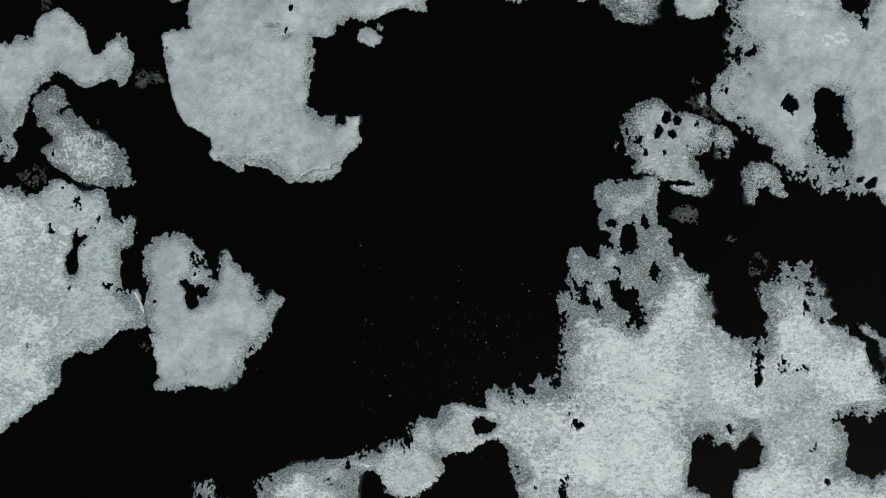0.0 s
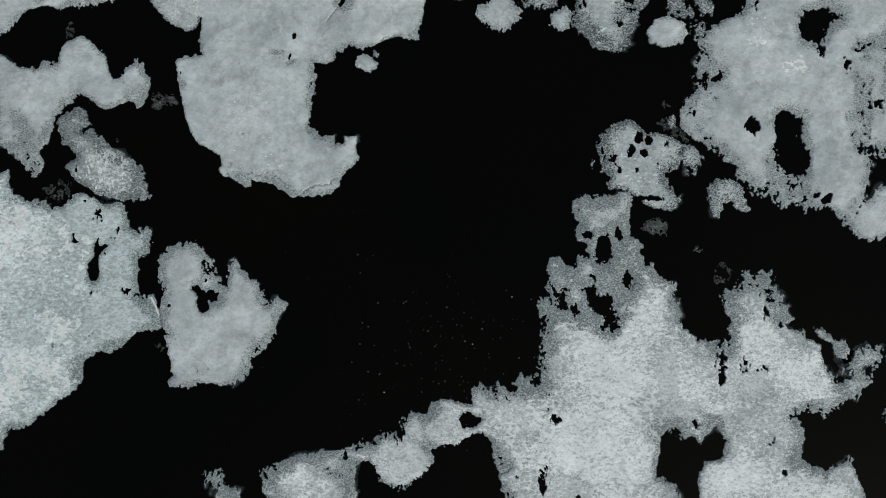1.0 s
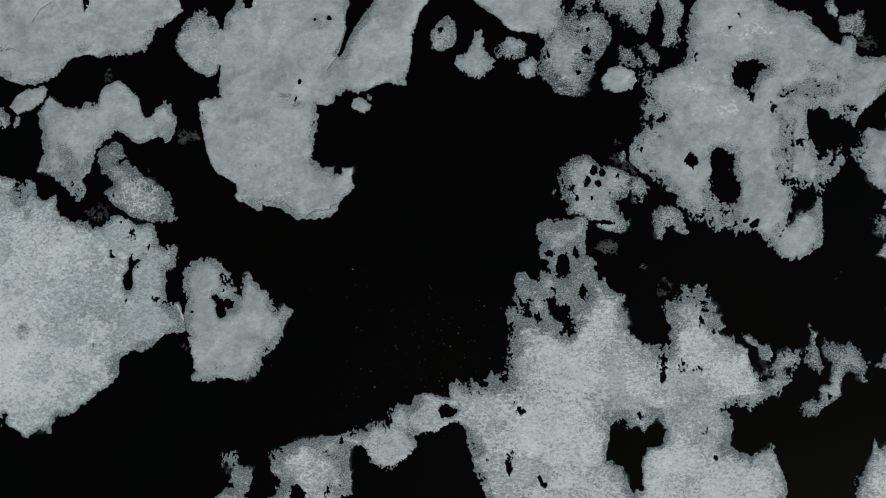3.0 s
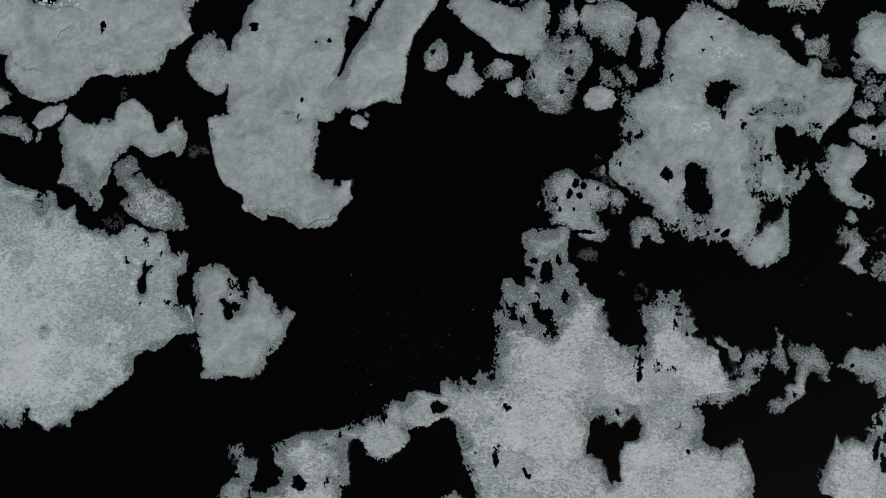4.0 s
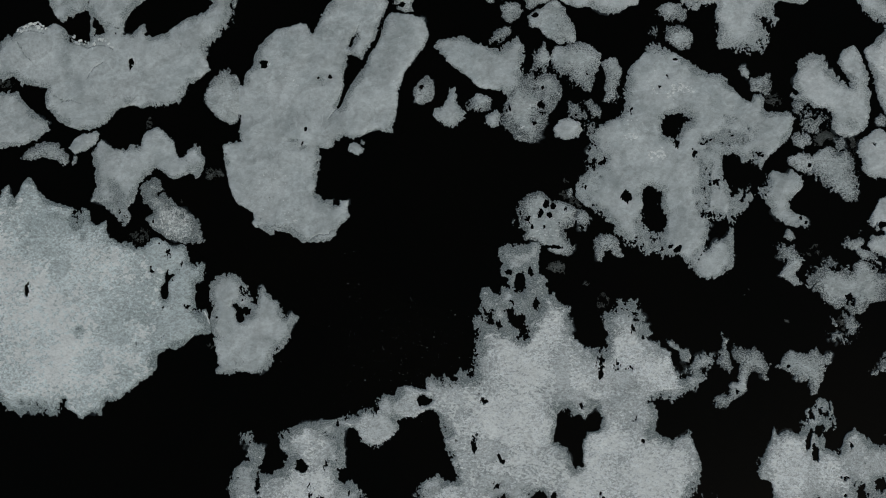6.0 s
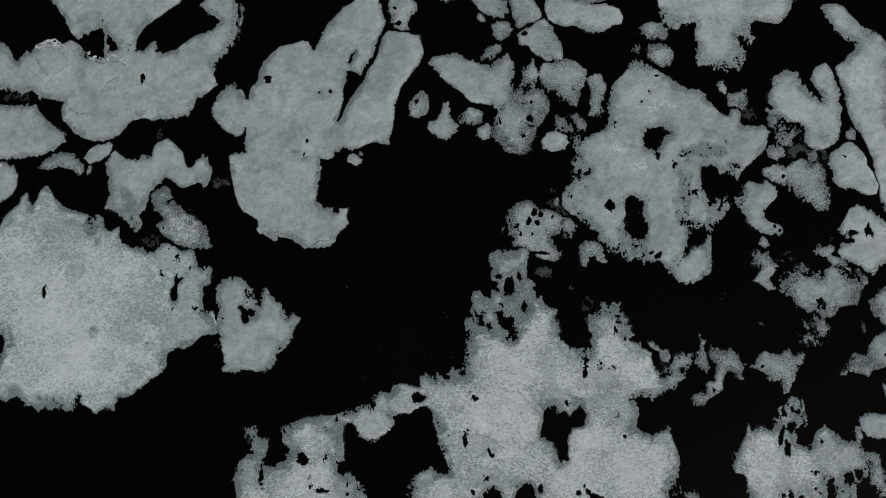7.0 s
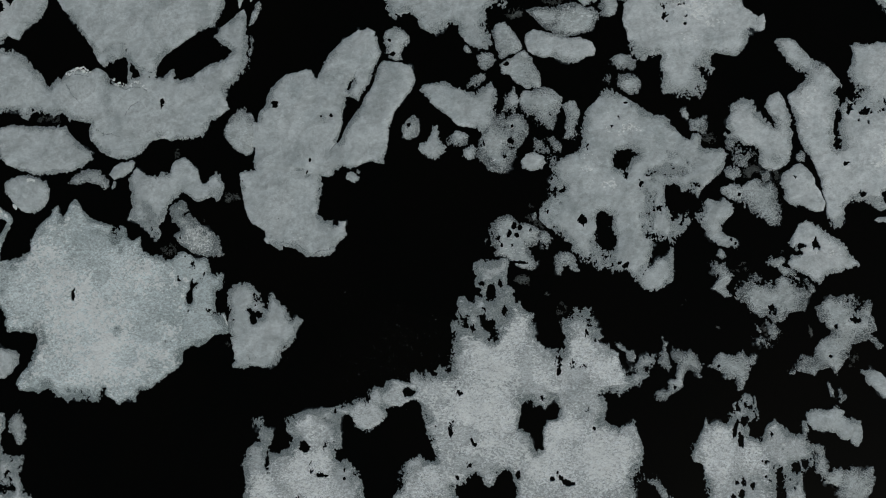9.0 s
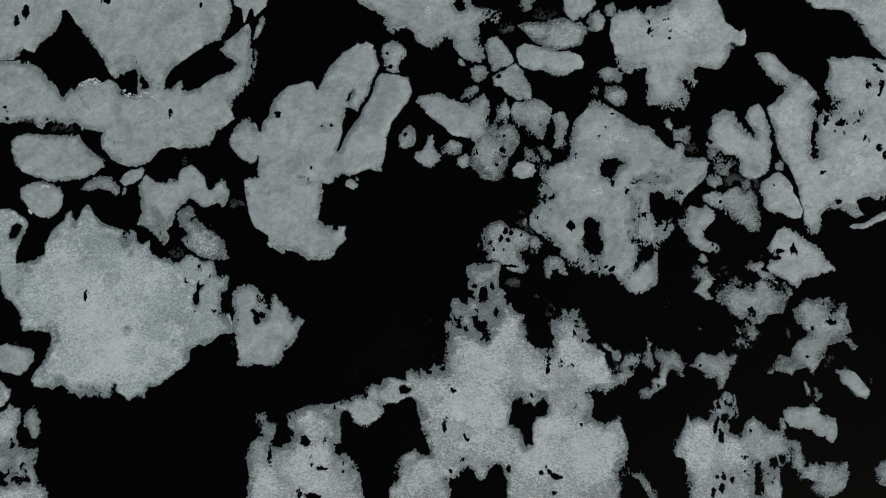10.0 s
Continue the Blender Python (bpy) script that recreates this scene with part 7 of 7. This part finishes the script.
floe("lacy grey scrap of rotten ice", "porous", 0.5, [
    [(54.8, -1.8), (55.2, -2.4), (55.9, -2.0), (56.6, -1.7), (57.2, -2.4), (56.9, -3.0), (56.1, -2.9), (55.2, -2.8)],
])
floe("thin scrap of rotten ice", "porous", 0.5, [
    [(54.9, 0.4), (55.4, 0.3), (55.7, -0.6), (56.3, -1.0), (56.0, -1.5), (55.3, -1.0)],
])
floe("small porous block of ice beside a floe", "porous", 0.4, [
    [(60.0, -7.2), (60.6, -6.8), (61.2, -6.5), (61.3, -7.0), (60.4, -7.7)],
])
floe("dim grey rotten ice wing frozen to a pocked floe", "porous", 0.8, [
    [(22.1, 13.3), (22.9, 13.7), (23.6, 13.4), (24.1, 12.6), (23.9, 11.6), (23.3, 11.1), (22.6, 11.6), (22.1, 12.2)],
])
floe("lacy porous ice floe full of melt holes", "porous", 0.55, [
    [(63.7, -19.4), (65.3, -18.8), (65.9, -19.9), (66.1, -21.4), (67.3, -21.5), (68.0, -20.9), (68.7, -22.1), (68.4, -23.7), (67.2, -23.9), (66.1, -23.6), (65.3, -22.8), (64.1, -22.1)],
])
floe("pale wedge of smooth ice among rotten scraps", "smooth", 0.4, [
    [(62.6, -13.0), (64.0, -12.4), (66.0, -12.5), (66.8, -12.0), (67.8, -12.0), (68.4, -13.3), (69.0, -13.8), (69.6, -13.6), (70.7, -14.0), (71.0, -15.4), (70.8, -17.1), (70.4, -18.0), (69.6, -17.7), (69.1, -17.0), (68.0, -16.9), (66.8, -15.8), (65.2, -16.0), (63.8, -15.4), (62.8, -14.5)],
])
floe("porous limb of rotten ice between two floes", "porous", 0.5, [
    [(62.0, -14.3), (62.7, -14.1), (63.1, -15.4), (62.9, -16.9), (63.5, -17.5), (65.5, -18.0), (65.7, -20.6), (64.8, -20.0), (63.3, -18.6), (62.2, -17.8), (62.0, -16.2)],
])
floe("thin splinter of porous ice", "porous", 0.4, [
    [(65.7, -8.3), (66.3, -8.5), (66.9, -9.7), (67.1, -11.0), (66.5, -10.8), (66.0, -9.7)],
])
floe("small grey scrap of porous ice", "porous", 0.5, [
    [(67.3, -9.1), (67.8, -9.3), (68.5, -10.5), (68.3, -11.6), (67.5, -11.4), (67.1, -11.2), (67.5, -10.1)],
])
floe("dark soaked slush ice in a channel between floes", "slush", 0.8, [
    [(20.1, 16.0), (20.8, 16.4), (21.7, 16.0), (22.8, 14.7), (23.1, 13.8), (22.4, 14.0), (21.5, 14.6), (20.5, 15.0)],
])
floe("dark soaked slush ice in a channel between floes", "slush", 0.8, [
    [(20.3, 18.1), (20.9, 18.2), (21.1, 17.5), (20.7, 17.0), (20.3, 17.2)],
])
floe("grey crumbling ice beside a larger floe", "porous", 0.6, [
    [(20.9, 16.5), (21.4, 16.7), (21.8, 16.3), (21.9, 15.4), (21.4, 15.2), (21.0, 15.6)],
])
floe("pale scrap of ice off a larger floe", "smooth", 0.35, [
    [(-29.1, 54.1), (-22.9, 54.1), (-23.3, 51.7), (-24.6, 50.6), (-25.2, 50.0), (-25.7, 51.5), (-26.2, 51.1), (-26.6, 49.5), (-27.1, 48.8), (-27.5, 51.4), (-28.9, 52.1)],
])


# ---- loose bits ----
def ice_plate(label, x, y, z, length, width, turn, tilt, seed):
    """A broken plate of white ice tilted up on a floe."""
    rng = random.Random(seed)
    bm = bmesh.new()
    ring = []
    for k in range(11):
        a = 2 * math.pi * k / 11
        r = 1 + rng.uniform(-0.2, 0.2)
        ring.append(bm.verts.new((length / 2 * r * math.cos(a), width / 2 * r * math.sin(a), 0)))
    face = bm.faces.new(ring)
    lifted = bmesh.ops.extrude_face_region(bm, geom=[face])["geom"]
    bmesh.ops.translate(bm, verts=[v for v in lifted if isinstance(v, bmesh.types.BMVert)], vec=(0, 0, 0.09))
    bmesh.ops.recalc_face_normals(bm, faces=bm.faces)
    bmesh.ops.bevel(bm, geom=bm.edges[:], offset=0.02, segments=1, affect="EDGES")
    mesh = bpy.data.meshes.new("ice_plate")
    bm.to_mesh(mesh)
    bm.free()
    mesh.materials.append(CRUST)
    ob = new("ice_plate", mesh)
    ob.matrix_world = pose(x, y, z, tilt, tilt * 0.4, turn)
    return tagged(ob, label, "ice plate", "broken ice plates")


# plates pushed up on the rims of floes
for label, spots in (
    ("long bright ice plate lying on the rim of a rounded floe", [(-60.8, 20.3, 0.20, 1.70, 0.70, -4, 6), (-63.2, 15.9, 0.20, 1.10, 0.60, -55, 5)]),
    ("narrow bright ice plate stood up between two floes", [(-27.5, -1.2, 0.20, 1.50, 0.22, -62, 8), (-27.1, -2.1, 0.20, 0.90, 0.20, -70, 8)]),
):
    for k, (x, y, z, length, width, turn, tilt) in enumerate(spots):
        ice_plate(label, x, y, z, length, width, turn, tilt, k + 3)


# crumbled ridges of small plates pushed up where two floes have ground together
rng = random.Random(12)
for ridge, count in (([(-55.7, 37.5), (-54.9, 38.2), (-53.8, 38.8), (-52.8, 38.7), (-51.6, 38.3)], 34), ([(-47.6, 36.8), (-46.4, 36.3), (-45.2, 35.9), (-44.0, 36.5), (-43.0, 36.6), (-41.7, 35.7)], 26)):
    for k in range(count):
        at = rng.random() * (len(ridge) - 1)
        (ax, ay), (bx, by) = ridge[int(at)], ridge[int(at) + 1]
        f = at - int(at)
        x, y = ax + f * (bx - ax) + rng.gauss(0, 0.28), ay + f * (by - ay) + rng.gauss(0, 0.22)
        length = rng.uniform(0.22, 0.62)
        ice_plate("small broken ice plate in a crumbled ridge on a floe", x, y, 0.2, length, length * rng.uniform(0.4, 0.8), rng.uniform(0, 180), rng.uniform(5, 24), k)


def crumbs(label, middle, spread, count, small, large, seed):
    """Crumbs of ice afloat on the open water."""
    rng = random.Random(seed)
    points, faces = [], []
    for _ in range(count):
        x, y = middle[0] + rng.gauss(0, spread[0]), middle[1] + rng.gauss(0, spread[1])
        r = rng.uniform(small, large) * (1.0 if rng.random() < 0.85 else 1.6)
        base, a0, long = len(points), rng.uniform(0, 6.28), rng.uniform(1.0, 2.2)
        for k in range(6):
            a = a0 + k * math.pi / 3
            q = r * rng.uniform(0.75, 1.2)
            points.append((x + q * long * math.cos(a), y + q * math.sin(a), -0.01))
        points.append((x, y, r * 0.6))
        faces += [(base + k, base + (k + 1) % 6, base + 6) for k in range(6)]
    mesh = bpy.data.meshes.new("brash_ice")
    mesh.from_pydata(points, [], faces)
    mesh.materials.append(ICE["porous"])
    return tagged(new("brash_ice", mesh), label, "brash ice", kind="stuff")


crumbs("scattered tiny crumbs of ice on black water", (2.2, -5.6), (4.2, 3.6), 120, 0.018, 0.044, 3)
crumbs("a few tiny crumbs of ice on black water", (-5.0, -3.5), (5.0, 5.5), 60, 0.015, 0.036, 4)
